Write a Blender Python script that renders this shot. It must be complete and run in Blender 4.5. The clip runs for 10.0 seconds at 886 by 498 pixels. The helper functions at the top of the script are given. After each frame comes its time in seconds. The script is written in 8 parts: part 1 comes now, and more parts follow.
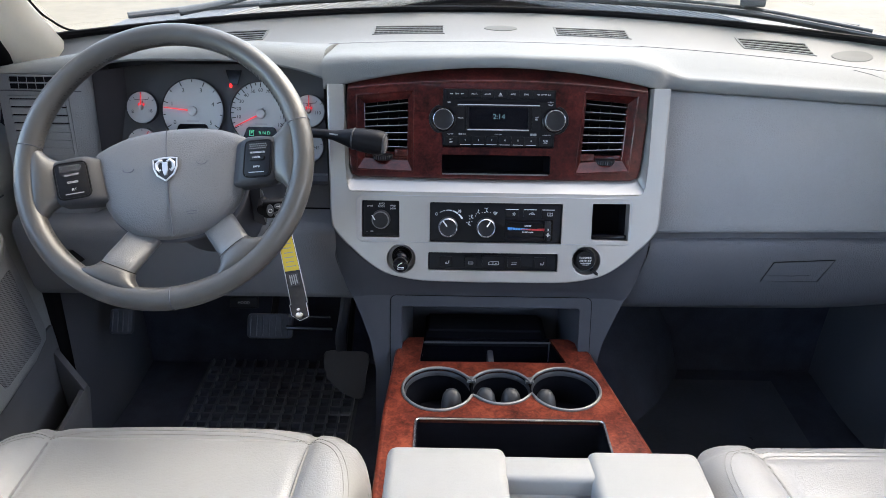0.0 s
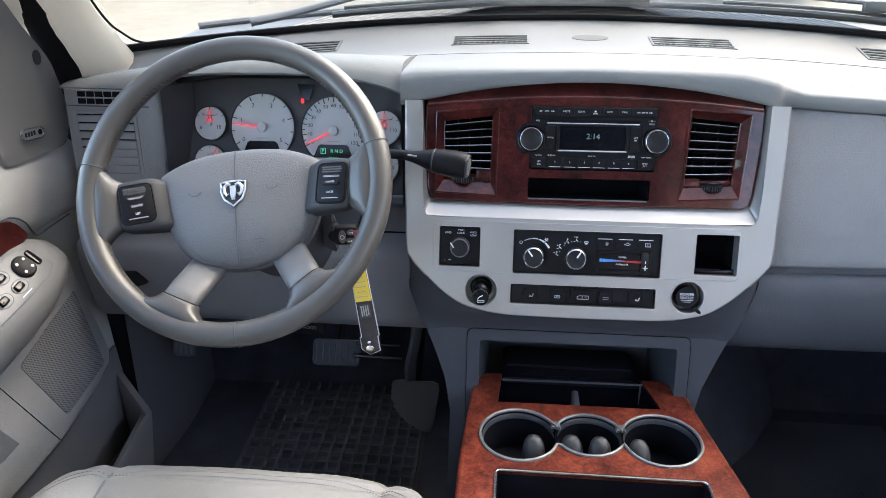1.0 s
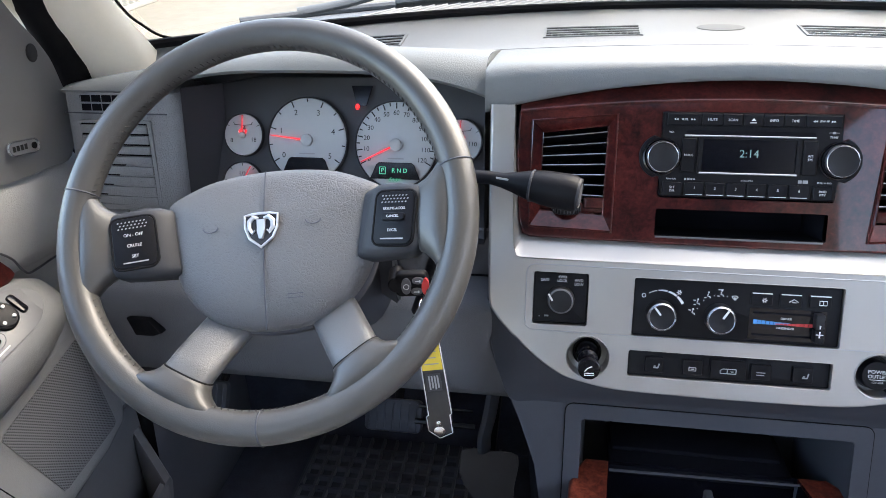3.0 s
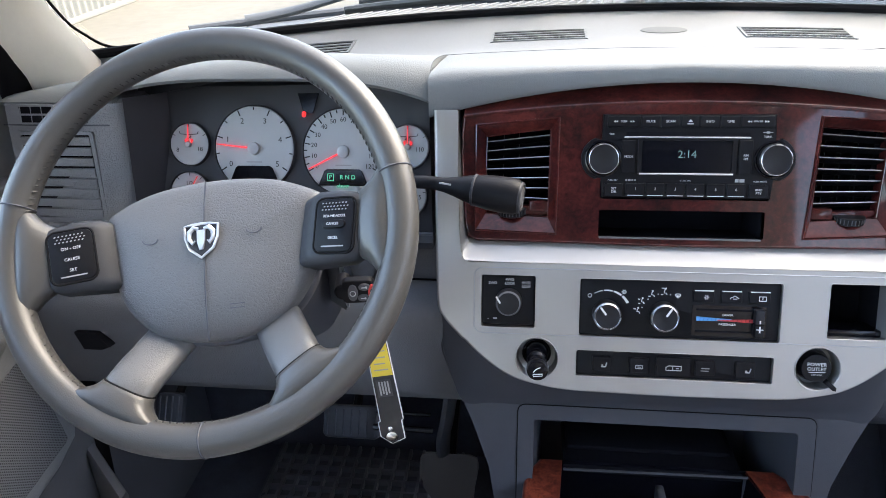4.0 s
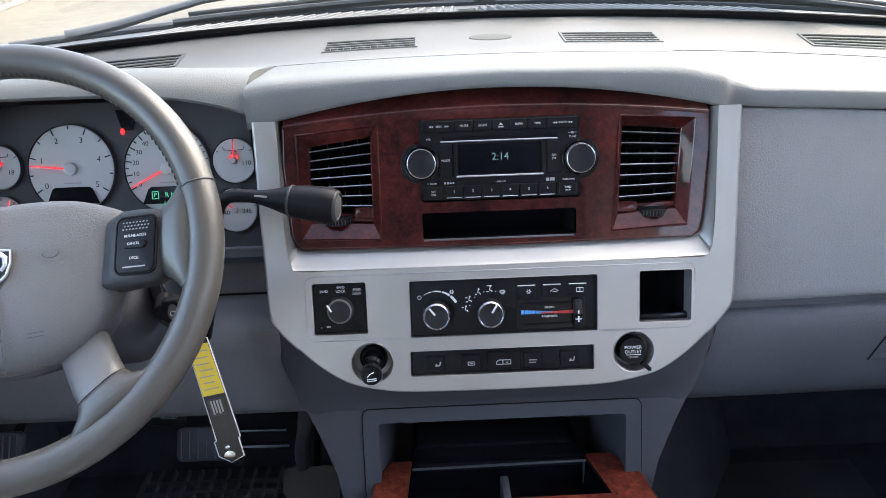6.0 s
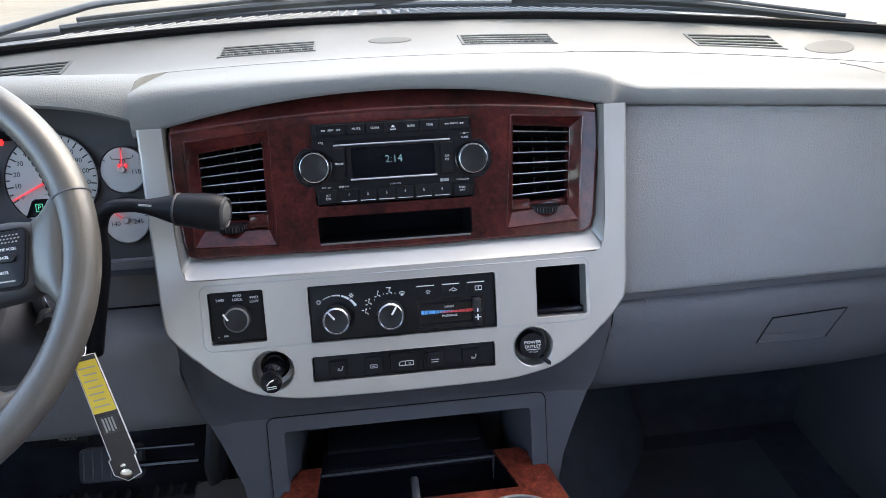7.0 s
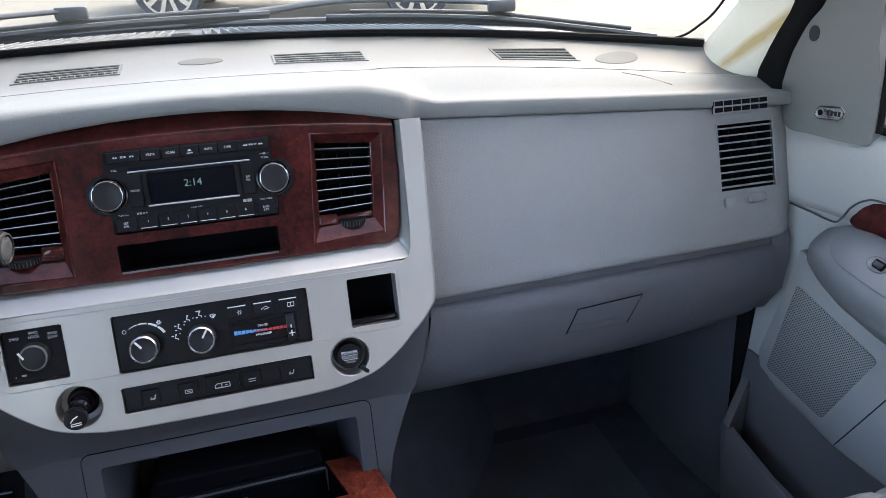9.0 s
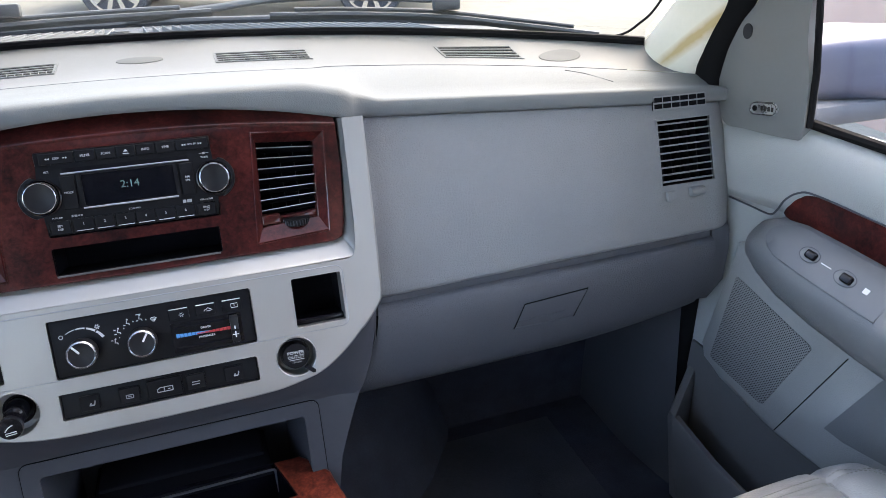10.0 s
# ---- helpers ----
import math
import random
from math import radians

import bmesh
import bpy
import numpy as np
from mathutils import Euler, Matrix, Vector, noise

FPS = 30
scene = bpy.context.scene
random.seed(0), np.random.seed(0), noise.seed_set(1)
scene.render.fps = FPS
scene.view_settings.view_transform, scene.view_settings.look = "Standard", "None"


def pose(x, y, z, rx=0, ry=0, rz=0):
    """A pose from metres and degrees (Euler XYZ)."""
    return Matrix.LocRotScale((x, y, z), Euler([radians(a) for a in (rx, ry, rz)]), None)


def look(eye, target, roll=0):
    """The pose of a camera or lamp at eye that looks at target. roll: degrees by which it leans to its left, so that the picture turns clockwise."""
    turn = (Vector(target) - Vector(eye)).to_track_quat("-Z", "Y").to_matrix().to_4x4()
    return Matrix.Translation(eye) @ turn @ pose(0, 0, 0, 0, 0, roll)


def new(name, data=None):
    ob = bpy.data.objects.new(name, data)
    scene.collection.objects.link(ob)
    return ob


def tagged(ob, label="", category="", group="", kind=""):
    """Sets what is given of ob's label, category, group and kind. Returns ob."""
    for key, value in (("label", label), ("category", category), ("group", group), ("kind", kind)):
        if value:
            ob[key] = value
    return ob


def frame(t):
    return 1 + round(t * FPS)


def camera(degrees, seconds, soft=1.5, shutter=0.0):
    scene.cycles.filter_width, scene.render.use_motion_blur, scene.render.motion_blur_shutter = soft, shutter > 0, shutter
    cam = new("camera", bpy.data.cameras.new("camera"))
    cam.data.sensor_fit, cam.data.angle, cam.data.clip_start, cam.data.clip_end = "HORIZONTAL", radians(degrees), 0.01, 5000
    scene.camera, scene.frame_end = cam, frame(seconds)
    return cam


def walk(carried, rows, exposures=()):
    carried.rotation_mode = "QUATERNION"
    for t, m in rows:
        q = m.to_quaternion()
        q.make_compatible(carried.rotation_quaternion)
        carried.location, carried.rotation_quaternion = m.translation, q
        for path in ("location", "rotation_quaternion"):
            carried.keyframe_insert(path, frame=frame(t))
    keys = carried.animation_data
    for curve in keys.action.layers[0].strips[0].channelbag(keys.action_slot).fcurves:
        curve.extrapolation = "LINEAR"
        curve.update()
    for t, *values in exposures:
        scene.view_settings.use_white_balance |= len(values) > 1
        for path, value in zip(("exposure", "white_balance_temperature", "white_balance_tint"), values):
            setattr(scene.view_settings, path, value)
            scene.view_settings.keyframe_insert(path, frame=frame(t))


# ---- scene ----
# The cab is laid out in plan units (x to the right, y ahead, z up, along the car's own axes);
# CAR turns the plan into metres and sets the truck on the ground.
UNIT = 0.9
TIP = Matrix.Translation((0, 1.35, 1.14)) @ Matrix.Rotation(radians(-9.0), 4, "X") @ Matrix.Translation((0, -1.35, -0.54))
CAR = TIP @ Matrix.Scale(UNIT, 4)

cam = camera(64.0, 10.0, soft=0.55)
PATH = [
    (0, (-0.08, 0.318, 1.69), (-0.087, 2.037, 0.669), 0.8),
    (0.5, (-0.085, 0.328, 1.689), (-0.158, 2.046, 0.669), 0.2),
    (1, (-0.12, 0.417, 1.674), (-0.29, 2.135, 0.665), -0.8),
    (1.5, (-0.167, 0.539, 1.637), (-0.43, 2.254, 0.643), -1.6),
    (2, (-0.192, 0.615, 1.605), (-0.517, 2.328, 0.624), -2.2),
    (2.2, (-0.195, 0.634, 1.598), (-0.530, 2.344, 0.612), -2.3),
    (3.5, (-0.177, 0.65, 1.586), (-0.473, 2.374, 0.616), -2.6),
    (4, (-0.16, 0.651, 1.589), (-0.407, 2.382, 0.618), -2.6),
    (4.5, (-0.136, 0.65, 1.592), (-0.329, 2.39, 0.625), -2.6),
    (5, (-0.117, 0.649, 1.59), (-0.244, 2.398, 0.628), -2.5),
    (5.5, (-0.098, 0.648, 1.591), (-0.152, 2.4, 0.628), -2.2),
    (7, (-0.035, 0.64, 1.589), (0.173, 2.383, 0.632), -1.1),
    (7.5, (-0.013, 0.633, 1.593), (0.28, 2.365, 0.638), -0.8),
    (8, (0.008, 0.626, 1.593), (0.382, 2.348, 0.648), -0.5),
    (8.5, (0.028, 0.617, 1.597), (0.484, 2.323, 0.658), -0.3),
    (9, (0.047, 0.601, 1.604), (0.573, 2.288, 0.667), -0.1),
    (9.5, (0.055, 0.596, 1.608), (0.646, 2.258, 0.666), 0.4),
    (10, (0.063, 0.592, 1.604), (0.695, 2.241, 0.664), 0.6),
]
walk(cam, [(t, look(eye, target, roll)) for t, eye, target, roll in PATH],
     exposures=((0.0, 3.94, 6900, 11.5), (1.0, 4.10, 6900, 11.5), (2.0, 4.18, 6920, 12.0), (4.0, 4.16, 6960, 12.5), (5.5, 4.05, 6980, 12.5), (7.0, 4.05, 6990, 12.5), (10.0, 3.97, 6960, 13.0)))

# ---- world, sun, exposure ----
SUN_UP, SUN_ROUND = 50.0, 48.0
sky_world = bpy.data.worlds.new("sky")
scene.world = sky_world
sky_world.use_nodes = True
wn = sky_world.node_tree
sky = wn.nodes.new("ShaderNodeTexSky")
sky.sky_type, sky.sun_disc = "NISHITA", False
sky.sun_elevation, sky.sun_rotation = radians(SUN_UP), radians(SUN_ROUND)
sky.air_density, sky.dust_density = 1.0, 3.0
wn.links.new(sky.outputs[0], wn.nodes["Background"].inputs[0])
wn.nodes["Background"].inputs[1].default_value = 0.15
sun = new("sun", bpy.data.lights.new("sun", "SUN"))
sun.data.energy, sun.data.angle, sun.data.color = 0.3, radians(45), (1.0, 0.96, 0.9)
sun_way = Vector((math.sin(radians(SUN_ROUND)) * math.cos(radians(SUN_UP)), math.cos(radians(SUN_ROUND)) * math.cos(radians(SUN_UP)), math.sin(radians(SUN_UP))))
sun.matrix_world = look(sun_way * 50, (0, 0, 0))
scene.view_settings.exposure = 3.84
scene.view_settings.use_white_balance = True
scene.view_settings.white_balance_temperature = 6720

# ---- materials ----


def surf(name, col, rough=0.5, metal=0.0, var=0.08, vscale=9.0, bump="noise", bscale=300.0, bstr=0.1, coat=0.0, spec=0.5, rvar=0.1, wear=0.0):
    """A plastic, leather, paint or metal: two scales of variation in colour and gloss, and a fine relief."""
    m = bpy.data.materials.new(name)
    m.use_nodes = True
    nt = m.node_tree
    nd, ln = nt.nodes, nt.links
    bs = nd["Principled BSDF"]
    tc = nd.new("ShaderNodeTexCoord")
    big = nd.new("ShaderNodeTexNoise")
    big.inputs["Scale"].default_value, big.inputs["Detail"].default_value = vscale, 6
    ln.new(tc.outputs["Object"], big.inputs["Vector"])
    small = nd.new("ShaderNodeTexNoise")
    small.inputs["Scale"].default_value, small.inputs["Detail"].default_value = vscale * 14, 3
    ln.new(tc.outputs["Object"], small.inputs["Vector"])
    mix = nd.new("ShaderNodeMath")
    mix.operation = "MULTIPLY_ADD"
    ln.new(small.outputs[0], mix.inputs[0])
    mix.inputs[1].default_value = 0.35
    ln.new(big.outputs[0], mix.inputs[2])
    ramp = nd.new("ShaderNodeValToRGB")
    lo, hi = [max(0.0, c * (1 - var)) for c in col], [min(1.0, c * (1 + var)) for c in col]
    ramp.color_ramp.elements[0].position, ramp.color_ramp.elements[1].position = 0.4, 0.95
    ramp.color_ramp.elements[0].color, ramp.color_ramp.elements[1].color = (*lo, 1), (*hi, 1)
    ln.new(mix.outputs[0], ramp.inputs[0])
    ln.new(ramp.outputs[0], bs.inputs["Base Color"])
    rr_ = nd.new("ShaderNodeMapRange")
    rr_.inputs["From Min"].default_value, rr_.inputs["From Max"].default_value = 0.35, 0.95
    rr_.inputs["To Min"].default_value, rr_.inputs["To Max"].default_value = max(0.03, rough - rvar), min(1.0, rough + rvar)
    ln.new(mix.outputs[0], rr_.inputs["Value"])
    ln.new(rr_.outputs[0], bs.inputs["Roughness"])
    bs.inputs["Metallic"].default_value = metal
    bs.inputs["Coat Weight"].default_value = coat
    bs.inputs["Coat Roughness"].default_value = 0.08
    bs.inputs["Specular IOR Level"].default_value = spec
    if bstr:
        if bump == "leather":
            tx = nd.new("ShaderNodeTexVoronoi")
            tx.feature = "DISTANCE_TO_EDGE"
            tx.inputs["Scale"].default_value = bscale
            warp = nd.new("ShaderNodeMixRGB")
            warp.blend_type = "LINEAR_LIGHT"
            warp.inputs[0].default_value = 0.004
            fine = nd.new("ShaderNodeTexNoise")
            fine.inputs["Scale"].default_value = bscale * 0.8
            ln.new(tc.outputs["Object"], fine.inputs["Vector"])
            ln.new(tc.outputs["Object"], warp.inputs[1])
            ln.new(fine.outputs[1], warp.inputs[2])
            ln.new(warp.outputs[0], tx.inputs["Vector"])
            cut = nd.new("ShaderNodeMath")
            cut.operation = "MINIMUM"
            ln.new(tx.outputs["Distance"], cut.inputs[0])
            cut.inputs[1].default_value = 0.16
            height = cut.outputs[0]
            depth = 0.004
        else:
            tx = nd.new("ShaderNodeTexNoise")
            tx.inputs["Scale"].default_value, tx.inputs["Detail"].default_value = bscale, 4
            ln.new(tc.outputs["Object"], tx.inputs["Vector"])
            height, depth = tx.outputs[0], 0.001
        bp = nd.new("ShaderNodeBump")
        bp.inputs["Strength"].default_value, bp.inputs["Distance"].default_value = bstr, depth
        ln.new(height, bp.inputs["Height"])
        ln.new(bp.outputs[0], bs.inputs["Normal"])
    return m


def burl(name, dark, mid, light, fleck, coat=0.45):
    """Lacquered burl-wood film: soft blotches, small eyes and fine flecks under a clear coat."""
    m = bpy.data.materials.new(name)
    m.use_nodes = True
    nt = m.node_tree
    nd, ln = nt.nodes, nt.links
    bs = nd["Principled BSDF"]
    tc = nd.new("ShaderNodeTexCoord")

    def noise_tex(scale, detail, distort, rough):
        n = nd.new("ShaderNodeTexNoise")
        n.inputs["Scale"].default_value, n.inputs["Detail"].default_value = scale, detail
        n.inputs["Distortion"].default_value, n.inputs["Roughness"].default_value = distort, rough
        ln.new(tc.outputs["Object"], n.inputs["Vector"])
        return n

    def blend(a, factor, b):
        n = nd.new("ShaderNodeMath")
        n.operation = "MULTIPLY_ADD"
        ln.new(a, n.inputs[0])
        n.inputs[1].default_value = factor
        ln.new(b, n.inputs[2])
        return n.outputs[0]

    blotch, figure, grain = noise_tex(17, 3, 0.4, 0.5), noise_tex(58, 6, 1.6, 0.62), noise_tex(fleck, 3, 0.3, 0.6)
    eyes = nd.new("ShaderNodeTexVoronoi")
    eyes.inputs["Scale"].default_value = 75
    warp = nd.new("ShaderNodeMixRGB")
    warp.inputs[0].default_value = 0.02
    ln.new(tc.outputs["Object"], warp.inputs[1])
    ln.new(figure.outputs[1], warp.inputs[2])
    ln.new(warp.outputs[0], eyes.inputs["Vector"])
    value = blend(figure.outputs[0], 0.75, blotch.outputs[0])
    value = blend(grain.outputs[0], 0.55, value)
    value = blend(eyes.outputs["Distance"], 0.22, value)
    r = nd.new("ShaderNodeValToRGB")
    e = r.color_ramp.elements
    e[0].color, e[1].color = (*dark, 1), (*light, 1)
    half_range = nd.new("ShaderNodeMath")
    half_range.operation = "MULTIPLY"
    half_range.inputs[1].default_value = 0.5
    ln.new(value, half_range.inputs[0])
    e[0].position, e[1].position = 0.47, 0.78
    e.new(0.62).color = (*mid, 1)
    ln.new(half_range.outputs[0], r.inputs[0])
    ln.new(r.outputs[0], bs.inputs["Base Color"])
    bs.inputs["Roughness"].default_value = 0.36
    bs.inputs["Specular IOR Level"].default_value = 0.08
    bs.inputs["Coat Weight"].default_value, bs.inputs["Coat Roughness"].default_value = coat, 0.05
    return m


def perforated(name, col, pitch):
    """Moulded loudspeaker grille: rows of small round holes."""
    m = surf(name, col, 0.6, bstr=0.05)
    nt = m.node_tree
    nd, ln = nt.nodes, nt.links
    bs = nd["Principled BSDF"]
    tc = nd.new("ShaderNodeTexCoord")
    sp = nd.new("ShaderNodeSeparateXYZ")
    ln.new(tc.outputs["Object"], sp.inputs[0])

    def op(kind, a, b):
        n = nd.new("ShaderNodeMath")
        n.operation = kind
        for k, v in enumerate((a, b)):
            if isinstance(v, (int, float)):
                n.inputs[k].default_value = v
            elif v is not None:
                ln.new(v, n.inputs[k])
        return n.outputs[0]

    y, z = op("DIVIDE", sp.outputs[1], pitch), op("DIVIDE", sp.outputs[2], pitch)
    p, q = op("ADD", y, z), op("SUBTRACT", y, z)
    dp, dq = op("SUBTRACT", op("FRACT", p, None), 0.5), op("SUBTRACT", op("FRACT", q, None), 0.5)
    dist = op("SQRT", op("ADD", op("MULTIPLY", dp, dp), op("MULTIPLY", dq, dq)), None)
    hole = op("LESS_THAN", dist, 0.30)
    mx = nd.new("ShaderNodeMixRGB")
    ln.new(hole, mx.inputs[0])
    old = bs.inputs["Base Color"].links[0].from_socket
    ln.new(old, mx.inputs[1])
    mx.inputs[2].default_value = (0.012, 0.012, 0.014, 1)
    ln.new(mx.outputs[0], bs.inputs["Base Color"])
    bp = nd.new("ShaderNodeBump")
    bp.inputs["Strength"].default_value, bp.inputs["Distance"].default_value = 0.6, 0.002
    ln.new(op("SUBTRACT", 1.0, hole), bp.inputs["Height"])
    ln.new(bp.outputs[0], bs.inputs["Normal"])
    return m


def glow(name, col, power):
    m = bpy.data.materials.new(name)
    m.use_nodes = True
    bs = m.node_tree.nodes["Principled BSDF"]
    bs.inputs["Base Color"].default_value = (*[c * 0.3 for c in col], 1)
    bs.inputs["Emission Color"].default_value, bs.inputs["Emission Strength"].default_value = (*col, 1), power
    return m


def pane_glass(name, tint=(0.96, 0.98, 0.97)):
    """Thin window glass: clear, with a mirror share that grows towards grazing view."""
    m = bpy.data.materials.new(name)
    m.use_nodes = True
    nt = m.node_tree
    nd, ln = nt.nodes, nt.links
    nd.remove(nd["Principled BSDF"])
    clear, gloss, fr, mx = (nd.new(k) for k in ("ShaderNodeBsdfTransparent", "ShaderNodeBsdfGlossy", "ShaderNodeFresnel", "ShaderNodeMixShader"))
    clear.inputs[0].default_value = (*tint, 1)
    gloss.inputs["Roughness"].default_value = 0.02
    fr.inputs[0].default_value = 1.3
    ln.new(fr.outputs[0], mx.inputs[0])
    ln.new(clear.outputs[0], mx.inputs[1])
    ln.new(gloss.outputs[0], mx.inputs[2])
    ln.new(mx.outputs[0], nd["Material Output"].inputs[0])
    return m


GREY = (0.165, 0.175, 0.178)
m_pad = surf("grained grey dash plastic", GREY, 0.62, bump="leather", bscale=260, bstr=0.28, var=0.05, spec=0.14)
m_deck = surf("smooth dash top plastic", (0.165, 0.171, 0.174), 0.55, bump="leather", bscale=300, bstr=0.10, var=0.05, spec=0.18)
m_panel = surf("grained slate grey plastic", (0.208, 0.213, 0.225), 0.55, bump="leather", bscale=240, bstr=0.65, var=0.06, spec=0.4)
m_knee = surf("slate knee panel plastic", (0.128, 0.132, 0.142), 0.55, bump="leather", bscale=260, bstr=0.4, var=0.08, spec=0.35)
# glove box: slate darker than the panel above, shade put into the colour
m_glove_shaded = surf("slate glove box plastic darkened for shade", (0.074, 0.077, 0.090), 0.55, bump="leather", bscale=240, bstr=0.5, var=0.07, spec=0.35)
m_cover = surf("oval cover plastic", (0.112, 0.118, 0.119), 0.65, bstr=0.1, var=0.05, spec=0.2)
m_stack = surf("dark slate stack plastic", (0.048, 0.050, 0.059), 0.6, bstr=0.15, bscale=700, var=0.1, spec=0.22)
# pocket grey holds the shade of the door's recess
m_pocket_shaded = surf("grey pocket plastic darkened for shade", (0.105, 0.105, 0.110), 0.6, bstr=0.15, bscale=600, var=0.1, spec=0.3)
m_sail = surf("smooth grey corner plastic", (0.175, 0.177, 0.179), 0.5, bstr=0.06, bscale=500, var=0.05)
m_smooth = surf("smooth grey plate plastic", (0.108, 0.112, 0.120), 0.42, bstr=0.04, bscale=900, var=0.05)
m_arm = surf("slate armrest plastic", (0.132, 0.136, 0.142), 0.45, bump="leather", bscale=300, bstr=0.25, var=0.06)
m_low = surf("dark slate plastic", (0.058, 0.061, 0.073), 0.6, bstr=0.15, bscale=700, var=0.08, spec=0.35)
m_silver = surf("satin silver paint", (0.335, 0.328, 0.318), 0.42, metal=0.7, bstr=0.03, bscale=1500, var=0.03, vscale=30)
m_burl = burl("lacquered burl wood", (0.009, 0.0024, 0.0025), (0.037, 0.0066, 0.0060), (0.082, 0.0148, 0.0125), 300, 0.42)
m_lacquer = burl("thick lacquered burl edge", (0.016, 0.0042, 0.0042), (0.045, 0.0090, 0.0085), (0.085, 0.0170, 0.0150), 300, 1.0)
m_burl_console = burl("lighter lacquered burl wood", (0.028, 0.0060, 0.0045), (0.088, 0.0175, 0.0108), (0.178, 0.041, 0.022), 260, 0.35)
m_black = surf("satin black plastic", (0.0055, 0.0055, 0.007), 0.45, bstr=0.06, bscale=900, var=0.2, spec=0.13)
m_gloss = surf("gloss black plastic", (0.004, 0.004, 0.006), 0.15, bstr=0.0, var=0.2, rvar=0.05, spec=0.22)
m_void = surf("dark cavity plastic", (0.007, 0.007, 0.009), 0.9, bstr=0.1, var=0.3, spec=0.05)
m_rubber = surf("black rubber", (0.045, 0.050, 0.063), 0.36, bstr=0.3, bscale=300, var=0.3, spec=0.25)
m_kick = surf("black blue footwell plastic", (0.058, 0.060, 0.070), 0.65, bstr=0.15, bscale=600, var=0.15, spec=0.25)
m_soft = surf("dark grey soft rubber", (0.040, 0.041, 0.046), 0.55, bstr=0.15, var=0.1)
m_fob = surf("grey fob button", (0.085, 0.086, 0.092), 0.5, bstr=0.1, var=0.1)
m_chrome = surf("bright chrome", (0.75, 0.75, 0.76), 0.18, metal=1.0, bstr=0.0, var=0.04, rvar=0.05)
m_rimgrey = surf("dull grey cup rim", (0.12, 0.124, 0.128), 0.4, metal=0.4, bstr=0.05, var=0.08)
m_finger = surf("grey rubber finger", (0.017, 0.018, 0.021), 0.5, bstr=0.15, var=0.1)
m_badge = surf("satin chrome badge", (0.55, 0.55, 0.56), 0.34, metal=0.9, bstr=0.03, var=0.06)
m_edge = surf("bright knob edge", (0.42, 0.43, 0.45), 0.24, metal=0.95, bstr=0.02, var=0.06)
m_tunnel = surf("dark blue-grey tunnel carpet", (0.052, 0.059, 0.080), 0.95, bstr=0.6, bscale=500, var=0.25, vscale=15, spec=0.1)
# lattice paler than the mat's rubber: its highlights are put into the colour
m_lattice = surf("rubber lattice lightened for highlights", (0.068, 0.077, 0.098), 0.34, bstr=0.2, var=0.2)
m_dull = surf("brushed grey metal", (0.32, 0.33, 0.35), 0.35, metal=0.8, bstr=0.05, var=0.1)
m_knob = surf("knob cap", (0.010, 0.010, 0.012), 0.40, bstr=0.08, bscale=900, var=0.1, spec=0.22)
m_rim = surf("worn grey wheel leather", (0.054, 0.052, 0.049), 0.35, bump="leather", bscale=400, bstr=0.14, var=0.10, vscale=9, rvar=0.08, spec=0.5)
m_hub = surf("grained grey airbag cover", (0.102, 0.101, 0.103), 0.46, bump="leather", bscale=260, bstr=0.42, var=0.05)
m_spoke = surf("grey spoke plastic", (0.100, 0.099, 0.098), 0.36, bump="leather", bscale=320, bstr=0.25, var=0.08)
m_pod = surf("charcoal switch housing", (0.028, 0.029, 0.033), 0.55, bstr=0.15, bscale=800, var=0.12, spec=0.3)
m_seat = surf("light grey seat leather", (0.225, 0.224, 0.222), 0.36, bump="leather", bscale=180, bstr=0.25, var=0.07, vscale=7, rvar=0.12)
m_seat_dk = surf("grey seat leather bolster", (0.16, 0.158, 0.155), 0.45, bump="leather", bscale=150, bstr=0.4, var=0.09, vscale=7)
m_stitch = surf("dark rim thread", (0.040, 0.039, 0.038), 0.6, bstr=0.2, var=0.2)
m_thread = surf("grey thread", (0.20, 0.195, 0.185), 0.8, bstr=0.2, var=0.2)
m_bin = surf("light grey console plastic", (0.205, 0.205, 0.20), 0.55, bump="leather", bscale=420, bstr=0.3, var=0.08, vscale=12)
m_door = surf("pale grey door plastic", (0.35, 0.358, 0.358), 0.5, bump="leather", bscale=260, bstr=0.35, var=0.06)
m_doorlow = surf("slate door plastic", (0.27, 0.273, 0.275), 0.5, bump="leather", bscale=260, bstr=0.4, var=0.07)
m_grille = perforated("perforated grey plastic", (0.21, 0.213, 0.22), 0.0048)
m_pillar = surf("cream pillar trim", (0.78, 0.74, 0.64), 0.6, bstr=0.12, bscale=600, var=0.05)
m_rear = surf("pale grey rear upholstery", (0.26, 0.255, 0.24), 0.7, bump="leather", bscale=180, bstr=0.3, var=0.08)
m_head = surf("pale headliner cloth", (0.74, 0.73, 0.70), 0.9, bstr=0.3, bscale=900, var=0.05)
m_carpet = surf("charcoal carpet", (0.042, 0.046, 0.063), 0.95, bstr=0.8, bscale=500, var=0.35, vscale=20, spec=0.1)
m_seal = surf("black door seal", (0.008, 0.008, 0.009), 0.8, bstr=0.2, var=0.3, spec=0.1)
m_doorseal = surf("dark grey door seal", (0.008, 0.008, 0.009), 0.8, bstr=0.2, var=0.2, spec=0.06)
m_clu = surf("slate cluster plastic", (0.034, 0.035, 0.041), 0.6, bstr=0.1, bscale=900, var=0.12)
m_dial = surf("pale grey dial", (0.42, 0.425, 0.43), 0.55, bstr=0.0, var=0.04)
m_ink = surf("black print", (0.01, 0.01, 0.01), 0.6, bstr=0.0, var=0.1)
m_white = surf("white print", (0.60, 0.60, 0.60), 0.6, bstr=0.0, var=0.05)
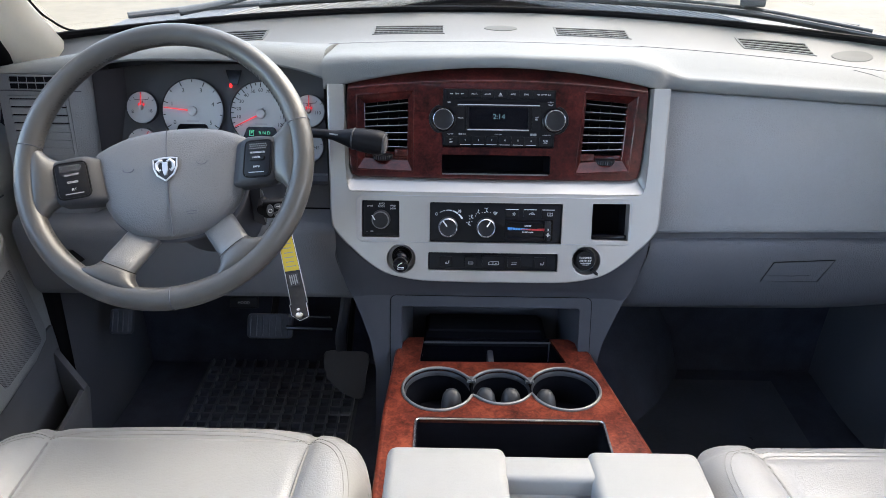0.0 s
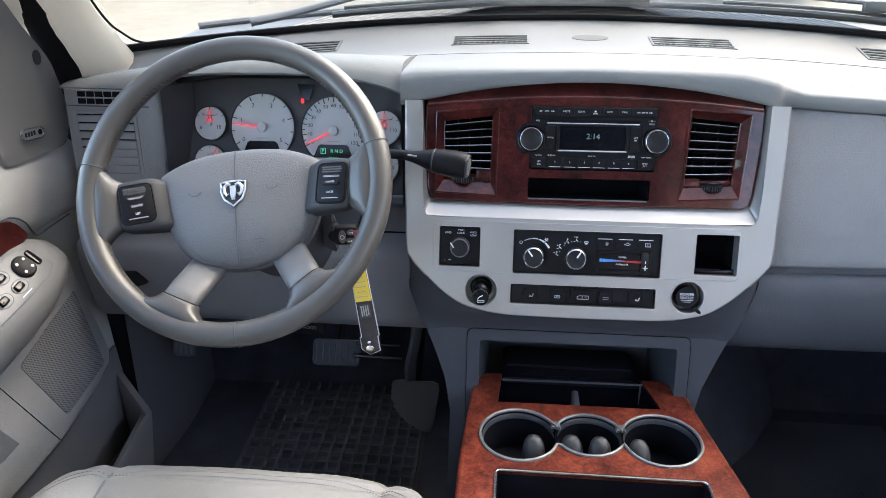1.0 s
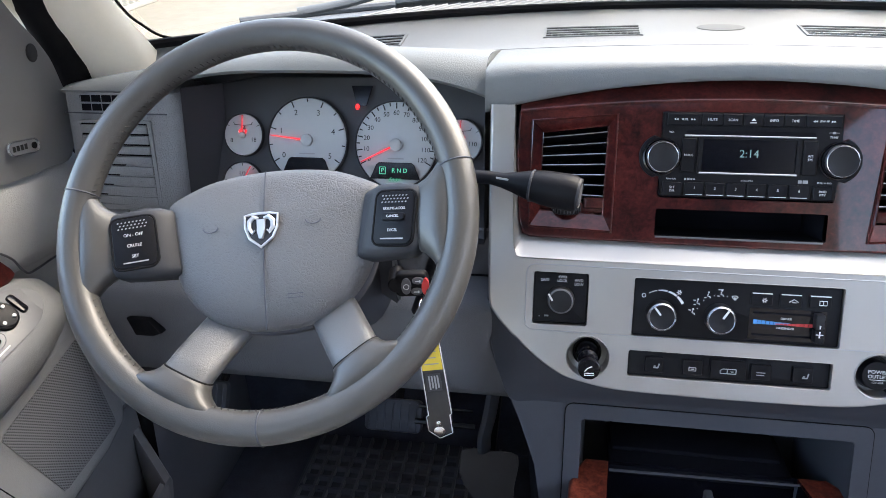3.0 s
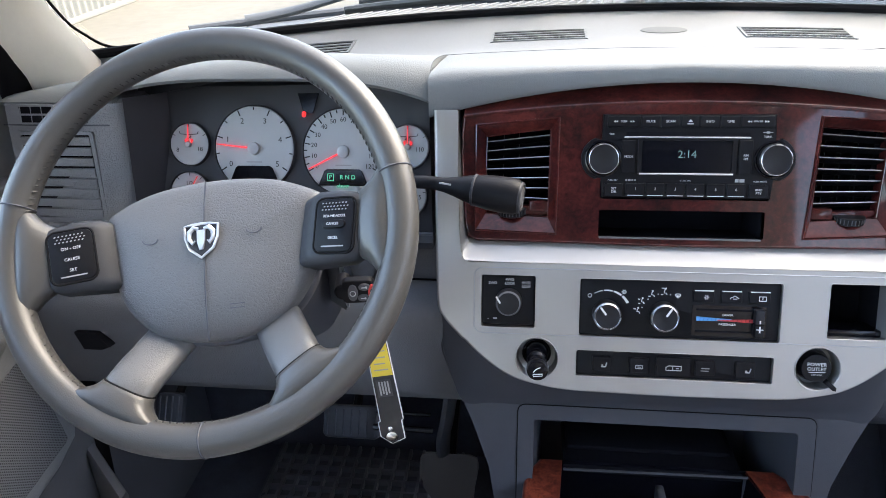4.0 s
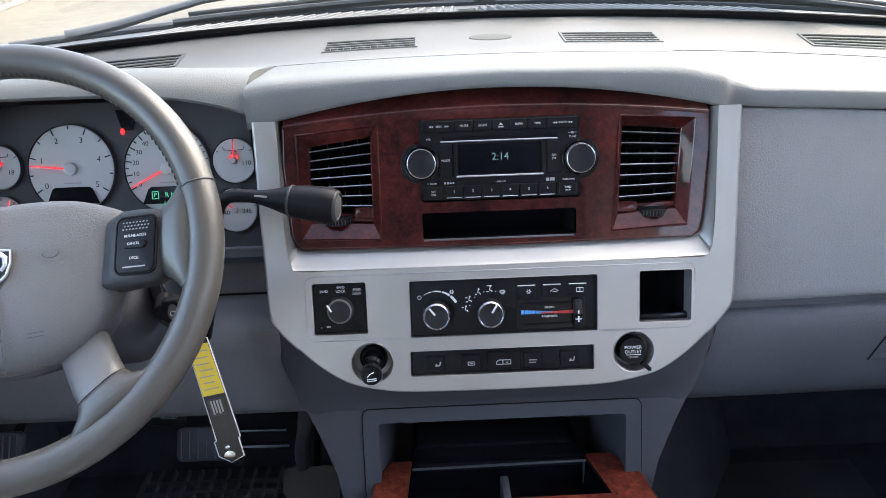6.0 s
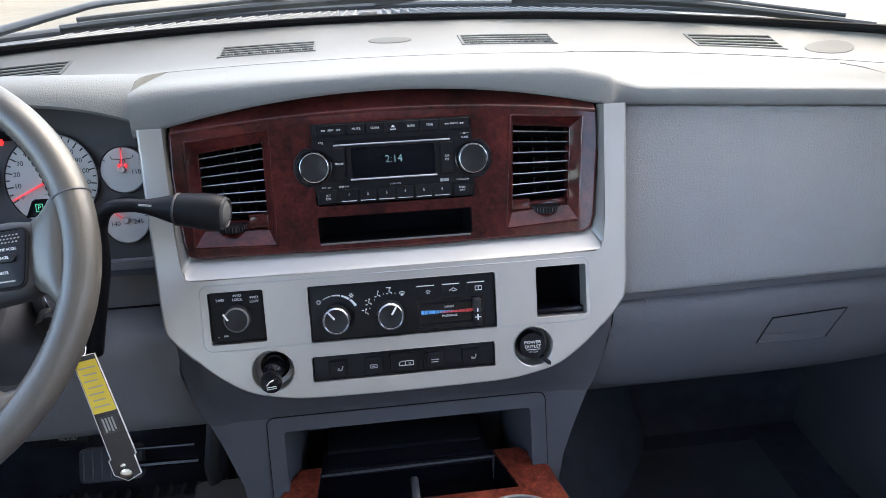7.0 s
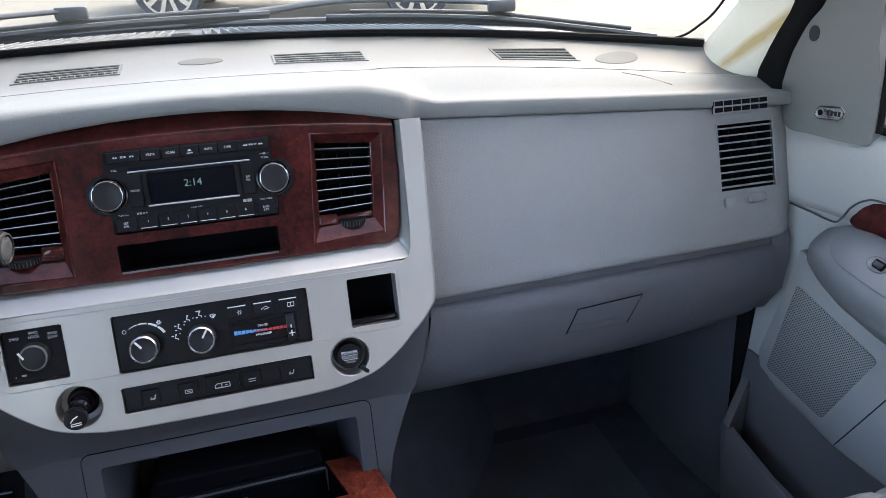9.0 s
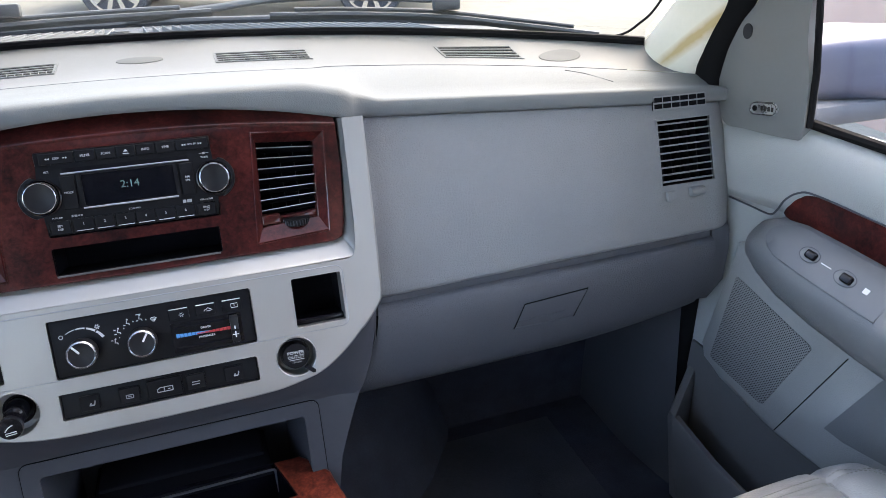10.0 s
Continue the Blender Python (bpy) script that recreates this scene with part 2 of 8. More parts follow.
m_greyprint = surf("grey print", (0.30, 0.30, 0.30), 0.6, bstr=0.0, var=0.05)
m_blue = surf("blue print", (0.05, 0.22, 0.50), 0.6, bstr=0.0, var=0.1)
m_redp = surf("red print", (0.42, 0.03, 0.03), 0.6, bstr=0.0, var=0.1)
m_needle = glow("lit red needle", (1.0, 0.03, 0.04), 0.085)
m_green = glow("green display", (0.10, 0.75, 0.45), 0.05)
m_pale = glow("pale green display", (0.45, 0.80, 0.75), 0.0015)
m_alarm = glow("red warning lamp", (1.0, 0.02, 0.02), 0.12)
m_yellow = surf("yellow paper tag", (0.70, 0.52, 0.04), 0.35, bstr=0.02, var=0.06, coat=0.5)
m_film = surf("clear plastic tag end", (0.028, 0.028, 0.031), 0.14, bstr=0.03, var=0.2, coat=0.25, spec=0.3)
m_red = surf("red button", (0.55, 0.03, 0.03), 0.4, bstr=0.0, var=0.05)
m_pane = pane_glass("window glass")
# tint added to the windscreen to dim the yard and the dash top
m_screen = pane_glass("windscreen glass tinted to cut light", (0.445, 0.465, 0.455))
m_tint = pane_glass("dark privacy glass", (0.10, 0.11, 0.11))
m_concrete = surf("pale dusty concrete", (0.18, 0.168, 0.138), 0.9, bstr=0.5, bscale=20, var=0.28, vscale=0.5, spec=0.2)
m_wall = surf("pale painted wall", (0.26, 0.25, 0.215), 0.85, bstr=0.2, bscale=15, var=0.08, vscale=0.7)
m_brick = surf("pinkish render", (0.27, 0.185, 0.155), 0.9, bstr=0.3, bscale=15, var=0.1, vscale=0.8)
m_paint = surf("pale beige car paint", (0.70, 0.67, 0.60), 0.3, bstr=0.0, var=0.03, coat=1.0)
m_dark = surf("black car paint", (0.02, 0.021, 0.024), 0.25, bstr=0.0, var=0.1, coat=1.0)
m_blueg = surf("blue grey mirror plastic", (0.045, 0.050, 0.082), 0.42, bstr=0.05, var=0.06, spec=0.25)
m_cowl = surf("weathered grey cowl plastic", (0.075, 0.08, 0.083), 0.6, bstr=0.2, bscale=500, var=0.15)
m_louvre = surf("pale louvre edges", (0.22, 0.228, 0.226), 0.6, bstr=0.1, var=0.1)
m_wiper = surf("weathered wiper rubber", (0.085, 0.093, 0.096), 0.55, bstr=0.15, var=0.15)

def stain_pillar(m):
    """An old yellow-brown water stain that runs up the passenger's pillar trim."""
    nt = m.node_tree
    nd, ln = nt.nodes, nt.links
    bs = nd["Principled BSDF"]
    tc, sp, tex, mx = (nd.new(k) for k in ("ShaderNodeTexCoord", "ShaderNodeSeparateXYZ", "ShaderNodeTexNoise", "ShaderNodeMixRGB"))
    ln.new(tc.outputs["Object"], sp.inputs[0])

    def op(kind, a, b):
        n = nd.new("ShaderNodeMath")
        n.operation = kind
        for k, v in enumerate((a, b)):
            if isinstance(v, (int, float)):
                n.inputs[k].default_value = v
            elif v is not None:
                ln.new(v, n.inputs[k])
        return n.outputs[0]

    tex.inputs["Scale"].default_value, tex.inputs["Detail"].default_value = 22, 5
    ln.new(tc.outputs["Object"], tex.inputs["Vector"])
    across = op("ADD", op("MULTIPLY", op("SUBTRACT", sp.outputs[1], 1.524), 0.707), op("MULTIPLY", op("SUBTRACT", sp.outputs[2], 1.338), 0.707))
    band = op("MAXIMUM", op("SUBTRACT", 1.0, op("DIVIDE", op("ABSOLUTE", across, None), 0.012)), 0.0)
    low = op("MAXIMUM", op("SUBTRACT", 1.0, op("DIVIDE", op("ABSOLUTE", op("SUBTRACT", sp.outputs[2], 1.385), None), 0.10)), 0.0)
    side = op("GREATER_THAN", sp.outputs[0], 0.0)
    mask = op("MULTIPLY", op("MULTIPLY", band, low), op("MULTIPLY", side, op("MULTIPLY", tex.outputs[0], 3.0)))
    ln.new(op("MINIMUM", mask, 0.9), mx.inputs[0])
    ln.new(bs.inputs["Base Color"].links[0].from_socket, mx.inputs[1])
    mx.inputs[2].default_value = (0.50, 0.36, 0.15, 1)
    ln.new(mx.outputs[0], bs.inputs["Base Color"])


stain_pillar(m_pillar)

# ---- mesh helpers ----


def thing(name, at, label, category, group="", kind="", raw=False):
    ob = new(name)
    ob.location = Vector(at) if raw else CAR @ Vector(at)
    ob.empty_display_size = 0.05
    return tagged(ob, label, category, group, kind)


def part(name, bm, material, parent=None, label="", smooth=38, raw=False, weld=True):
    """Links a bmesh in plan units as one mesh object, under a thing or a part."""
    if weld:
        bmesh.ops.remove_doubles(bm, verts=bm.verts, dist=1e-5)
        bmesh.ops.recalc_face_normals(bm, faces=bm.faces)
    if not raw:
        bm.transform(CAR)
    me = bpy.data.meshes.new(name)
    bm.to_mesh(me)
    bm.free()
    me.materials.append(material)
    if smooth:
        me.shade_smooth()
        me.set_sharp_from_angle(angle=radians(smooth))
    ob = new(name, me)
    if parent is not None:
        ob.parent = parent
        if parent.type == "EMPTY":
            ob.matrix_parent_inverse = Matrix.Translation(parent.location).inverted()
    if label:
        ob["label"] = label
    return ob


def single(name, bm, material, label, category, group="", kind="", **more):
    return tagged(part(name, bm, material, None, **more), label, category, group, kind)


class Flat:
    """A drawing plane: (u, v) on it, w out of it."""

    def __init__(self, o, u, v, n=None):
        self.o, self.u, self.v = Vector(o), Vector(u), Vector(v)
        self.n = Vector(n) if n else self.u.cross(self.v).normalized()

    def at(self, u, v, w=0.0):
        return self.o + self.u * u + self.v * v + self.n * w

    def shifted(self, w):
        return Flat(self.o + self.n * w, self.u, self.v, self.n)


def rr(u0, u1, v0, v1, r=0.004, n=4):
    """Rounded rectangle, anticlockwise."""
    r = min(r, abs(u1 - u0) / 2.01, abs(v1 - v0) / 2.01)
    out = []
    for cu, cv, a in ((u1 - r, v1 - r, 0), (u0 + r, v1 - r, 90), (u0 + r, v0 + r, 180), (u1 - r, v0 + r, 270)):
        out += [(cu + r * math.cos(radians(a + 90 * k / n)), cv + r * math.sin(radians(a + 90 * k / n))) for k in range(n + 1)]
    return out


def disc(cu, cv, r, n=32, rv=None):
    return [(cu + r * math.cos(2 * math.pi * k / n), cv + (rv or r) * math.sin(2 * math.pi * k / n)) for k in range(n)]


def curve_through(pts, n=6, closed=False):
    """Catmull-Rom through points of any dimension."""
    pts = [Vector(p) for p in pts]
    out, m = [], len(pts)
    for i in range(m if closed else m - 1):
        p0, p1, p2, p3 = (pts[(i + k) % m] if closed else pts[min(max(i + k, 0), m - 1)] for k in (-1, 0, 1, 2))
        for k in range(n):
            t = k / n
            out.append(0.5 * (2 * p1 + (p2 - p0) * t + (2 * p0 - 5 * p1 + 4 * p2 - p3) * t * t + (3 * p1 - p0 - 3 * p2 + p3) * t ** 3))
    return out if closed else out + [pts[-1]]


def slab(bm, fl, outline, w0, w1, bevel=0.0, seg=2):
    """A flat piece from w0 (back) to w1 (front), its front rim rounded."""
    low = [bm.verts.new(fl.at(p[0], p[1], w0)) for p in outline]
    top = [bm.verts.new(fl.at(p[0], p[1], w1)) for p in outline]
    n = len(outline)
    bm.faces.new(low[::-1])
    front = bm.faces.new(top)
    for i in range(n):
        bm.faces.new((low[i], low[(i + 1) % n], top[(i + 1) % n], top[i]))
    if bevel:
        bmesh.ops.bevel(bm, geom=list(front.edges), offset=bevel, segments=seg, affect="EDGES", profile=0.5, clamp_overlap=True)
    return bm


def plate(bm, fl, outer, holes, w0, w1, back=True):
    """A flat piece with openings through it. fl.at may be replaced by any mapping."""
    loops = [outer] + list(holes)
    for w in (w1, w0) if back else (w1,):
        edges = []
        for lp in loops:
            vs = [bm.verts.new(fl.at(p[0], p[1], w)) for p in lp]
            edges += [bm.edges.new((vs[i], vs[(i + 1) % len(vs)])) for i in range(len(vs))]
        bmesh.ops.triangle_fill(bm, use_beauty=True, use_dissolve=False, edges=edges)
    for lp in loops:
        a = [bm.verts.new(fl.at(p[0], p[1], w0)) for p in lp]
        b = [bm.verts.new(fl.at(p[0], p[1], w1)) for p in lp]
        for i in range(len(lp)):
            bm.faces.new((a[i], a[(i + 1) % len(lp)], b[(i + 1) % len(lp)], b[i]))
    return bm


def loft(bm, rings, closed=True, cap=True):
    """Skin over rings of points; closed: each ring closes on itself."""
    vs = [[bm.verts.new(p) for p in r] for r in rings]
    n = len(vs[0])
    closed = closed and n > 2
    for a, b in zip(vs, vs[1:]):
        for i in range(n if closed else n - 1):
            j = (i + 1) % n
            bm.faces.new((a[i], a[j], b[j], b[i]))
    if cap and closed:
        bm.faces.new(vs[0][::-1])
        bm.faces.new(vs[-1])
    return bm


def sheet(bm, f, nu, nv):
    """An open skin f(a, b), a and b from 0 to 1."""
    return loft(bm, [[f(i / nu, j / nv) for i in range(nu + 1)] for j in range(nv + 1)], closed=False)


def tube(bm, pts, r, seg=10, closed=False, flat=1.0, cap=True):
    """A round bar along points; r: one radius or one for each point."""
    pts = [Vector(p) for p in pts]
    n = len(pts)
    rings, side = [], None
    for i, p in enumerate(pts):
        a, b = (pts[(i - 1) % n], pts[(i + 1) % n]) if closed else (pts[max(i - 1, 0)], pts[min(i + 1, n - 1)])
        d = (b - a).normalized()
        if side is None:
            side = d.orthogonal().normalized()
        side = (side - d * side.dot(d)).normalized()
        up = d.cross(side)
        rad = r[i] if isinstance(r, (list, tuple)) else r
        rings.append([p + side * rad * math.cos(2 * math.pi * k / seg) + up * rad * flat * math.sin(2 * math.pi * k / seg) for k in range(seg)])
    if closed:
        rings.append(rings[0])
    return loft(bm, rings, cap=cap and not closed)


def turned(bm, fl, cu, cv, profile, n=32, caps=True):
    """A turned piece: profile of (radius, w) about the normal of fl at (cu, cv)."""
    rings = [[fl.at(cu + r * math.cos(2 * math.pi * k / n), cv + r * math.sin(2 * math.pi * k / n), w) for k in range(n)] for r, w in profile]
    return loft(bm, rings, cap=caps)


def block(bm, x0, x1, y0, y1, z0, z1, bevel=0.003, seg=2):
    vs = [bm.verts.new((x, y, z)) for z in (z0, z1) for y in (y0, y1) for x in (x0, x1)]
    fs = [bm.faces.new([vs[i] for i in q]) for q in ((0, 2, 3, 1), (4, 5, 7, 6), (0, 1, 5, 4), (2, 6, 7, 3), (0, 4, 6, 2), (1, 3, 7, 5))]
    if bevel:
        bmesh.ops.bevel(bm, geom=list({e for f in fs for e in f.edges}), offset=bevel, segments=seg, affect="EDGES", profile=0.5, clamp_overlap=True)
    return bm


def B():
    return bmesh.new()


def lettering(fl, words, u, v, size, material, parent, w=0.0006, turn=0.0, name="lettering", wide=1.0):
    """Printed words on a plane, centred at (u, v)."""
    crv = bpy.data.curves.new("words", "FONT")
    crv.body, crv.size, crv.align_x, crv.align_y, crv.extrude, crv.resolution_u = words, size, "CENTER", "CENTER", 0.0001, 3
    tmp = bpy.data.objects.new("words", crv)
    me = bpy.data.meshes.new_from_object(tmp)
    bpy.data.objects.remove(tmp)
    un, vn = fl.u.normalized(), fl.v.normalized()
    m = Matrix((( *un, 0), (*vn, 0), (*fl.n, 0), (0, 0, 0, 1))).transposed()
    m.translation = fl.at(u, v, w)
    bm = B()
    bm.from_mesh(me)
    bm.transform(m @ Matrix.Rotation(radians(turn), 4, "Z") @ Matrix.Diagonal((wide, 1, 1, 1)))
    return part(name, bm, material, parent, smooth=0, weld=False)


def marks(fl, boxes, material, parent, name="mark", w0=0.0001, w1=0.0007):
    """Small printed bars (u0, u1, v0, v1)."""
    for u0, u1, v0, v1 in boxes:
        part(name, slab(B(), fl, [(u0, v0), (u1, v0), (u1, v1), (u0, v1)], w0, w1), material, parent, smooth=0)


BEZ = Flat((0, 1.3435, 0), (1, 0, 0), (0, 0.2, 1))
GAU = Flat((0, 1.3943, 0), (1, 0, 0), (0, 0.25, 1))

# ---- cab shell ----
LEFT, RIGHT = -0.914, 0.934
FLAT_RISE = math.tan(radians(6.5))  # a level line in the plan climbs this much


def level(z, y, y0=1.7):
    return z + FLAT_RISE * (y - y0)


def base_y(x):
    """The foot of the windscreen."""
    return 1.98 - 0.36 * x * x


def dash_z(x, y):
    s = (y - 1.56) / max(0.05, base_y(x) - 1.56)
    return 0.886 - 0.065 * x * x + 0.046 * max(0.0, (s - 0.45) / 0.55) ** 1.4


def lip_y(x):
    k = min(1.0, max(0.0, (x - 0.272) / 0.03))
    return 1.516 + 0.029 * k * k * (3 - 2 * k)


def lip_z(x):
    return 0.867 - 0.037 * (x / 0.29) ** 2 if x < 0.29 else 0.830 - 0.036 * (x - 0.29) / 0.64


def seam_y(x):
    return lip_y(x) + 0.5 * (base_y(x) - lip_y(x))


def screen_at(x, k):
    """A point of the windscreen; k from the foot (0) to the roof (1)."""
    foot = Vector((x, base_y(x) + 0.01, dash_z(x, base_y(x)) + 0.004))
    head = Vector((x * 0.86, 1.17 - 0.10 * x * x, 1.50 - 0.03 * x * x))
    return foot.lerp(head, k) + Vector((0, 0.03, 0.03)) * math.sin(math.pi * k)


bm = sheet(B(), lambda a, b: Vector((LEFT - 0.03 + 1.89 * a, -0.9 + 3.0 * b, level(0.0, -0.9 + 3.0 * b))), 4, 12)
floor = single("floor", bm, m_carpet, "charcoal carpet on the cab floor", "floor", kind="structure")
bm = sheet(B(), lambda a, b: Vector(((x := LEFT - 0.03 + 1.89 * a), 1.93 + (base_y(x) + 0.012 - 1.93) * b ** 1.5, level(0.0, 1.93) + (dash_z(x, base_y(x)) - 0.012 - level(0.0, 1.93)) * b)), 32, 8)
single("firewall", bm, m_carpet, "dark carpeted toe board and firewall", "wall", kind="structure")
# hump over the gearbox, widening into the toe board
bm = loft(B(), [[Vector((xl + (xr - xl) * k, y, level(0.0, y) - 0.01 + h * f)) for k, f in ((0, 0), (0.05, 0.45), (0.12, 0.8), (0.25, 1.0), (0.75, 1.0), (0.88, 0.8), (0.95, 0.45), (1, 0))] for y, xl, xr, h in ((1.30, -0.19, 0.21, 0.10), (1.45, -0.20, 0.23, 0.12), (1.58, -0.22, 0.28, 0.14), (1.69, -0.23, 0.36, 0.17), (1.78, -0.24, 0.45, 0.21), (1.88, -0.25, 0.52, 0.27), (1.99, -0.26, 0.57, 0.34))])
single("floor_tunnel", bm, m_tunnel, "dark blue-grey carpeted hump over the gearbox", "floor tunnel", kind="structure", smooth=60)
# side kick panels by the footwells
for sx, nm in ((LEFT + 0.02, "wall_west"), (RIGHT - 0.02, "wall_east")):
    inw = 1 if sx < 0 else -1
    bm2 = sheet(B(), lambda a, b, s=sx, i=inw: Vector((s + i * (0.030 * math.sin(math.pi * min(1.0, 0.12 + 2.2 * b) / 2) - 0.012 * b), 1.60 + 0.5 * b, -0.02 + 0.7 * a)), 4, 16)
    single(nm, bm2, m_kick, "dark grey plastic kick panel beside the footwell", "wall", kind="structure")
# roof, rear wall with its window, pillars between the side windows
bm = sheet(B(), lambda a, b: Vector((-0.82 + 1.64 * a, 1.22 - 2.1 * b, 1.50 - 0.05 * (2 * a - 1) ** 4 + 0.02 * math.sin(math.pi * b) - FLAT_RISE * 0.6 * b)), 16, 16)
single("ceiling", bm, m_head, "pale cloth headliner under the cab roof", "ceiling", kind="structure")
REAR = Flat((0, -0.88, 0), (1, 0, 0), (0, 0, 1))
bm = plate(B(), REAR, rr(-0.93, 0.95, -0.4, 1.42, 0.05), [rr(-0.62, 0.62, 0.72, 1.26, 0.06)], -0.03, 0.0)
single("wall_south", bm, m_rear, "pale trimmed rear wall of the cab with a wide window", "wall", kind="structure")
bm = slab(B(), REAR, rr(-0.63, 0.63, 0.71, 1.27, 0.06), -0.02, -0.016)
w = single("window_1", bm, m_tint, "dark tinted rear window glass", "window", kind="structure")
bm = sheet(B(), lambda a, b: screen_at(-0.91 + 1.83 * a, b), 24, 12)
w = single("window_2", bm, m_screen, "curved windscreen glass, tinted to cut the light from ahead", "window", kind="structure")
# the black strip where the glass meets the dash
foot = [(x, base_y(x) - 0.004, dash_z(x, base_y(x)) + 0.003) for x in [-0.86 + 1.73 * k / 40 for k in range(41)]]
single("windscreen_seal", tube(B(), foot, 0.0075, 8), m_seal, "black rubber seal along the foot of the windscreen", "seal", kind="structure")


def pillar(side):
    """Windscreen pillar trim, leaning back from the dash to the roof."""
    X = LEFT + 0.01 if side < 0 else RIGHT - 0.005
    bm = B()
    rings = []
    for k in range(25):
        s = k / 24
        y = 1.685 - 0.60 * s
        z = 0.80 + 0.64 * s
        wd = 0.098 - 0.02 * s
        xo = X + side * (0.012 + 0.028 * min(1.0, s / 0.25) - 0.10 * max(0.0, s - 0.25))
        sec = ((-0.086, 0.100), (-0.090, 0.070), (-0.087, 0.04), (-0.078, 0.008), (-0.066, -0.02), (-0.048, -0.044), (-0.030, -0.054), (0.01, -0.054), (0.03, 0.10))
        deep = 1.0 + 0.18 * min(1.0, s / 0.35)
        bow = 0.020 * math.sin(math.pi * min(1.0, s / 0.30))
        rings.append([Vector((xo + side * u * wd / 0.098, y + (v * deep if v < 0 else v) + bow * max(0.0, -v / 0.054), z)) for u, v in sec])
    loft(bm, rings)
    return single("trim", bm, m_pillar, "cream plastic trim on the windscreen pillar", "pillar trim", kind="structure", smooth=50)


pillar(-1)
pillar(1)
for sx, side in ((LEFT, -1), (RIGHT, 1)):
    # black seal round the door opening, behind the pillar
    pts = curve_through([(sx, 1.645, -0.08), (sx, 1.64, 0.10), (sx, 1.63, 0.30), (sx + side * 0.006, 1.612, 0.50), (sx + side * 0.006, 1.605, 0.74), (sx - side * 0.002, 1.596, 0.835), (sx - side * 0.006, 1.565, 0.905), (sx - side * 0.010, 1.520, 0.965), (sx - side * 0.035, 1.375, 1.12), (sx - side * 0.09, 1.05, 1.40)], 8)
    single("door_seal", tube(B(), pts, 0.026, 10), m_doorseal, "dark grey rubber seal round the door opening", "seal", kind="structure")
    # roof rail and centre pillar close the side
    bm = tube(B(), [(sx - side * 0.09, 1.15, 1.42), (sx - side * 0.09, 0.2, 1.40), (sx - side * 0.09, -0.88, 1.30)], 0.06, 10)
    single("trim", bm, m_head, "pale trim along the roof rail", "roof rail", kind="structure")
    bm = tube(B(), [(sx + side * 0.02, 0.12, 0.1), (sx + side * 0.01, 0.12, 0.7), (sx - side * 0.08, 0.08, 1.40)], 0.07, 10, flat=0.6)
    single("trim", bm, m_head, "pale trim on the pillar behind the door", "pillar trim", kind="structure")

for sx, side in ((LEFT, -1), (RIGHT, 1)):
    bm = block(B(), min(sx + side * 0.055, sx + side * 0.11), max(sx + side * 0.055, sx + side * 0.11), 0.05, 2.35, -0.35, 0.72, 0.01)
    single("wall_outer", bm, m_paint, "pale painted outer skin of the truck's side", "wall", kind="structure")
for side in (-1, 1):
    pts = curve_through([screen_at(side * 0.72, 0.001), screen_at(side * 0.80, 0.002), screen_at(side * 0.838, 0.010), screen_at(side * 0.860, 0.04), screen_at(side * 0.880, 0.10), screen_at(side * 0.905, 0.3), screen_at(side * 0.915, 0.5)], 8)
    single("glass_edge", tube(B(), pts, 0.0022, 6), m_seal, "black rounded edge of the windscreen glass", "seal", kind="structure")

# ---- dashboard ----
dash = thing("dashboard", (0, 1.6, 0.4), "grey plastic dashboard with a grained pad and silver centre", "dashboard")


def pad_point(a, b):
    x = -0.306 + 1.238 * a
    yf, zl = lip_y(x), lip_z(x)
    ys = seam_y(x) - 0.003
    zt = dash_z(x, yf + 0.06)
    h = min(0.038 + 0.012 * min(1.0, max(0.0, (-0.17 - x) / 0.12)), max(0.02, zt - zl)) - 0.016 * min(1.0, max(0.0, (x - 0.28) / 0.05))
    crisp = 0.55 + 0.45 * min(1.0, max(0.0, (x - 0.27) / 0.10))
    prof = [(yf + 0.045, zl - 0.004), (yf + 0.004, zl - 0.003), (yf, zl + 0.002), (yf, zl + (0.5 + 0.30 * crisp) * h), (yf + 0.005 - 0.002 * crisp, zl + (0.78 + 0.14 * crisp) * h), (yf + 0.016 - 0.006 * crisp, zl + (0.93 + 0.05 * crisp) * h), (yf + 0.035, zl + h)]
    for k in range(1, 7):
        y = yf + 0.035 + (ys - yf - 0.035) * k / 6
        kk = k / 6
        prof.append((y, (zl + h) * (1 - kk) ** 2 + dash_z(x, y) * (1 - (1 - kk) ** 2)))
    prof.append((ys + 0.001, dash_z(x, ys) - 0.006))
    y, z = prof[round(b * (len(prof) - 1))]
    return Vector((x, y, z))


part("pad", sheet(B(), pad_point, 96, 13), m_pad, dash, "grained grey pad over the centre and passenger side", smooth=55)
bm = sheet(B(), lambda a, b: Vector(((x := -0.875 + 1.80 * a), (y := seam_y(x) + 0.002 + (base_y(x) - seam_y(x) - 0.002) * b), dash_z(x, y))), 72, 16)
part("defroster_panel", bm, m_deck, dash, "smooth grey panel under the windscreen", smooth=60)


def deck(x, y, h=0.0):
    return Vector((x, y, dash_z(x, y) + h))


def vent_y(x):
    return 1.848 - 0.215 * x * x


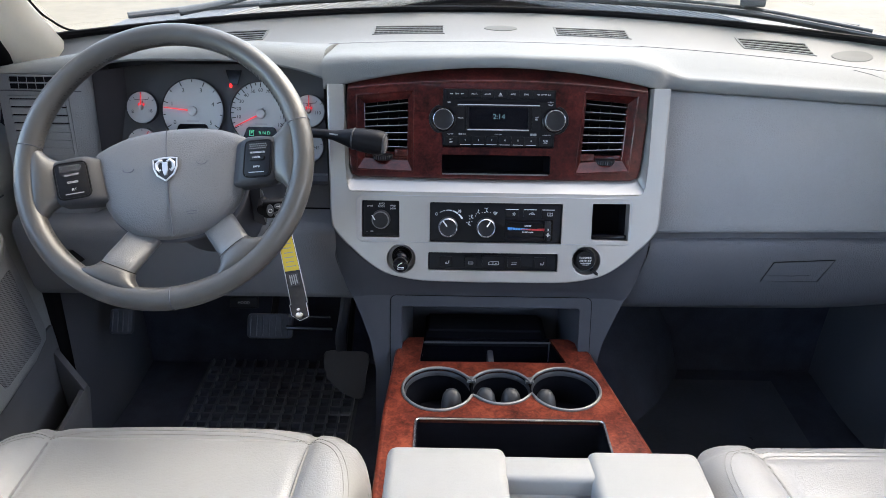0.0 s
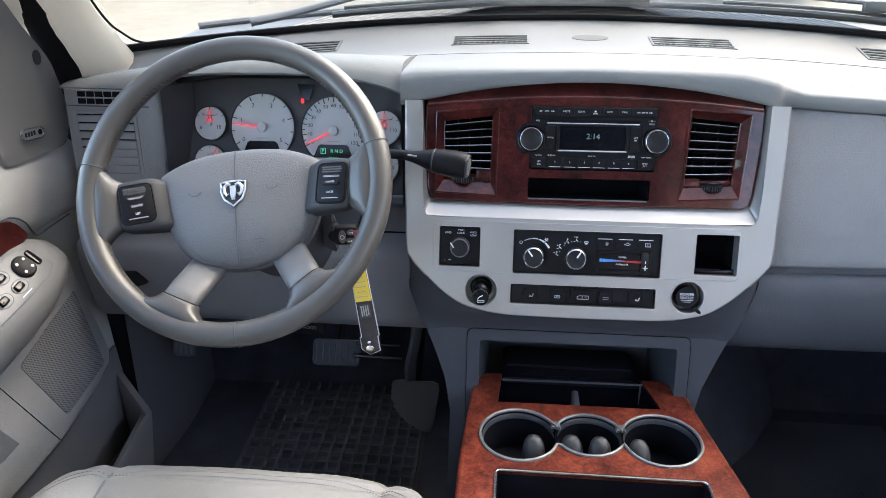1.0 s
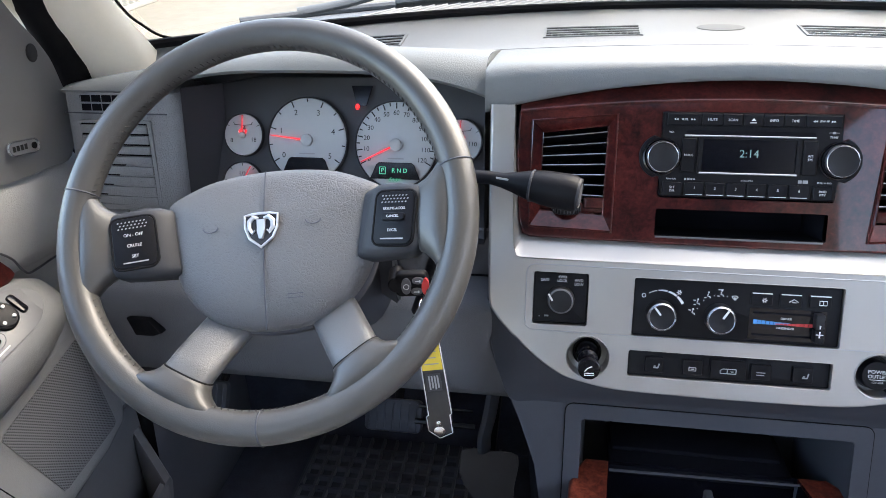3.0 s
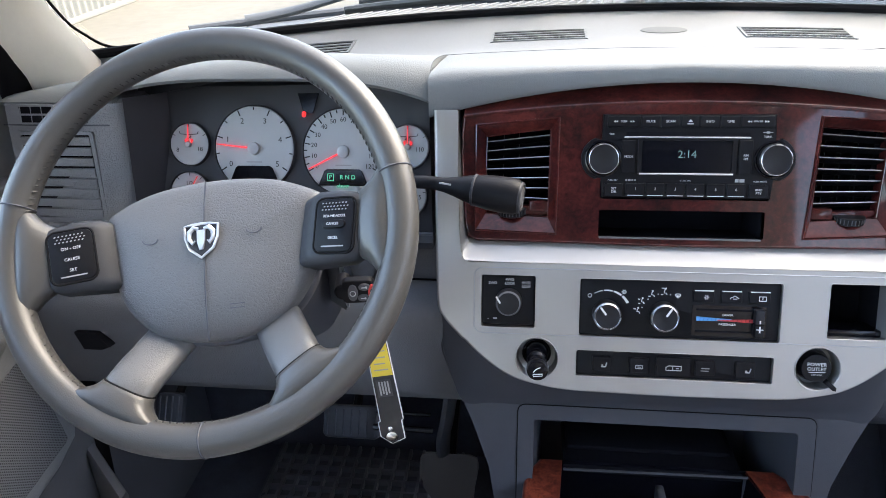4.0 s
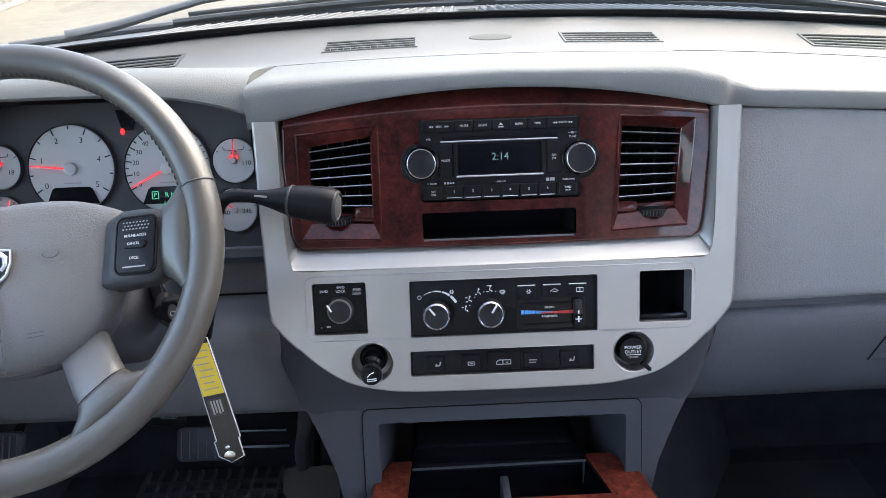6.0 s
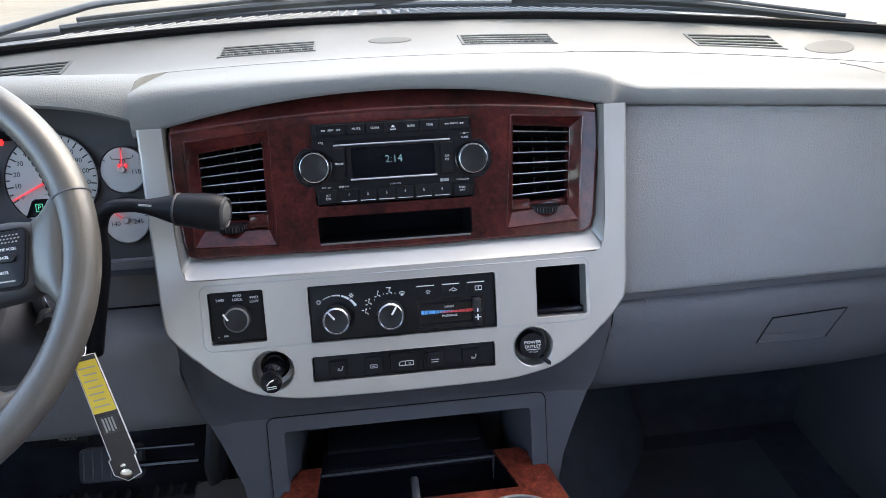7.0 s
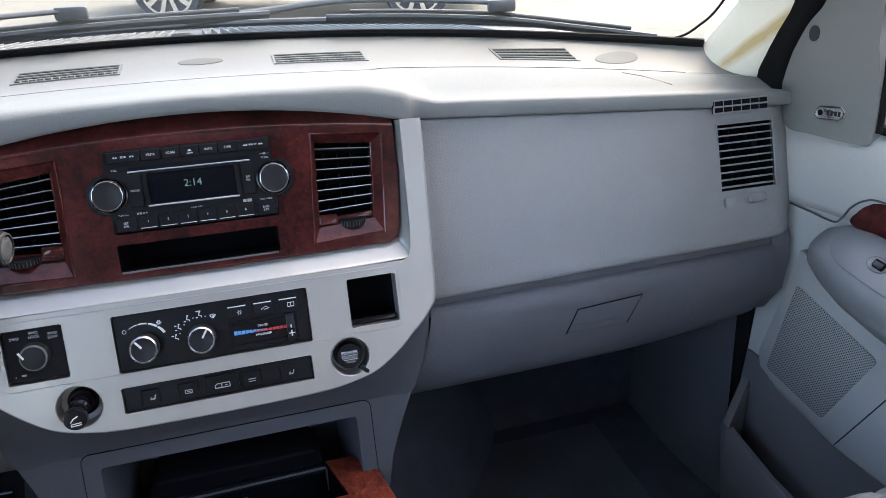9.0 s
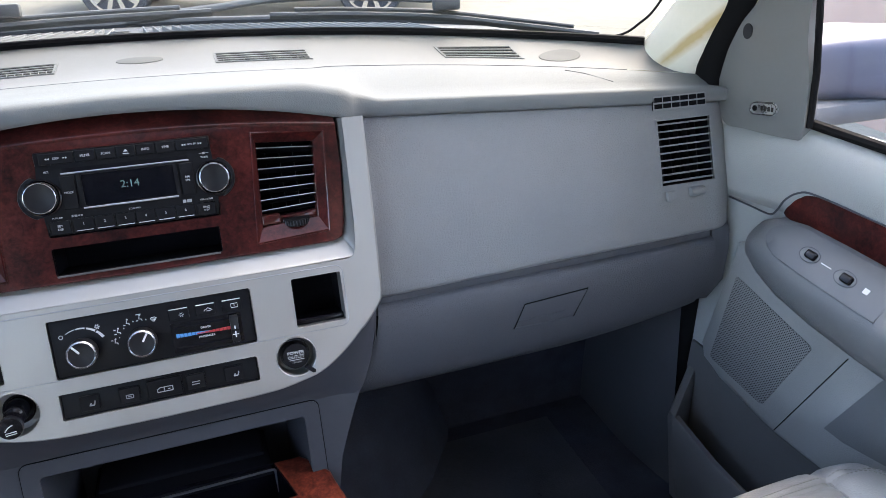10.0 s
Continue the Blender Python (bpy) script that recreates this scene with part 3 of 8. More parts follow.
def defroster(x0, x1, teeth):
    t = thing("defroster_vent", deck((x0 + x1) / 2, vent_y((x0 + x1) / 2)), "slotted grey defroster vent in the dash top", "vent", "defroster vents")
    dep = 0.052
    f = lambda a, b: deck((x := x0 + (x1 - x0) * a), vent_y(x) - dep / 2 + dep * b, 0.0007)
    part("slot", sheet(B(), f, 12, 3), m_void, t, "dark opening behind the slats")
    for k in range(5):
        b0 = k / 4
        bm = B()
        rings = []
        for i in range(13):
            x = x0 + (x1 - x0) * i / 12
            y = vent_y(x) - dep / 2 + dep * b0
            rings.append([deck(x, y - 0.0024, 0.0), deck(x, y - 0.0018, 0.0019), deck(x, y + 0.0018, 0.0019), deck(x, y + 0.0024, 0.0)])
        part("slat", loft(bm, rings), m_pad, t)
    if teeth:
        bm = B()
        for k in range(1, 14):
            x = x0 + (x1 - x0) * k / 14
            y = vent_y(x) - dep / 2
            p = deck(x, y + 0.012, 0.0018)
            block(bm, x - 0.001, x + 0.001, y, y + 0.03, p.z - 0.002, p.z + 0.0004, 0)
        part("rib", bm, m_pad, t)
    for xe in (x0, x1):
        bm = B()
        rings = [[deck(xe - 0.002, vent_y(xe) - dep / 2 - 0.003 + (dep + 0.006) * i / 6, h) for h in (0.0, 0.0017)] + [deck(xe + 0.002, vent_y(xe) - dep / 2 - 0.003 + (dep + 0.006) * i / 6, h) for h in (0.0017, 0.0)] for i in range(7)]
        part("end", loft(bm, rings), m_pad, t)


defroster(-0.247, -0.100, True)
defroster(0.138, 0.288, True)
defroster(0.512, 0.642, False)
defroster(-0.628, -0.470, False)
for cx, cy, rx, ry in ((0.022, 1.862, 0.036, 0.018), (0.712, 1.728, 0.040, 0.022)):
    bm = B()
    rings = [[deck(cx + s * rx * math.cos(a), cy + s * ry * math.sin(a), h) for a in [2 * math.pi * k / 28 for k in range(28)]] for s, h in ((1.0, 0.0), (0.985, 0.0010), (0.9, 0.0013), (0.3, 0.0014), (0.02, 0.0014))]
    single("sensor_cover", loft(bm, rings), m_cover, "oval grey speaker cover set in the dash top", "dash cover", "dash covers")
# airbag door outline on the passenger pad
bm = tube(B(), [pad_point((x + 0.306) / 1.238, j / 13) + Vector((0, 0, 0.0002)) for x, j in ((0.735, 7), (0.70, 9), (0.675, 10))], 0.0008, 6)
part("seam", bm, m_low, dash)

# upper panel in front of the passenger, over the glove box
bm = B()


def panel_point(a, b):
    x = 0.294 + (0.930 - 0.294) * a
    zt, zb = lip_z(x) - 0.004, 0.570 + 0.012 * a
    yb, yt = 1.506, lip_y(x) + 0.004
    prof = [(yt + 0.02, zt), (yt + 0.002, zt - 0.001)]
    for k in range(25):
        s = k / 24
        prof.append((yt + (yb - yt) * s - 0.008 * math.sin(math.pi * s), zt - 0.004 + (zb - zt + 0.01) * s))
    prof += [(yb + 0.003, zb + 0.001), (yb + 0.03, zb - 0.002)]
    y, z = prof[round(b * (len(prof) - 1))]
    bend = 0.018 * max(0, (a - 0.93) / 0.07) ** 2
    return Vector((x, y + bend, z))


sheet(bm, panel_point, 80, 28)
for v in bm.verts:
    for edge in (0.7835, 0.8875):
        if abs(v.co.x - edge) < 0.00398:
            v.co.x = edge
    if 0.77 < v.co.x < 0.90:
        for edge in (0.6705, 0.7735):
            if abs(v.co.z - edge) < 0.0047 and v.co.y < 1.56:
                v.co.z = edge
bmesh.ops.delete(bm, geom=[f for f in bm.faces if 0.7835 < f.calc_center_median().x < 0.8875 and 0.6705 < f.calc_center_median().z < 0.7735 and f.calc_center_median().y < 1.56], context="FACES")
part("passenger_panel", bm, m_panel, dash, "grained slate grey panel above the glove box", smooth=55)
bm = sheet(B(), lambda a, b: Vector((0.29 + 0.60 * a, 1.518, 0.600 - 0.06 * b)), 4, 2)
part("gap_backing", bm, m_glove_shaded, dash, "recess over the glove box lid")
bm = sheet(B(), lambda a, b: Vector((0.225 + 0.08 * a, 1.535, 0.640 - 0.215 * b)), 2, 2)
part("gap_backing", bm, m_void, dash, "black gap beside the centre stack")

# outline of the centre stack: height and half width
flank = [(0.640, 0.290), (0.577, 0.2885), (0.546, 0.285), (0.515, 0.280), (0.484, 0.267), (0.446, 0.248), (0.410, 0.231), (0.360, 0.211), (0.300, 0.198), (0.060, 0.192)]


def flank_at(v):
    for (v0, u0), (v1, u1) in zip(flank, flank[1:]):
        if v >= v1:
            return u0 + (u1 - u0) * (v - v0) / (v1 - v0)
    return flank[-1][1]


def stack_edge(v, side):
    return flank_at(v) if side > 0 else -flank_at(v) - 0.006 - 0.012 * (0.64 - v) / 0.3


glove = thing("glove_box", (0.6, 1.5, 0.43), "slate plastic glove box lid with moulded latch, coloured darker for shade", "glove box")


def glove_point(a, b):
    prof = [(1.545, 0.556), (1.515, 0.556), (1.507, 0.552), (1.503, 0.543), (1.500, 0.530), (1.501, 0.512), (1.505, 0.490), (1.511, 0.468), (1.519, 0.446), (1.530, 0.424), (1.543, 0.404), (1.562, 0.388), (1.66, 0.376)]
    y, z = prof[round(b * (len(prof) - 1))]
    x0, x1 = flank_at(z) + 0.008, 0.893
    x = x0 + (x1 - x0) * a
    return Vector((x, y + 0.004 * (2 * a - 1) ** 2, z + 0.002 + 0.008 * a + 0.022 * b * max(0.0, (a - 0.55) / 0.45) ** 2))


part("lid", sheet(B(), glove_point, 24, 12), m_glove_shaded, glove, smooth=60)
GLO = Flat((0, 1.6026, 0.008), (1, 0, 0), (0, -0.2, 1))
# shallow moulded finger latch
ring_ = [(0.511, 0.468), (0.618, 0.469), (0.638, 0.518), (0.526, 0.511)]
latch = part("latch", slab(B(), GLO, [(u, v - 0.001) for u, v in ring_], -0.006, 0.0006, 0.0006, 1), m_glove_shaded, glove)
part("latch_gap", tube(B(), [GLO.at(u, v, 0.0006) for u, v in (ring_[0], ring_[3], ring_[2], ring_[1])], 0.0011, 6), m_void, latch, "dark joint round the latch")
for v, du in ((0.469, 0.0), (0.482, 0.004)):
    part("latch_lip", tube(B(), [GLO.at(0.512 + du, v, 0.0008), GLO.at(0.565, v - 0.0005, 0.0018), GLO.at(0.616 - 4 * du, v + 0.001, 0.0008)], 0.0013, 8), m_glove_shaded, latch)
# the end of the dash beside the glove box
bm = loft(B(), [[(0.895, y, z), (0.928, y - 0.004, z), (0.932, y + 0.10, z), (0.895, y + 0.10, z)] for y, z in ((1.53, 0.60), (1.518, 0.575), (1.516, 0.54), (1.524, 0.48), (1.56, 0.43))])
part("end_cover", bm, m_glove_shaded, dash, smooth=50)

# outer vent (passenger side) and side-window demister
def louvre_vent(name, fl, u0, u1, v0, v1, rows, frame_mat, slat_mat, label, tilt=0.0, sag=0.0):
    t = thing(name, fl.at((u0 + u1) / 2, v0), label, "air vent", "air vents")
    fw = 0.002
    out = [(u0 - fw, v0 - fw + tilt), (u1 + fw, v0 - fw), (u1 + fw, v1 + fw), (u0 - fw, v1 + fw - sag)]
    hol = [(u0, v0 + tilt), (u1, v0), (u1, v1), (u0, v1 - sag)]
    part("vent_frame", plate(B(), fl, out, [hol], -0.004, 0.0022), frame_mat, t)
    bm = B()
    a = [fl.at(u, v, 0.0) for u, v in hol]
    b = [fl.at(u, v, -0.035) for u, v in hol]
    va, vb = [bm.verts.new(p) for p in a], [bm.verts.new(p) for p in b]
    for i in range(4):
        bm.faces.new((va[i], va[(i + 1) % 4], vb[(i + 1) % 4], vb[i]))
    bm.faces.new(vb)
    part("duct", bm, m_void, t)
    for k in range(rows):
        s = (k + 0.5) / rows
        vl, vr = v0 + tilt + (v1 - sag - v0 - tilt) * s, v0 + (v1 - v0) * s
        sec = ((0.0, -0.0013), (0.0012, 0.0), (0.0, 0.0013), (-0.020, 0.0004), (-0.020, -0.0012))
        rings = [[fl.at(u, v + dv, w - 0.001) for w, dv in sec] for u, v in ((u0 + 0.0005, vl), (u1 - 0.0005, vr))]
        part("slat", loft(B(), rings), slat_mat, t)
    for k in range(5):
        u = u0 + (u1 - u0) * (k + 1) / 6
        bm = B()
        vs = [fl.at(u - 0.001, v0 + 0.002, -0.016), fl.at(u + 0.001, v0 + 0.002, -0.016), fl.at(u + 0.001, v1 - 0.002, -0.016), fl.at(u - 0.001, v1 - 0.002, -0.016)]
        ws = [p - fl.n * 0.012 for p in vs]
        loft(bm, [vs, ws])
        part("vane", bm, m_black, t)
    return t


RP = Flat((0, 1.3515, 0), (1, 0, 0), (0, 0.24, 1))
v = louvre_vent("air_vent", RP.shifted(-0.0042), 0.784, 0.887, 0.671, 0.773, 9, m_panel, m_panel, "slatted grey outer air vent on the passenger side")
part("louvre_tab", slab(B(), RP, rr(0.787, 0.806, 0.646, 0.662, 0.002), 0.0, 0.005, 0.002), m_panel, v)
part("thumb_wheel", turned(B(), Flat(RP.at(0.849, 0.656, -0.002), (0, 0, 1), (0, 1, 0)), 0, 0, ((0.007, -0.014), (0.008, -0.012), (0.008, 0.012), (0.007, 0.014)), 20), m_panel, v)


def demister(fl, u0, u1, v0, v1):
    t = thing("demister_vent", fl.at((u0 + u1) / 2, v0), "small latticed grey side-window demister outlet", "vent", "demister vents")
    part("opening", slab(B(), fl, [(u0, v0), (u1, v0), (u1, v1), (u0, v1)], -0.004, 0.0008), m_void, t)
    vm = (v0 + v1) / 2
    for a, b in ((v0 - 0.001, v0 + 0.0015), (vm - 0.0013, vm + 0.0013), (v1 - 0.0015, v1 + 0.001)):
        part("bar", slab(B(), fl, [(u0, a), (u1, a), (u1, b), (u0, b)], -0.001, 0.0012, 0.0004, 1), m_panel, t)
    for k in range(7):
        u = u0 + (u1 - u0) * k / 6
        part("bar", slab(B(), fl, [(u - 0.0008, v0), (u + 0.0008, v0), (u + 0.0022, v1), (u + 0.0006, v1)], -0.001, 0.0010, 0.0004, 1), m_panel, t)


demister(RP.shifted(0.0002), 0.778, 0.878, 0.7905, 0.8105)

# ---- cluster hood, driver's vent pod, knee panel ----


def hood_lip(x):
    s = min(1.0, max(0.0, (-0.302 - x) / 0.46))
    return 0.835 + 0.031 * (1 - abs(2 * s - 1) ** 3.2) + 0.002 * s


def hood_point(a, b):
    x = -0.308 - 0.585 * a
    zl = hood_lip(x)
    yf = 1.535 - 0.012 * math.sin(math.pi * a)
    crest = 0.896 - 0.011 * max(0.0, (x + 0.53) / 0.23) ** 2 - 0.046 * max(0.0, (-x - 0.53) / 0.35) ** 1.3
    h = crest - zl
    ys = seam_y(x) - 0.003
    prof = [(yf + 0.08, zl + 0.004), (yf + 0.004, zl), (yf, zl + 0.004), (yf + 0.004, zl + 0.45 * h), (yf + 0.016, zl + 0.78 * h), (yf + 0.035, zl + 0.95 * h), (yf + 0.06, crest)]
    for k in range(1, 5):
        y = yf + 0.06 + (max(ys, yf + 0.09) - yf - 0.06) * k / 4
        prof.append((y, crest + (dash_z(x, y) - crest) * (k / 4) ** 2))
    y, z = prof[round(b * (len(prof) - 1))]
    return Vector((x, y, z))


bm = sheet(B(), hood_point, 40, 10)
# end face beside the centre pad
cap = [hood_point(0, k / 10) + Vector((0.0004, 0, 0)) for k in range(1, 11)] + [Vector((-0.3076, 1.75, 0.80)), Vector((-0.3076, 1.545, 0.80))]
bm.faces.new([bm.verts.new(p) for p in cap])
part("cluster_hood", bm, m_pad, dash, "grained grey hood over the instruments", smooth=50)

# vent pod by the driver's door
bm = B()
rings = []
for z, dy, xr in ((0.845, 0.012, -0.735), (0.838, 0.002, -0.727), (0.80, 0.0, -0.722), (0.70, -0.004, -0.728), (0.62, -0.006, -0.738), (0.57, 0.0, -0.75), (0.555, 0.02, -0.755)):
    y = 1.532 + dy
    rings.append([(-0.890, y + 0.10, z), (-0.890, y + 0.010, z), (-0.884, y, z), (-0.80, y - 0.004, z), (xr - 0.012, y - 0.004, z), (xr, y + 0.004, z), (xr + 0.010, y + 0.022, z), (xr + 0.010, y + 0.10, z)])
part("vent_pod", loft(bm, rings), m_panel, dash, "slate grey vent pod beside the driver's door", smooth=40)
LP = Flat((0, 1.5265, 0), (1, 0, 0), (0, 0.0, 1))
t = thing("air_vent", LP.at(-0.81, 0.68), "slatted grey outer air vent beside the driver's door, closed", "air vent", "air vents")
part("vent_frame", plate(B(), LP, rr(-0.868, -0.758, 0.662, 0.803, 0.003), [rr(-0.863, -0.763, 0.684, 0.799, 0.002)], -0.003, 0.003), m_panel, t)
part("duct", slab(B(), LP, rr(-0.864, -0.762, 0.683, 0.80, 0.002), -0.004, 0.0006), m_void, t)
for k in range(8):
    v0 = 0.6855 + k * 0.0142
    part("slat", loft(B(), [[LP.at(u, v0 + dv, w) for w, dv in ((0.0007, 0.0), (0.0045, 0.0005), (0.0035, 0.0105), (0.0007, 0.0115))] for u in (-0.862, -0.764)]), m_panel, t)
part("thumb_wheel", tube(B(), [LP.at(-0.847, 0.671, 0.004), LP.at(-0.81, 0.671, 0.004)], 0.006, 10), m_panel, t)
part("louvre_tab", slab(B(), LP, rr(-0.795, -0.768, 0.664, 0.681, 0.002), 0.0, 0.010, 0.002), m_panel, t)
demister(LP.shifted(0.001), -0.857, -0.765, 0.814, 0.838)
part("seam", tube(B(), [(-0.891, 1.534, 0.811), (-0.80, 1.5275, 0.811), (-0.735, 1.529, 0.811)], 0.0012, 6), m_low, dash)

# knee panel, ledge and filler under the cluster
def knee_point(a, b):
    x = -0.888 + 0.630 * a
    prof = [(1.580, 0.661), (1.562, 0.657), (1.559, 0.645), (1.557, 0.596), (1.552, 0.590), (1.515, 0.583), (1.497, 0.576), (1.490, 0.563), (1.493, 0.535), (1.505, 0.485), (1.520, 0.435), (1.535, 0.415), (1.57, 0.403), (1.64, 0.405)]
    y, z = prof[round(b * (len(prof) - 1))]
    return Vector((x, y, z))


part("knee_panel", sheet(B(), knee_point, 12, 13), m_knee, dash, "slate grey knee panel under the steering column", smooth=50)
part("seam", tube(B(), [(-0.70, 1.5545, 0.593), (-0.298, 1.5545, 0.593)], 0.0016, 6), m_void, dash)
part("trim_line", tube(B(), [(-0.70, 1.561, 0.6575), (-0.300, 1.561, 0.6575)], 0.0026, 6), m_panel, dash)
bm = slab(B(), Flat((0, 1.4645, 0), (1, 0, 0), (0, 0.05, 1)), [(-0.820, 0.524), (-0.786, 0.524), (-0.768, 0.503), (-0.780, 0.498), (-0.808, 0.498)], -0.01, 0.006, 0.003)
t = single("parking_brake_release", bm, m_black, "black parking brake release under the dash", "brake release")

# ---- instrument cluster ----
clu = thing("instrument_cluster", (-0.5, 1.6, 0.66), "dark instrument cluster with six pale grey dials", "instrument cluster")
bm = slab(B(), GAU, rr(-0.735, -0.306, 0.64, 0.87, 0.01), -0.02, -0.006)
part("face_plate", bm, m_clu, clu, "slate grey cluster face")
rings = []
for k, (dy, g) in enumerate(((0.0, 0.0), (0.05, -0.012))):
    rings.append([(-0.722 + dy * 0.6, 1.536 + dy * 1.25, 0.645), (-0.308, 1.536 + dy * 1.25, 0.645), (-0.308, 1.536 + dy * 1.25, 0.845), (-0.36, 1.536 + dy * 1.25, 0.862), (-0.60, 1.536 + dy * 1.25, 0.860), (-0.715 + dy * 0.6, 1.536 + dy * 1.25, 0.845)])
part("surround", loft(B(), rings, cap=False), m_clu, clu, "black shroud round the dials")


def dial(cu, cv, r, labels, name, ticks, a0, a1, needle, size, cut=False, ring=None):
    d = part(name, turned(B(), GAU, cu, cv, ((r, -0.008), (r, -0.001), (r - 0.0008, 0.0), (r * 0.5, 0.0), (0.0005, 0.0)), 48), m_dial, clu, "pale grey dial")
    bm = turned(B(), GAU, cu, cv, ((r + 0.0002, -0.006), (r + 0.0008, 0.0015), (r + 0.0014, 0.0015), (r + 0.0018, -0.006)), 48, caps=False)
    part("dial_ring", bm, m_clu, d)
    for i in range(ticks + 1):
        a = radians(a0 + (a1 - a0) * i / ticks)
        long = 0.84 if (i % 2 == 0 or ticks < 9) else 0.90
        p, q = Vector((math.cos(a), math.sin(a))), Vector((-math.sin(a), math.cos(a))) * r * 0.014
        bm = slab(B(), GAU, [(cu + p.x * r * k + s * q.x, cv + p.y * r * k + s * q.y) for k, s in ((long, -1), (0.98, -1), (0.98, 1), (long, 1))], 0.0003, 0.001)
        part("tick", bm, m_ink, d)
    for word, ang, rad in labels:
        lettering(GAU, word, cu + math.cos(radians(ang)) * r * rad, cv + math.sin(radians(ang)) * r * rad, size, m_ink, d, 0.0012)
    a = radians(needle)
    p, q = Vector((math.cos(a), math.sin(a))), Vector((-math.sin(a), math.cos(a)))
    hubr = r * 0.13
    bm = slab(B(), GAU, [(cu + q.x * r * 0.022, cv + q.y * r * 0.022), (cu + p.x * r * 0.95 + q.x * r * 0.01, cv + p.y * r * 0.95 + q.y * r * 0.01), (cu + p.x * r * 0.95 - q.x * r * 0.01, cv + p.y * r * 0.95 - q.y * r * 0.01), (cu - q.x * r * 0.022, cv - q.y * r * 0.022)], 0.003, 0.0045)
    part("needle", bm, m_needle, d, "lit red needle")
    part("needle_hub", turned(B(), GAU, cu, cv, ((hubr * 1.15, 0.0005), (hubr * 1.1, 0.005), (hubr * 0.9, 0.006), (0.0005, 0.006)), 24), m_dial, d, "pale needle hub")
    if cut:
        pts = [(cu - 0.62 * r, cv - 0.80 * r), (cu - 0.47 * r, cv - 0.46 * r), (cu - 0.40 * r, cv - 0.41 * r), (cu + 0.40 * r, cv - 0.41 * r), (cu + 0.47 * r, cv - 0.46 * r), (cu + 0.62 * r, cv - 0.80 * r)]
        part("display_window", slab(B(), GAU, pts, 0.0008, 0.0032, 0.0006, 1), m_gloss, d, "black display window")
        marks(GAU, [(cu - 0.2 * r, cu + 0.2 * r, cv - 0.335 * r, cv - 0.305 * r)], m_greyprint, d, w0=0.0005, w1=0.001)
    return d


tach_r = 0.0565
dial(-0.5625, 0.7690, tach_r, [(str(i), 212 - i * (244 / 5), 0.70) for i in range(6)], "tachometer", 10, 212, -32, 174, 0.0108, True)
spd = dial(-0.4355, 0.7655, tach_r, [(str(i * 10), 208 - i * (236 / 12), 0.74) for i in range(13)], "speedometer", 24, 208, -28, 206, 0.0088, True)
lettering(GAU, "R N D", -0.4290, 0.7315, 0.0082, m_green, spd, 0.0036)
part("gear_box", plate(B(), GAU, rr(-0.4575, -0.4485, 0.7265, 0.7365, 0.001), [rr(-0.4567, -0.4493, 0.7273, 0.7357, 0.0006)], 0.0032, 0.0037), m_green, spd, "lit frame round the chosen gear")
lettering(GAU, "P", -0.4530, 0.7315, 0.0082, m_green, spd, 0.0036)
lettering(GAU, "door", -0.4355, 0.7200, 0.0086, m_green, spd, 0.0036)
dial(-0.6575, 0.774, 0.0280, [("8", 205, 0.66), ("18", -22, 0.62), ("14", 90, 0.32)], "voltmeter", 2, 150, 30, 90, 0.0085)
dial(-0.3465, 0.7720, 0.0285, [("110", -12, 0.58), ("40", 90, 0.34)], "oil_gauge", 2, 150, 30, 90, 0.0085)
dial(-0.6585, 0.7080, 0.0285, [("E", 190, 0.6), ("1/2", 90, 0.45)], "fuel_gauge", 4, 170, 10, 60, 0.0085)
dial(-0.3490, 0.7085, 0.0285, [("140", 195, 0.5), ("245", -8, 0.55)], "temperature_gauge", 4, 170, 10, 140, 0.0085)
for cu, cv, r in ((-0.6575, 0.774, 0.028), (-0.3465, 0.7720, 0.0285)):
    for sg in (-1, 1):
        part("needle_lobe", slab(B(), GAU, [(cu + sg * 0.003, cv + 0.30 * r), (cu + sg * 0.0066, cv + 0.20 * r), (cu + sg * 0.0034, cv + 0.02 * r)][::sg], 0.0012, 0.0020), m_needle, clu, "lit red figure beside the needle")
    bm = tube(B(), [GAU.at(cu - 0.5 * r, cv + 0.62 * r, 0.001), GAU.at(cu - 0.45 * r, cv + 0.5 * r, 0.001), GAU.at(cu, cv + 0.46 * r, 0.001), GAU.at(cu + 0.45 * r, cv + 0.5 * r, 0.001), GAU.at(cu + 0.5 * r, cv + 0.62 * r, 0.001)], 0.0005, 5)
    part("scale_arc", bm, m_ink, clu)
part("warning_lamp", slab(B(), GAU, disc(-0.4905, 0.8145, 0.0028, 14, 0.0040), 0.0, 0.0015), m_alarm, clu, "lit red warning lamp")
part("lamp_window", slab(B(), GAU, [(-0.492, 0.816), (-0.479, 0.816), (-0.471, 0.842), (-0.500, 0.842)], -0.006, -0.002), m_gloss, clu)

# ---- silver centre bezel, burl panel ----
half = [(0.0, 0.497), (0.06, 0.4975), (0.126, 0.4990), (0.165, 0.5045), (0.198, 0.5140), (0.232, 0.5365), (0.262, 0.5655), (0.279, 0.5850), (0.2865, 0.602), (0.2885, 0.66), (0.290, 0.74), (0.2915, 0.834)]
smooth_half = [(p.x, p.y) for p in curve_through([(u, v, 0) for u, v in half], 6)]
outer = [(u, v) for u, v in smooth_half] + [(0.2665, 0.834)] + [(0.2645, 0.70), (0.262, 0.668), (0.258, 0.657), (0.25, 0.6535)] + [(0.0, 0.6545)]
outer += [(-u, v) for u, v in [(0.25, 0.6535), (0.258, 0.657), (0.262, 0.668), (0.2645, 0.70), (0.2665, 0.834)]] + [(-u, v) for u, v in smooth_half[::-1][:-1]]
outer = [(u - 0.002, v) for u, v in outer]
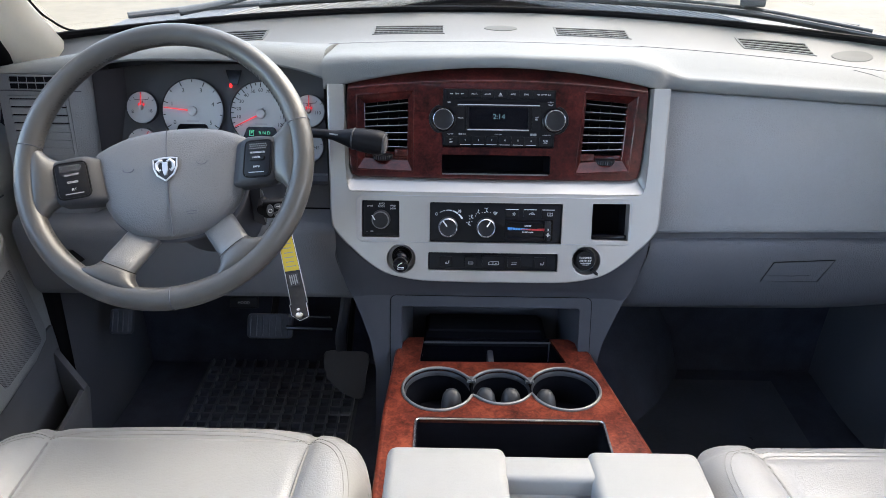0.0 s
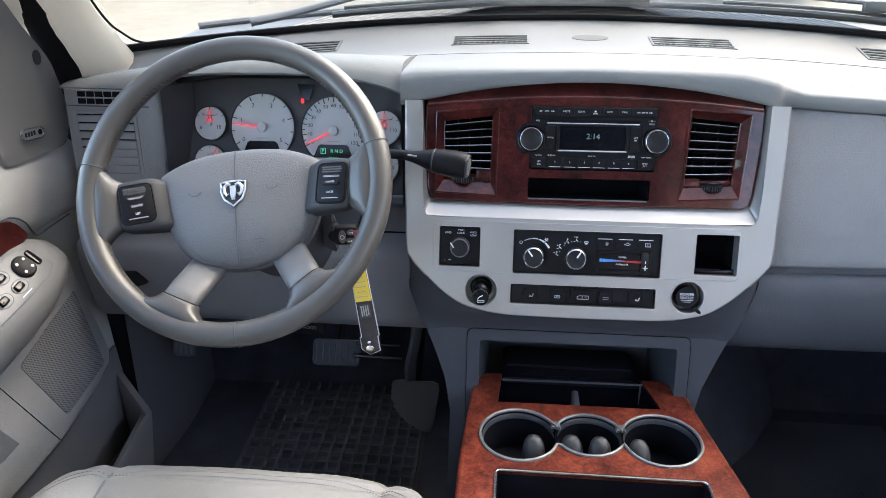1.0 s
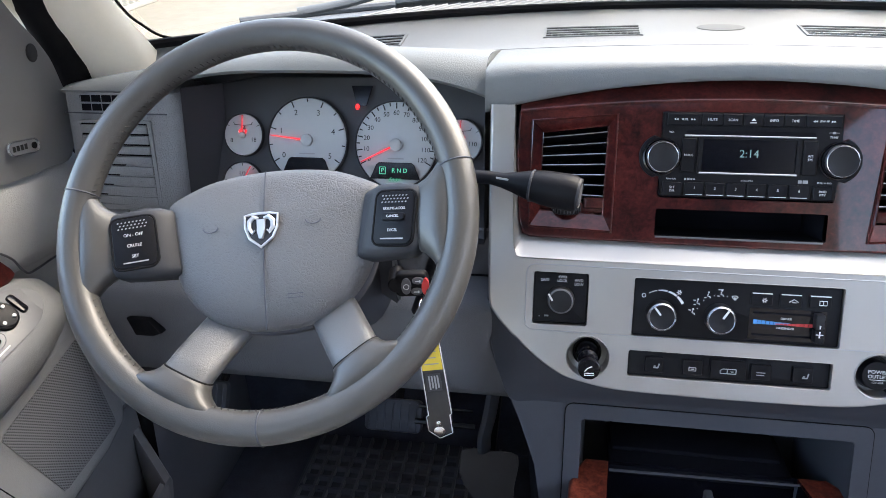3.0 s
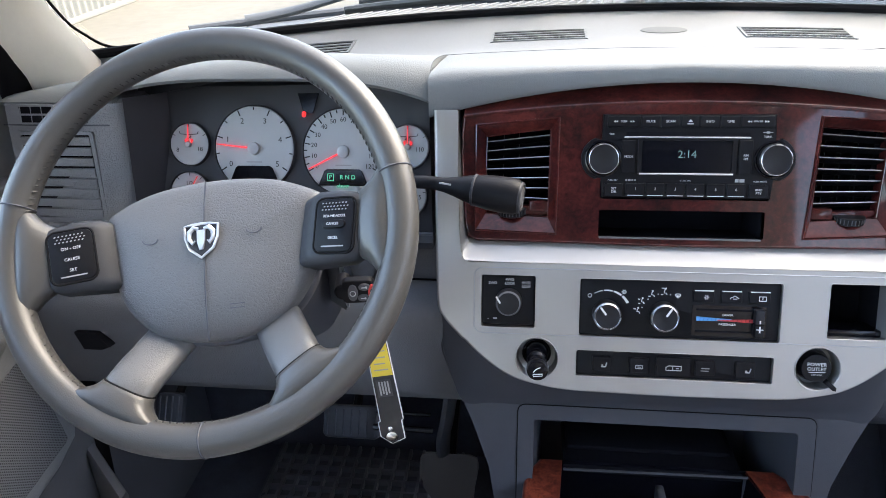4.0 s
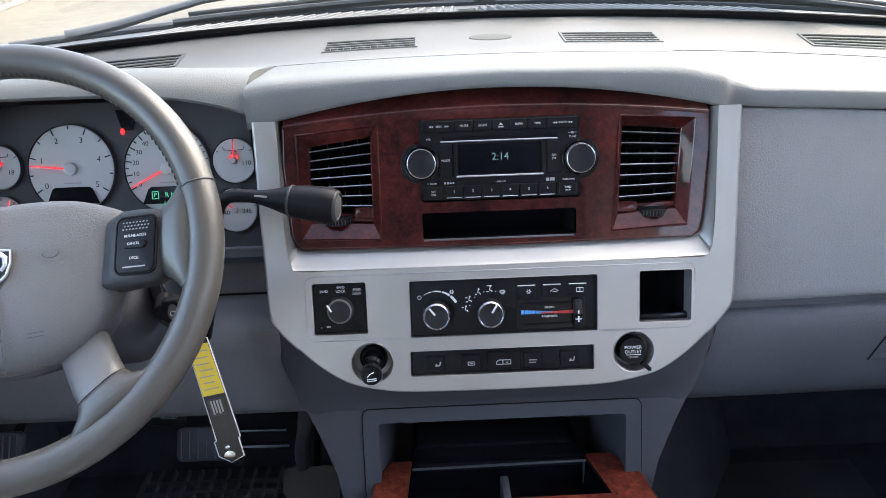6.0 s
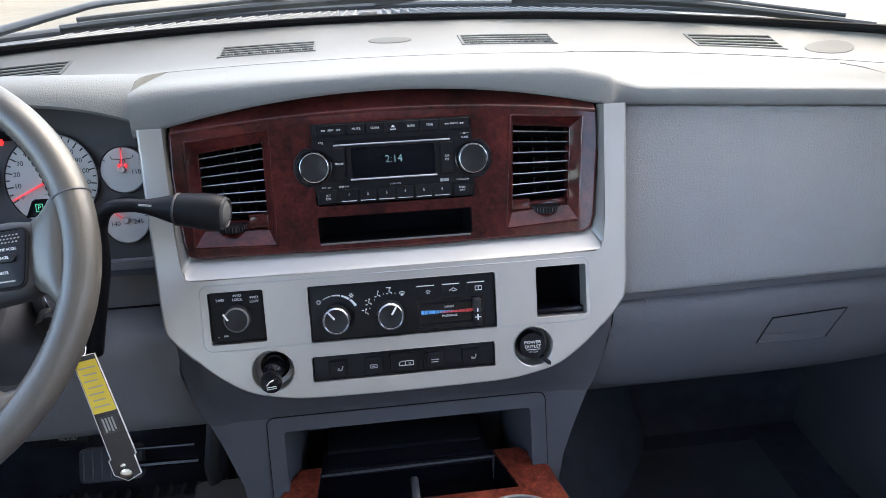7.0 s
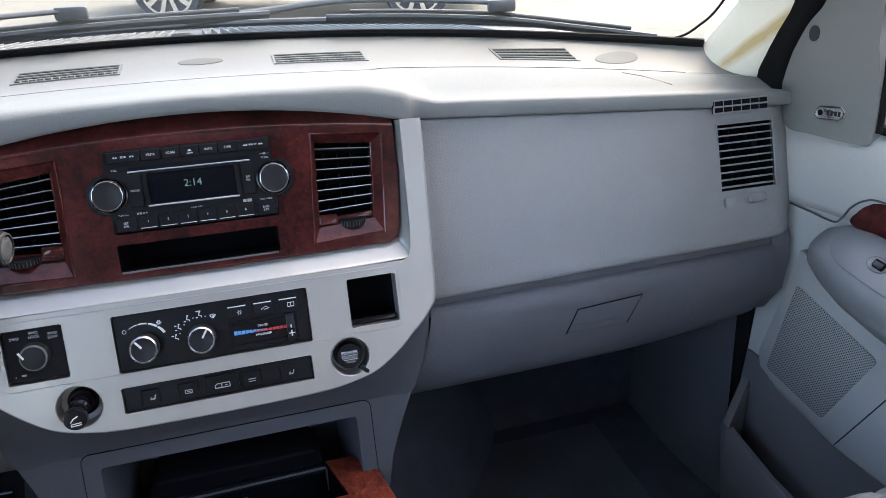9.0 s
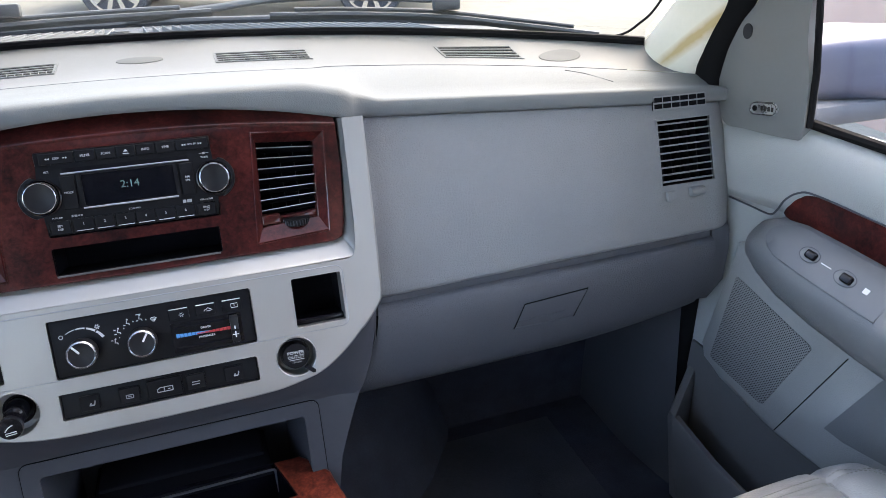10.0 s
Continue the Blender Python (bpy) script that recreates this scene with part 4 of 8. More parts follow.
HOLES = ((-0.238, -0.171, 0.574, 0.639), (-0.118, 0.117, 0.5665, 0.6375), (0.169, 0.235, 0.574, 0.639), (-0.120, 0.1125, 0.5165, 0.5495))
holes = [rr(*h, 0.003) for h in HOLES] + [disc(-0.168, 0.5365, 0.0255, 28), disc(0.1625, 0.5375, 0.0255, 28)]
bm = plate(B(), BEZ, outer, holes, -0.02, 0.008)
bez = part("center_bezel", bm, m_silver, dash, "satin silver bezel framing the centre controls", smooth=30)
roll = [(-u - 0.002, v) for u, v in smooth_half[::-1]] + [(u - 0.002, v) for u, v in smooth_half[1:]]
part("edge_roll", tube(B(), [BEZ.at(u, v + (0.002 if v < 0.56 else 0.0), 0.0040) for u, v in roll], 0.0042, 10), m_silver, bez, "rounded lower edge of the bezel", smooth=70)
# sloping ledge and side walls down to the burl panel
rings = []
ins = [(-0.2685, 0.834, -0.2705, 0.834), (-0.2665, 0.74, -0.262, 0.74), (-0.2645, 0.68, -0.2575, 0.692), (-0.262, 0.664, -0.2525, 0.683), (-0.254, 0.6555, -0.245, 0.681), (-0.1, 0.6545, -0.1, 0.679), (0.0, 0.6545, 0.0, 0.6785), (0.1, 0.6545, 0.1, 0.679), (0.250, 0.6555, 0.236, 0.681), (0.258, 0.664, 0.2455, 0.683), (0.2605, 0.68, 0.2495, 0.692), (0.2625, 0.74, 0.256, 0.74), (0.2645, 0.834, 0.2605, 0.834)]
cur_o = curve_through([(a, b, 0) for a, b, c, d in ins], 4)
cur_i = curve_through([(c, d, 0) for a, b, c, d in ins], 4)
rows = [[BEZ.at(p.x, p.y, 0.0078) for p in cur_o], [BEZ.at(p.x, p.y, 0.0045) for p in (o.lerp(i, 0.12) for o, i in zip(cur_o, cur_i))], [BEZ.at(p.x, p.y, -0.006) for p in (o.lerp(i, 0.8) for o, i in zip(cur_o, cur_i))], [BEZ.at(p.x, p.y, -0.010) for p in cur_i]]
part("ledge", loft(B(), rows, closed=False), m_silver, bez, "sloping silver ledge under the wood panel", smooth=60)
# fine grooves of the control field
groove = [(p[0], p[1]) for p in rr(-0.2465, 0.2385, 0.5665, 0.6475, 0.010)]
part("groove", tube(B(), [BEZ.at(u, v, 0.0080) for u, v in groove], 0.0006, 5, closed=True), m_dull, bez, "fine moulded groove")
for hu0, hu1, hv0, hv1 in HOLES:
    part("edge", tube(B(), [BEZ.at(u, v, 0.008) for u, v in rr(hu0, hu1, hv0, hv1, 0.003)], 0.0005, 6, closed=True), m_silver, bez, "rounded silver edge")
for cu, cv in ((-0.168, 0.5365), (0.1625, 0.5375)):
    part("edge", turned(B(), BEZ, cu, cv, ((0.0268, 0.008), (0.0262, 0.0092), (0.0252, 0.0084), (0.0245, -0.006), (0.0235, -0.018)), 32, caps=False), m_silver, bez)

WOOD = BEZ.shifted(-0.002)


def wood_top(u):
    """The crease along the upper edge of the wood."""
    return 0.8430 - 0.23 * u * u


wo = thing("wood_panel", WOOD.at(0, 0.68), "lacquered red-brown burl wood panel round radio and vents", "trim panel")
bound = [(-0.262 + 0.5185 * k / 24, wood_top(-0.262 + 0.5185 * k / 24)) for k in range(25)][::-1]
bound += [(-0.264, 0.78), (-0.2585, 0.70), (-0.254, 0.684), (-0.245, 0.6805), (0.0, 0.6775), (0.236, 0.6795), (0.2455, 0.684), (0.250, 0.70), (0.2565, 0.78)]
radio_hole = rr(-0.0975, 0.0975, 0.7315, 0.8295, 0.004)
vl = [(-0.247, 0.691), (-0.149, 0.688), (-0.148, 0.826), (-0.247, 0.817)]
vr = [(0.137, 0.688), (0.230, 0.693), (0.240, 0.821), (0.148, 0.827)]
pocket = rr(-0.098, 0.0930, 0.6865, 0.7185, 0.002)
bm = plate(B(), WOOD, bound, [radio_hole, vl, vr, pocket], -0.012, 0.0)
part("veneer", bm, m_burl, wo, smooth=30)
# rounded crease, and the band above it that leans back under the pad
us = [-0.262 + 0.5185 * k / 40 for k in range(41)]
rows = [[WOOD.at(u, wood_top(u) + dv, w) for u in us] for dv, w in ((-0.0030, 0.0000), (-0.0015, 0.0010), (0.0003, 0.0008), (0.0020, -0.0010), (0.0100, -0.0100), (0.0220, -0.0240), (0.0360, -0.0440))]
part("top_roll", loft(B(), rows, closed=False), m_burl, wo, "glossy upper edge that leans back", smooth=60)
rim = [WOOD.at(u, v, -0.0012) for u, v in bound[24:]]
part("rim", tube(B(), rim, 0.0016, 8), m_burl, wo)
# dark gap between pad and panel
bm = loft(B(), [[(-0.30 + 0.59 * k / 20, 1.545, lip_z(-0.30 + 0.59 * k / 20) - 0.0) for k in range(21)], [(-0.30 + 0.59 * k / 20, 1.548, 0.80) for k in range(21)]], closed=False)
part("gap_backing", bm, m_void, dash)

for quad, inner, nm in ((vl, [(-0.2355, 0.7265), (-0.158, 0.7235), (-0.1575, 0.8125), (-0.2345, 0.803)], "l"), (vr, [(0.147, 0.722), (0.2205, 0.7255), (0.2265, 0.8095), (0.1525, 0.8155)], "r")):
    t = thing("air_vent", WOOD.at(quad[0][0], quad[0][1]), "black slatted centre air vent in a burl wood surround", "air vent", "air vents")
    # bevelled wooden funnel round the slats
    low = [(quad[0][0] + 0.012, quad[0][1] + 0.020), (quad[1][0] - 0.010, quad[1][1] + 0.020)] if nm == "l" else [(quad[0][0] + 0.010, quad[0][1] + 0.020), (quad[1][0] - 0.010, quad[1][1] + 0.020)]
    mid = [low[0], low[1], inner[2], inner[3]]
    rows = [[WOOD.at(u, v, 0.001) for u, v in quad + quad[:1]], [WOOD.at(u * 0.9 + a * 0.1, v * 0.9 + b * 0.1, 0.0025) for (u, v), (a, b) in zip(quad + quad[:1], mid + mid[:1])], [WOOD.at(u, v, -0.010) for u, v in mid + mid[:1]], [WOOD.at(u, v, -0.03) for u, v in mid + mid[:1]]]
    su = part("surround", loft(B(), rows, closed=False), m_burl, t, "bevelled burl wood surround", smooth=25)
    for ring_, w, r in ((quad, 0.0016, 0.0015), (mid, -0.0098, 0.0010)):
        part("edge_roll", tube(B(), [WOOD.at(u, v, w) for u, v in ring_], r, 8, closed=True), m_lacquer, su, "glossy rounded wood edge")
    bm = slab(B(), WOOD, [(mid[0][0] - 0.002, mid[0][1]), (mid[1][0] + 0.002, mid[1][1]), (mid[2][0] + 0.002, mid[2][1]), (mid[3][0] - 0.002, mid[3][1])], -0.06, -0.05)
    part("duct", bm, m_void, t)
    n = 7
    for k in range(n):
        s = (k + 0.45) / n
        p, q = [(inner[a][0] + (inner[b][0] - inner[a][0]) * s, inner[a][1] + (inner[b][1] - inner[a][1]) * s) for a, b in ((0, 3), (1, 2))]
        sec = ((-0.016, -0.0010), (-0.0155, 0.0010), (-0.034, -0.0050), (-0.034, -0.0068))
        part("slat", loft(B(), [[WOOD.at(u, v + dv, w) for w, dv in sec] for u, v in (p, q)]), m_black, t)
        part("slat_edge", tube(B(), [WOOD.at(p[0], p[1], -0.0152), WOOD.at(q[0], q[1], -0.0152)], 0.00075, 6), m_dull, t, "pale slat edge")
    for k in range(3):
        u = inner[0][0] + (inner[1][0] - inner[0][0]) * (k + 1) / 4
        part("vane", loft(B(), [[WOOD.at(u + a, inner[0][1], w), WOOD.at(u + a, inner[2][1], w)] for a, w in ((0, -0.034), (0.0012, -0.034), (0.0012, -0.048), (0, -0.048))], cap=False), m_black, t)
    # tongue and thumb wheel under the slats
    cu = (mid[0][0] + mid[1][0]) / 2 + (-0.006 if nm == "l" else 0.008)
    part("tongue", slab(B(), WOOD, [(mid[0][0], mid[0][1]), (mid[1][0], mid[1][1]), (inner[1][0], inner[1][1] - 0.004), (inner[0][0], inner[0][1] - 0.004)], -0.03, -0.014, 0.002), m_burl, t)
    wh = Flat(WOOD.at(cu, mid[0][1] + 0.003, -0.0170), (1, 0, 0), (0, 1, 0))
    part("thumb_wheel", turned(B(), wh, 0, 0, ((0.0165, -0.005), (0.018, -0.004), (0.018, 0.004), (0.0165, 0.005)), 28), m_black, t, "ribbed black thumb wheel")
    bm = B()
    for k in range(14):
        a = radians(180 + 180 * (k + 0.5) / 14)
        tube(bm, [wh.at(0.0182 * math.cos(a), 0.0182 * math.sin(a), -0.003), wh.at(0.0182 * math.cos(a), 0.0182 * math.sin(a), 0.003)], 0.0006, 5)
    part("wheel_ribs", bm, m_soft, t)
    uu = (inner[1][0] - 0.012) if nm == "l" else (inner[0][0] + 0.012)
    part("louvre_tab", slab(B(), WOOD, rr(uu - 0.012, uu + 0.012, inner[0][1] - 0.012, inner[0][1] + 0.001, 0.002), -0.03, -0.008, 0.002), m_burl, t)
# storage slot under the radio
t = thing("storage_slot", WOOD.at(0, 0.685), "open black storage slot under the radio", "storage slot")
bm = B()
pk = rr(-0.098, 0.0930, 0.6865, 0.7185, 0.002)
loft(bm, [[WOOD.at(u, v, w) for u, v in pk] for w in (-0.001, -0.09)], cap=False)
bm.faces.new([bm.verts.new(WOOD.at(u, v, -0.09)) for u, v in pk])
part("well", bm, m_void, t)
part("lower_lip", tube(B(), [WOOD.at(-0.097, 0.6855, 0.0), WOOD.at(0.090, 0.6855, 0.0)], 0.0014, 8), m_rimgrey, t, "pale lower lip")

# ---- radio ----
RAD = BEZ.shifted(-0.004)
rad = thing("radio", RAD.at(0, 0.7315), "black car radio with two knobs and clock display", "radio")
shape = [(0.0965, 0.7335), (0.0965, 0.758)] + [(0.0965 + 0.0250 * math.cos(radians(a)), 0.7785 + 0.0255 * math.sin(radians(a))) for a in range(-70, 71, 14)] + [(0.0965, 0.797), (0.0975, 0.829)]
shape = shape + [(-u, v) for u, v in shape[::-1]]
part("front", slab(B(), RAD, shape, -0.02, 0.006, 0.0015), m_black, rad)
part("screen", slab(B(), RAD, rr(-0.0515, 0.0505, 0.7635, 0.7995, 0.0015), 0.004, 0.0072), m_gloss, rad, "black clock display")
part("screen_frame", plate(B(), RAD, rr(-0.056, 0.055, 0.7605, 0.8015, 0.002), [rr(-0.0515, 0.0505, 0.7635, 0.7995, 0.0015)], 0.005, 0.009), m_black, rad)
part("screen_ledge", tube(B(), [RAD.at(-0.054, 0.7615, 0.009), RAD.at(0.052, 0.7615, 0.009)], 0.0012, 6), m_dull, rad, "bright lower edge")
lettering(RAD, "2:14", 0.0, 0.7835, 0.0125, m_pale, rad, 0.0076, name="clock_digits")
part("disc_slot", slab(B(), RAD, rr(-0.070, 0.069, 0.8040, 0.8088, 0.001), 0.004, 0.0068), m_void, rad)
part("slot_lip", tube(B(), [RAD.at(-0.072, 0.8030, 0.0066), RAD.at(0.070, 0.8030, 0.0066)], 0.0011, 6), m_dull, rad, "pale lower lip of the disc slot")
for side in (-1, 1):
    cu, cv = 0.0962 * side, 0.7785
    part("knob_ring", turned(B(), RAD, cu, cv, ((0.0215, 0.004), (0.0212, 0.0075), (0.0195, 0.008), (0.0185, 0.006)), 36, caps=False), m_gloss, rad)
    k = part("knob", turned(B(), RAD, cu, cv, ((0.0180, 0.005), (0.0180, 0.017), (0.0172, 0.0195), (0.0160, 0.0200), (0.0140, 0.0192), (0.0008, 0.0186)), 40), m_knob, rad, "round dark grey knob")
    part("knob_edge", turned(B(), RAD, cu, cv, ((0.0181, 0.0155), (0.0181, 0.0175), (0.0172, 0.0198), (0.0164, 0.0202)), 40, caps=False), m_edge, k, "chrome knob edge")


def button(fl, u0, u1, v0, v1, parent, word="", size=0.004, mat=None, w0=0.004, w1=0.0082, ink=None, bar=False):
    b = part("button", slab(B(), fl, rr(u0, u1, v0, v1, 0.001, 2), w0, w1, 0.0007, 1), mat or m_black, parent)
    if word:
        for i, line in enumerate(word.split("\n")):
            n = word.count("\n") + 1
            lettering(fl, line, (u0 + u1) / 2, (v0 + v1) / 2 + (n - 1) * size * 0.5 - i * size + (0.0015 if bar else 0), size, ink or m_white, b, w1 + 0.0003)
    if bar:
        marks(fl, [(u0 + 0.002, u1 - 0.002, v0 + 0.0016, v0 + 0.0024)], m_white, b, w0=w1, w1=w1 + 0.0003)
    return b


edges_u = [-0.0925, -0.0545, -0.0315, -0.0095, 0.0125, 0.0345, 0.0575, 0.0955]
for i, word in enumerate(("", "MUTE", "SCAN", "", "INFO", "TIME", "")):
    b = button(RAD, edges_u[i] + 0.0004, edges_u[i + 1] - 0.0004, 0.8145, 0.8275, rad, word, 0.0040)
    mu = (edges_u[i] + edges_u[i + 1]) / 2
    if i in (0, 6):
        lettering(RAD, "SEEK" if i == 0 else "RW FF", mu, 0.8210, 0.0034, m_white, b, 0.0085)
        for sg in (-1, 1):
            for k in range(2):
                uu = mu + sg * (0.0072 + 0.0026 * k)
                part("arrow_mark", slab(B(), RAD, [(uu, 0.8198), (uu, 0.8222), (uu + sg * 0.0022, 0.8210)][::sg], 0.0082, 0.0086), m_white, b, smooth=0)
    if i == 3:
        part("eject_mark", slab(B(), RAD, [(mu - 0.0025, 0.8205), (mu + 0.0025, 0.8205), (mu, 0.8235)], 0.0082, 0.0086), m_white, b)
        marks(RAD, [(mu - 0.0035, mu + 0.0035, 0.8178, 0.8188)], m_white, b, w0=0.0082, w1=0.0086)
button(RAD, -0.0745, -0.0585, 0.762, 0.800, rad, "MODE", 0.0036)
button(RAD, 0.0575, 0.073, 0.762, 0.800, rad, "AM\nFM", 0.0040)
button(RAD, -0.0935, -0.0715, 0.7345, 0.7500, rad, "SET\nDIR", 0.0038)
button(RAD, 0.0715, 0.0925, 0.7345, 0.7500, rad, "RND\nPTY", 0.0038)
for i in range(6):
    u0 = -0.0685 + i * 0.0229
    button(RAD, u0, u0 + 0.0221, 0.7345, 0.7505, rad, str(i + 1), 0.0044, bar=True)
for word, u, v, sz in (("VOL", -0.0865, 0.8065, 0.0034), ("TUNE", 0.0885, 0.8040, 0.0034), ("PUSH ON", -0.0840, 0.7537, 0.0026), ("6 DISC MP3", 0.0, 0.7538, 0.0026), ("PUSH AUDIO", 0.0835, 0.7537, 0.0026)):
    lettering(RAD, word, u, v, sz, m_white, rad, 0.0064)
marks(RAD, [(-0.069, -0.067, 0.7528, 0.7552), (-0.066, -0.063, 0.7528, 0.7552), (-0.062, -0.060, 0.7532, 0.7548), (-0.059, -0.057, 0.7532, 0.7548), (0.0555, 0.0595, 0.7526, 0.7562), (0.0605, 0.066, 0.7526, 0.7562), (0.083, 0.094, 0.8087, 0.8092), (0.087, 0.090, 0.8077, 0.8102)], m_greyprint, rad, w0=0.006, w1=0.0064)

# ---- four-wheel-drive switch, climate panel, switch row, sockets ----
CTL = Flat(BEZ.at(0.0035, 0.0, 0.001), BEZ.u, BEZ.v)
fw = thing("four_wheel_drive_switch", CTL.at(-0.208, 0.576), "square black rotary four-wheel-drive switch", "rotary switch")
part("plate", slab(B(), CTL, rr(-0.2405, -0.1755, 0.577, 0.638, 0.002), -0.01, 0.003, 0.001), m_black, fw)
k = part("knob", turned(B(), CTL, -0.2075, 0.6055, ((0.0165, 0.002), (0.0160, 0.013), (0.0145, 0.0165), (0.0090, 0.0175), (0.0008, 0.0178)), 36), m_knob, fw, "round charcoal knob")
# pale ring stands in for the light caught on the knob's edge
part("knob_edge", turned(B(), CTL, -0.2075, 0.6055, ((0.01605, 0.0125), (0.01455, 0.0167), (0.0132, 0.0172)), 36, caps=False), m_rimgrey, k, "pale ring painted as the knob's lit edge")
part("pointer", slab(B(), CTL, [(-0.2232, 0.6135), (-0.2215, 0.6145), (-0.2165, 0.6065), (-0.2182, 0.6055)], 0.0168, 0.0184), m_white, k, "white pointer line")
lettering(CTL, "2WD", -0.2275, 0.628, 0.0046, m_white, fw, 0.0034)
lettering(CTL, "4WD", -0.2065, 0.6325, 0.0046, m_white, fw, 0.0034)
lettering(CTL, "LOCK", -0.2065, 0.6278, 0.0046, m_white, fw, 0.0034)
lettering(CTL, "4WD", -0.1865, 0.629, 0.0046, m_white, fw, 0.0034)
lettering(CTL, "LOW", -0.1865, 0.6243, 0.0046, m_white, fw, 0.0034)
marks(CTL, [(-0.2265, -0.2215, 0.583, 0.585), (-0.2335, -0.2320, 0.5825, 0.5835)], m_greyprint, fw, w0=0.003, w1=0.0034)

cl = thing("climate_panel", CTL.at(0, 0.567), "black climate control panel with two round knobs", "climate control")
part("plate", slab(B(), CTL, rr(-0.1205, 0.1125, 0.5675, 0.6365, 0.002), -0.01, 0.003, 0.001), m_black, cl)
for cu, turn in ((-0.0885, 38), (-0.0215, -32)):
    cv = 0.5945
    k = part("knob", turned(B(), CTL, cu, cv, ((0.0172, 0.002), (0.0168, 0.017), (0.0160, 0.0195), (0.0146, 0.0205), (0.0130, 0.0199), (0.0008, 0.0192)), 40), m_knob, cl, "round charcoal knob")
    part("knob_edge", turned(B(), CTL, cu, cv, ((0.01685, 0.0178), (0.0161, 0.0197), (0.0148, 0.0207), (0.0143, 0.0204)), 40, caps=False), m_edge, k, "satin knob edge")
    a = radians(90 + turn)
    p, q = Vector((math.cos(a), math.sin(a))), Vector((-math.sin(a), math.cos(a))) * 0.0011
    part("pointer", slab(B(), CTL, [(cu + p.x * r + s * q.x, cv + p.y * r + s * q.y) for r, s in ((0.003, -1), (0.0142, -1), (0.0142, 1), (0.003, 1))], 0.0190, 0.0207), m_white, k, "white pointer line")
bm = B()
for k in range(4):
    a0, a1 = 122 - k * 24, 101 - k * 24
    seq = [a0 + (a1 - a0) * q / 4 for q in range(5)]
    thick = lambda a: 0.0003 + 0.0013 * (122 - a) / 92
    pts = [(-0.0885 + (0.0285 - thick(a)) * math.cos(radians(a)), 0.5945 + (0.0285 - thick(a)) * math.sin(radians(a))) for a in seq]
    pts += [(-0.0885 + (0.0285 + thick(a)) * math.cos(radians(a)), 0.5945 + (0.0285 + thick(a)) * math.sin(radians(a))) for a in seq[::-1]]
    slab(bm, CTL, pts, 0.003, 0.0034)
part("fan_scale", bm, m_white, cl, "white fan-speed arc", smooth=0)
part("off_mark", tube(B(), [CTL.at(u, v, 0.0032) for u, v in disc(-0.1090, 0.6160, 0.0022, 14)], 0.0004, 5, closed=True), m_white, cl)


def star(fl, cu, cv, r, parent, n=6):
    bm = B()
    for k in range(n):
        a = math.pi * 2 * k / n
        tube(bm, [fl.at(cu + 0.3 * r * math.cos(a), cv + 0.3 * r * math.sin(a), 0.0034), fl.at(cu + r * math.cos(a), cv + r * math.sin(a), 0.0034)], 0.0007, 4)
    return part("symbol", bm, m_white, parent)


star(CTL, -0.0685, 0.6215, 0.0030, cl)
# airflow symbols round the mode knob: a seated figure of plain strokes with arrows
def strokes_part(fl, u, v, lines, thick, w, parent, dots=()):
    bm = B()
    for line in lines:
        tube(bm, [fl.at(u + a, v + b, w) for a, b in line], thick, 5)
    for a, b, r in dots:
        slab(bm, fl, disc(u + a, v + b, r, 10), w - 0.0003, w + 0.0003)
    return part("symbol", bm, m_white, parent)


SEATED = [((0.0008, 0.0020), (0.0002, -0.0012), (0.0028, -0.0014)), ((0.0028, -0.0014), (0.0034, -0.0034))]
TO_FACE = [((-0.0040, 0.0022), (-0.0014, 0.0020))]
TO_FEET = [((-0.0036, -0.0030), (-0.0010, -0.0030))]
for du, dv, extra in ((-0.0310, 0.0048, TO_FACE), (-0.0262, 0.0168, TO_FACE + TO_FEET), (-0.0147, 0.0258, TO_FEET), (0.0000, 0.0285, TO_FEET + [((-0.0030, 0.0045), (0.0030, 0.0045))])):
    strokes_part(CTL, -0.0215 + du, 0.5945 + dv, SEATED + extra, 0.0006, 0.0034, cl, ((0.0014, 0.0034, 0.0011),))
strokes_part(CTL, -0.0215 + 0.0164, 0.5945 + 0.0241, [((-0.0034, 0.0014), (-0.0016, 0.0024), (0.0016, 0.0024), (0.0034, 0.0014), (0.0018, -0.0010), (-0.0018, -0.0010), (-0.0034, 0.0014)), ((-0.0008, -0.0026), (-0.0004, 0.0010)), ((0.0008, -0.0026), (0.0010, 0.0010))], 0.0005, 0.0034, cl)
marks(CTL, [(-0.0215 + 0.0265 * math.cos(radians(a)) - 0.0006, -0.0215 + 0.0265 * math.cos(radians(a)) + 0.0006, 0.5945 + 0.0265 * math.sin(radians(a)) - 0.0006, 0.5945 + 0.0265 * math.sin(radians(a)) + 0.0006) for a in (160, 134, 105, 73)], m_white, cl, w0=0.003, w1=0.0034)
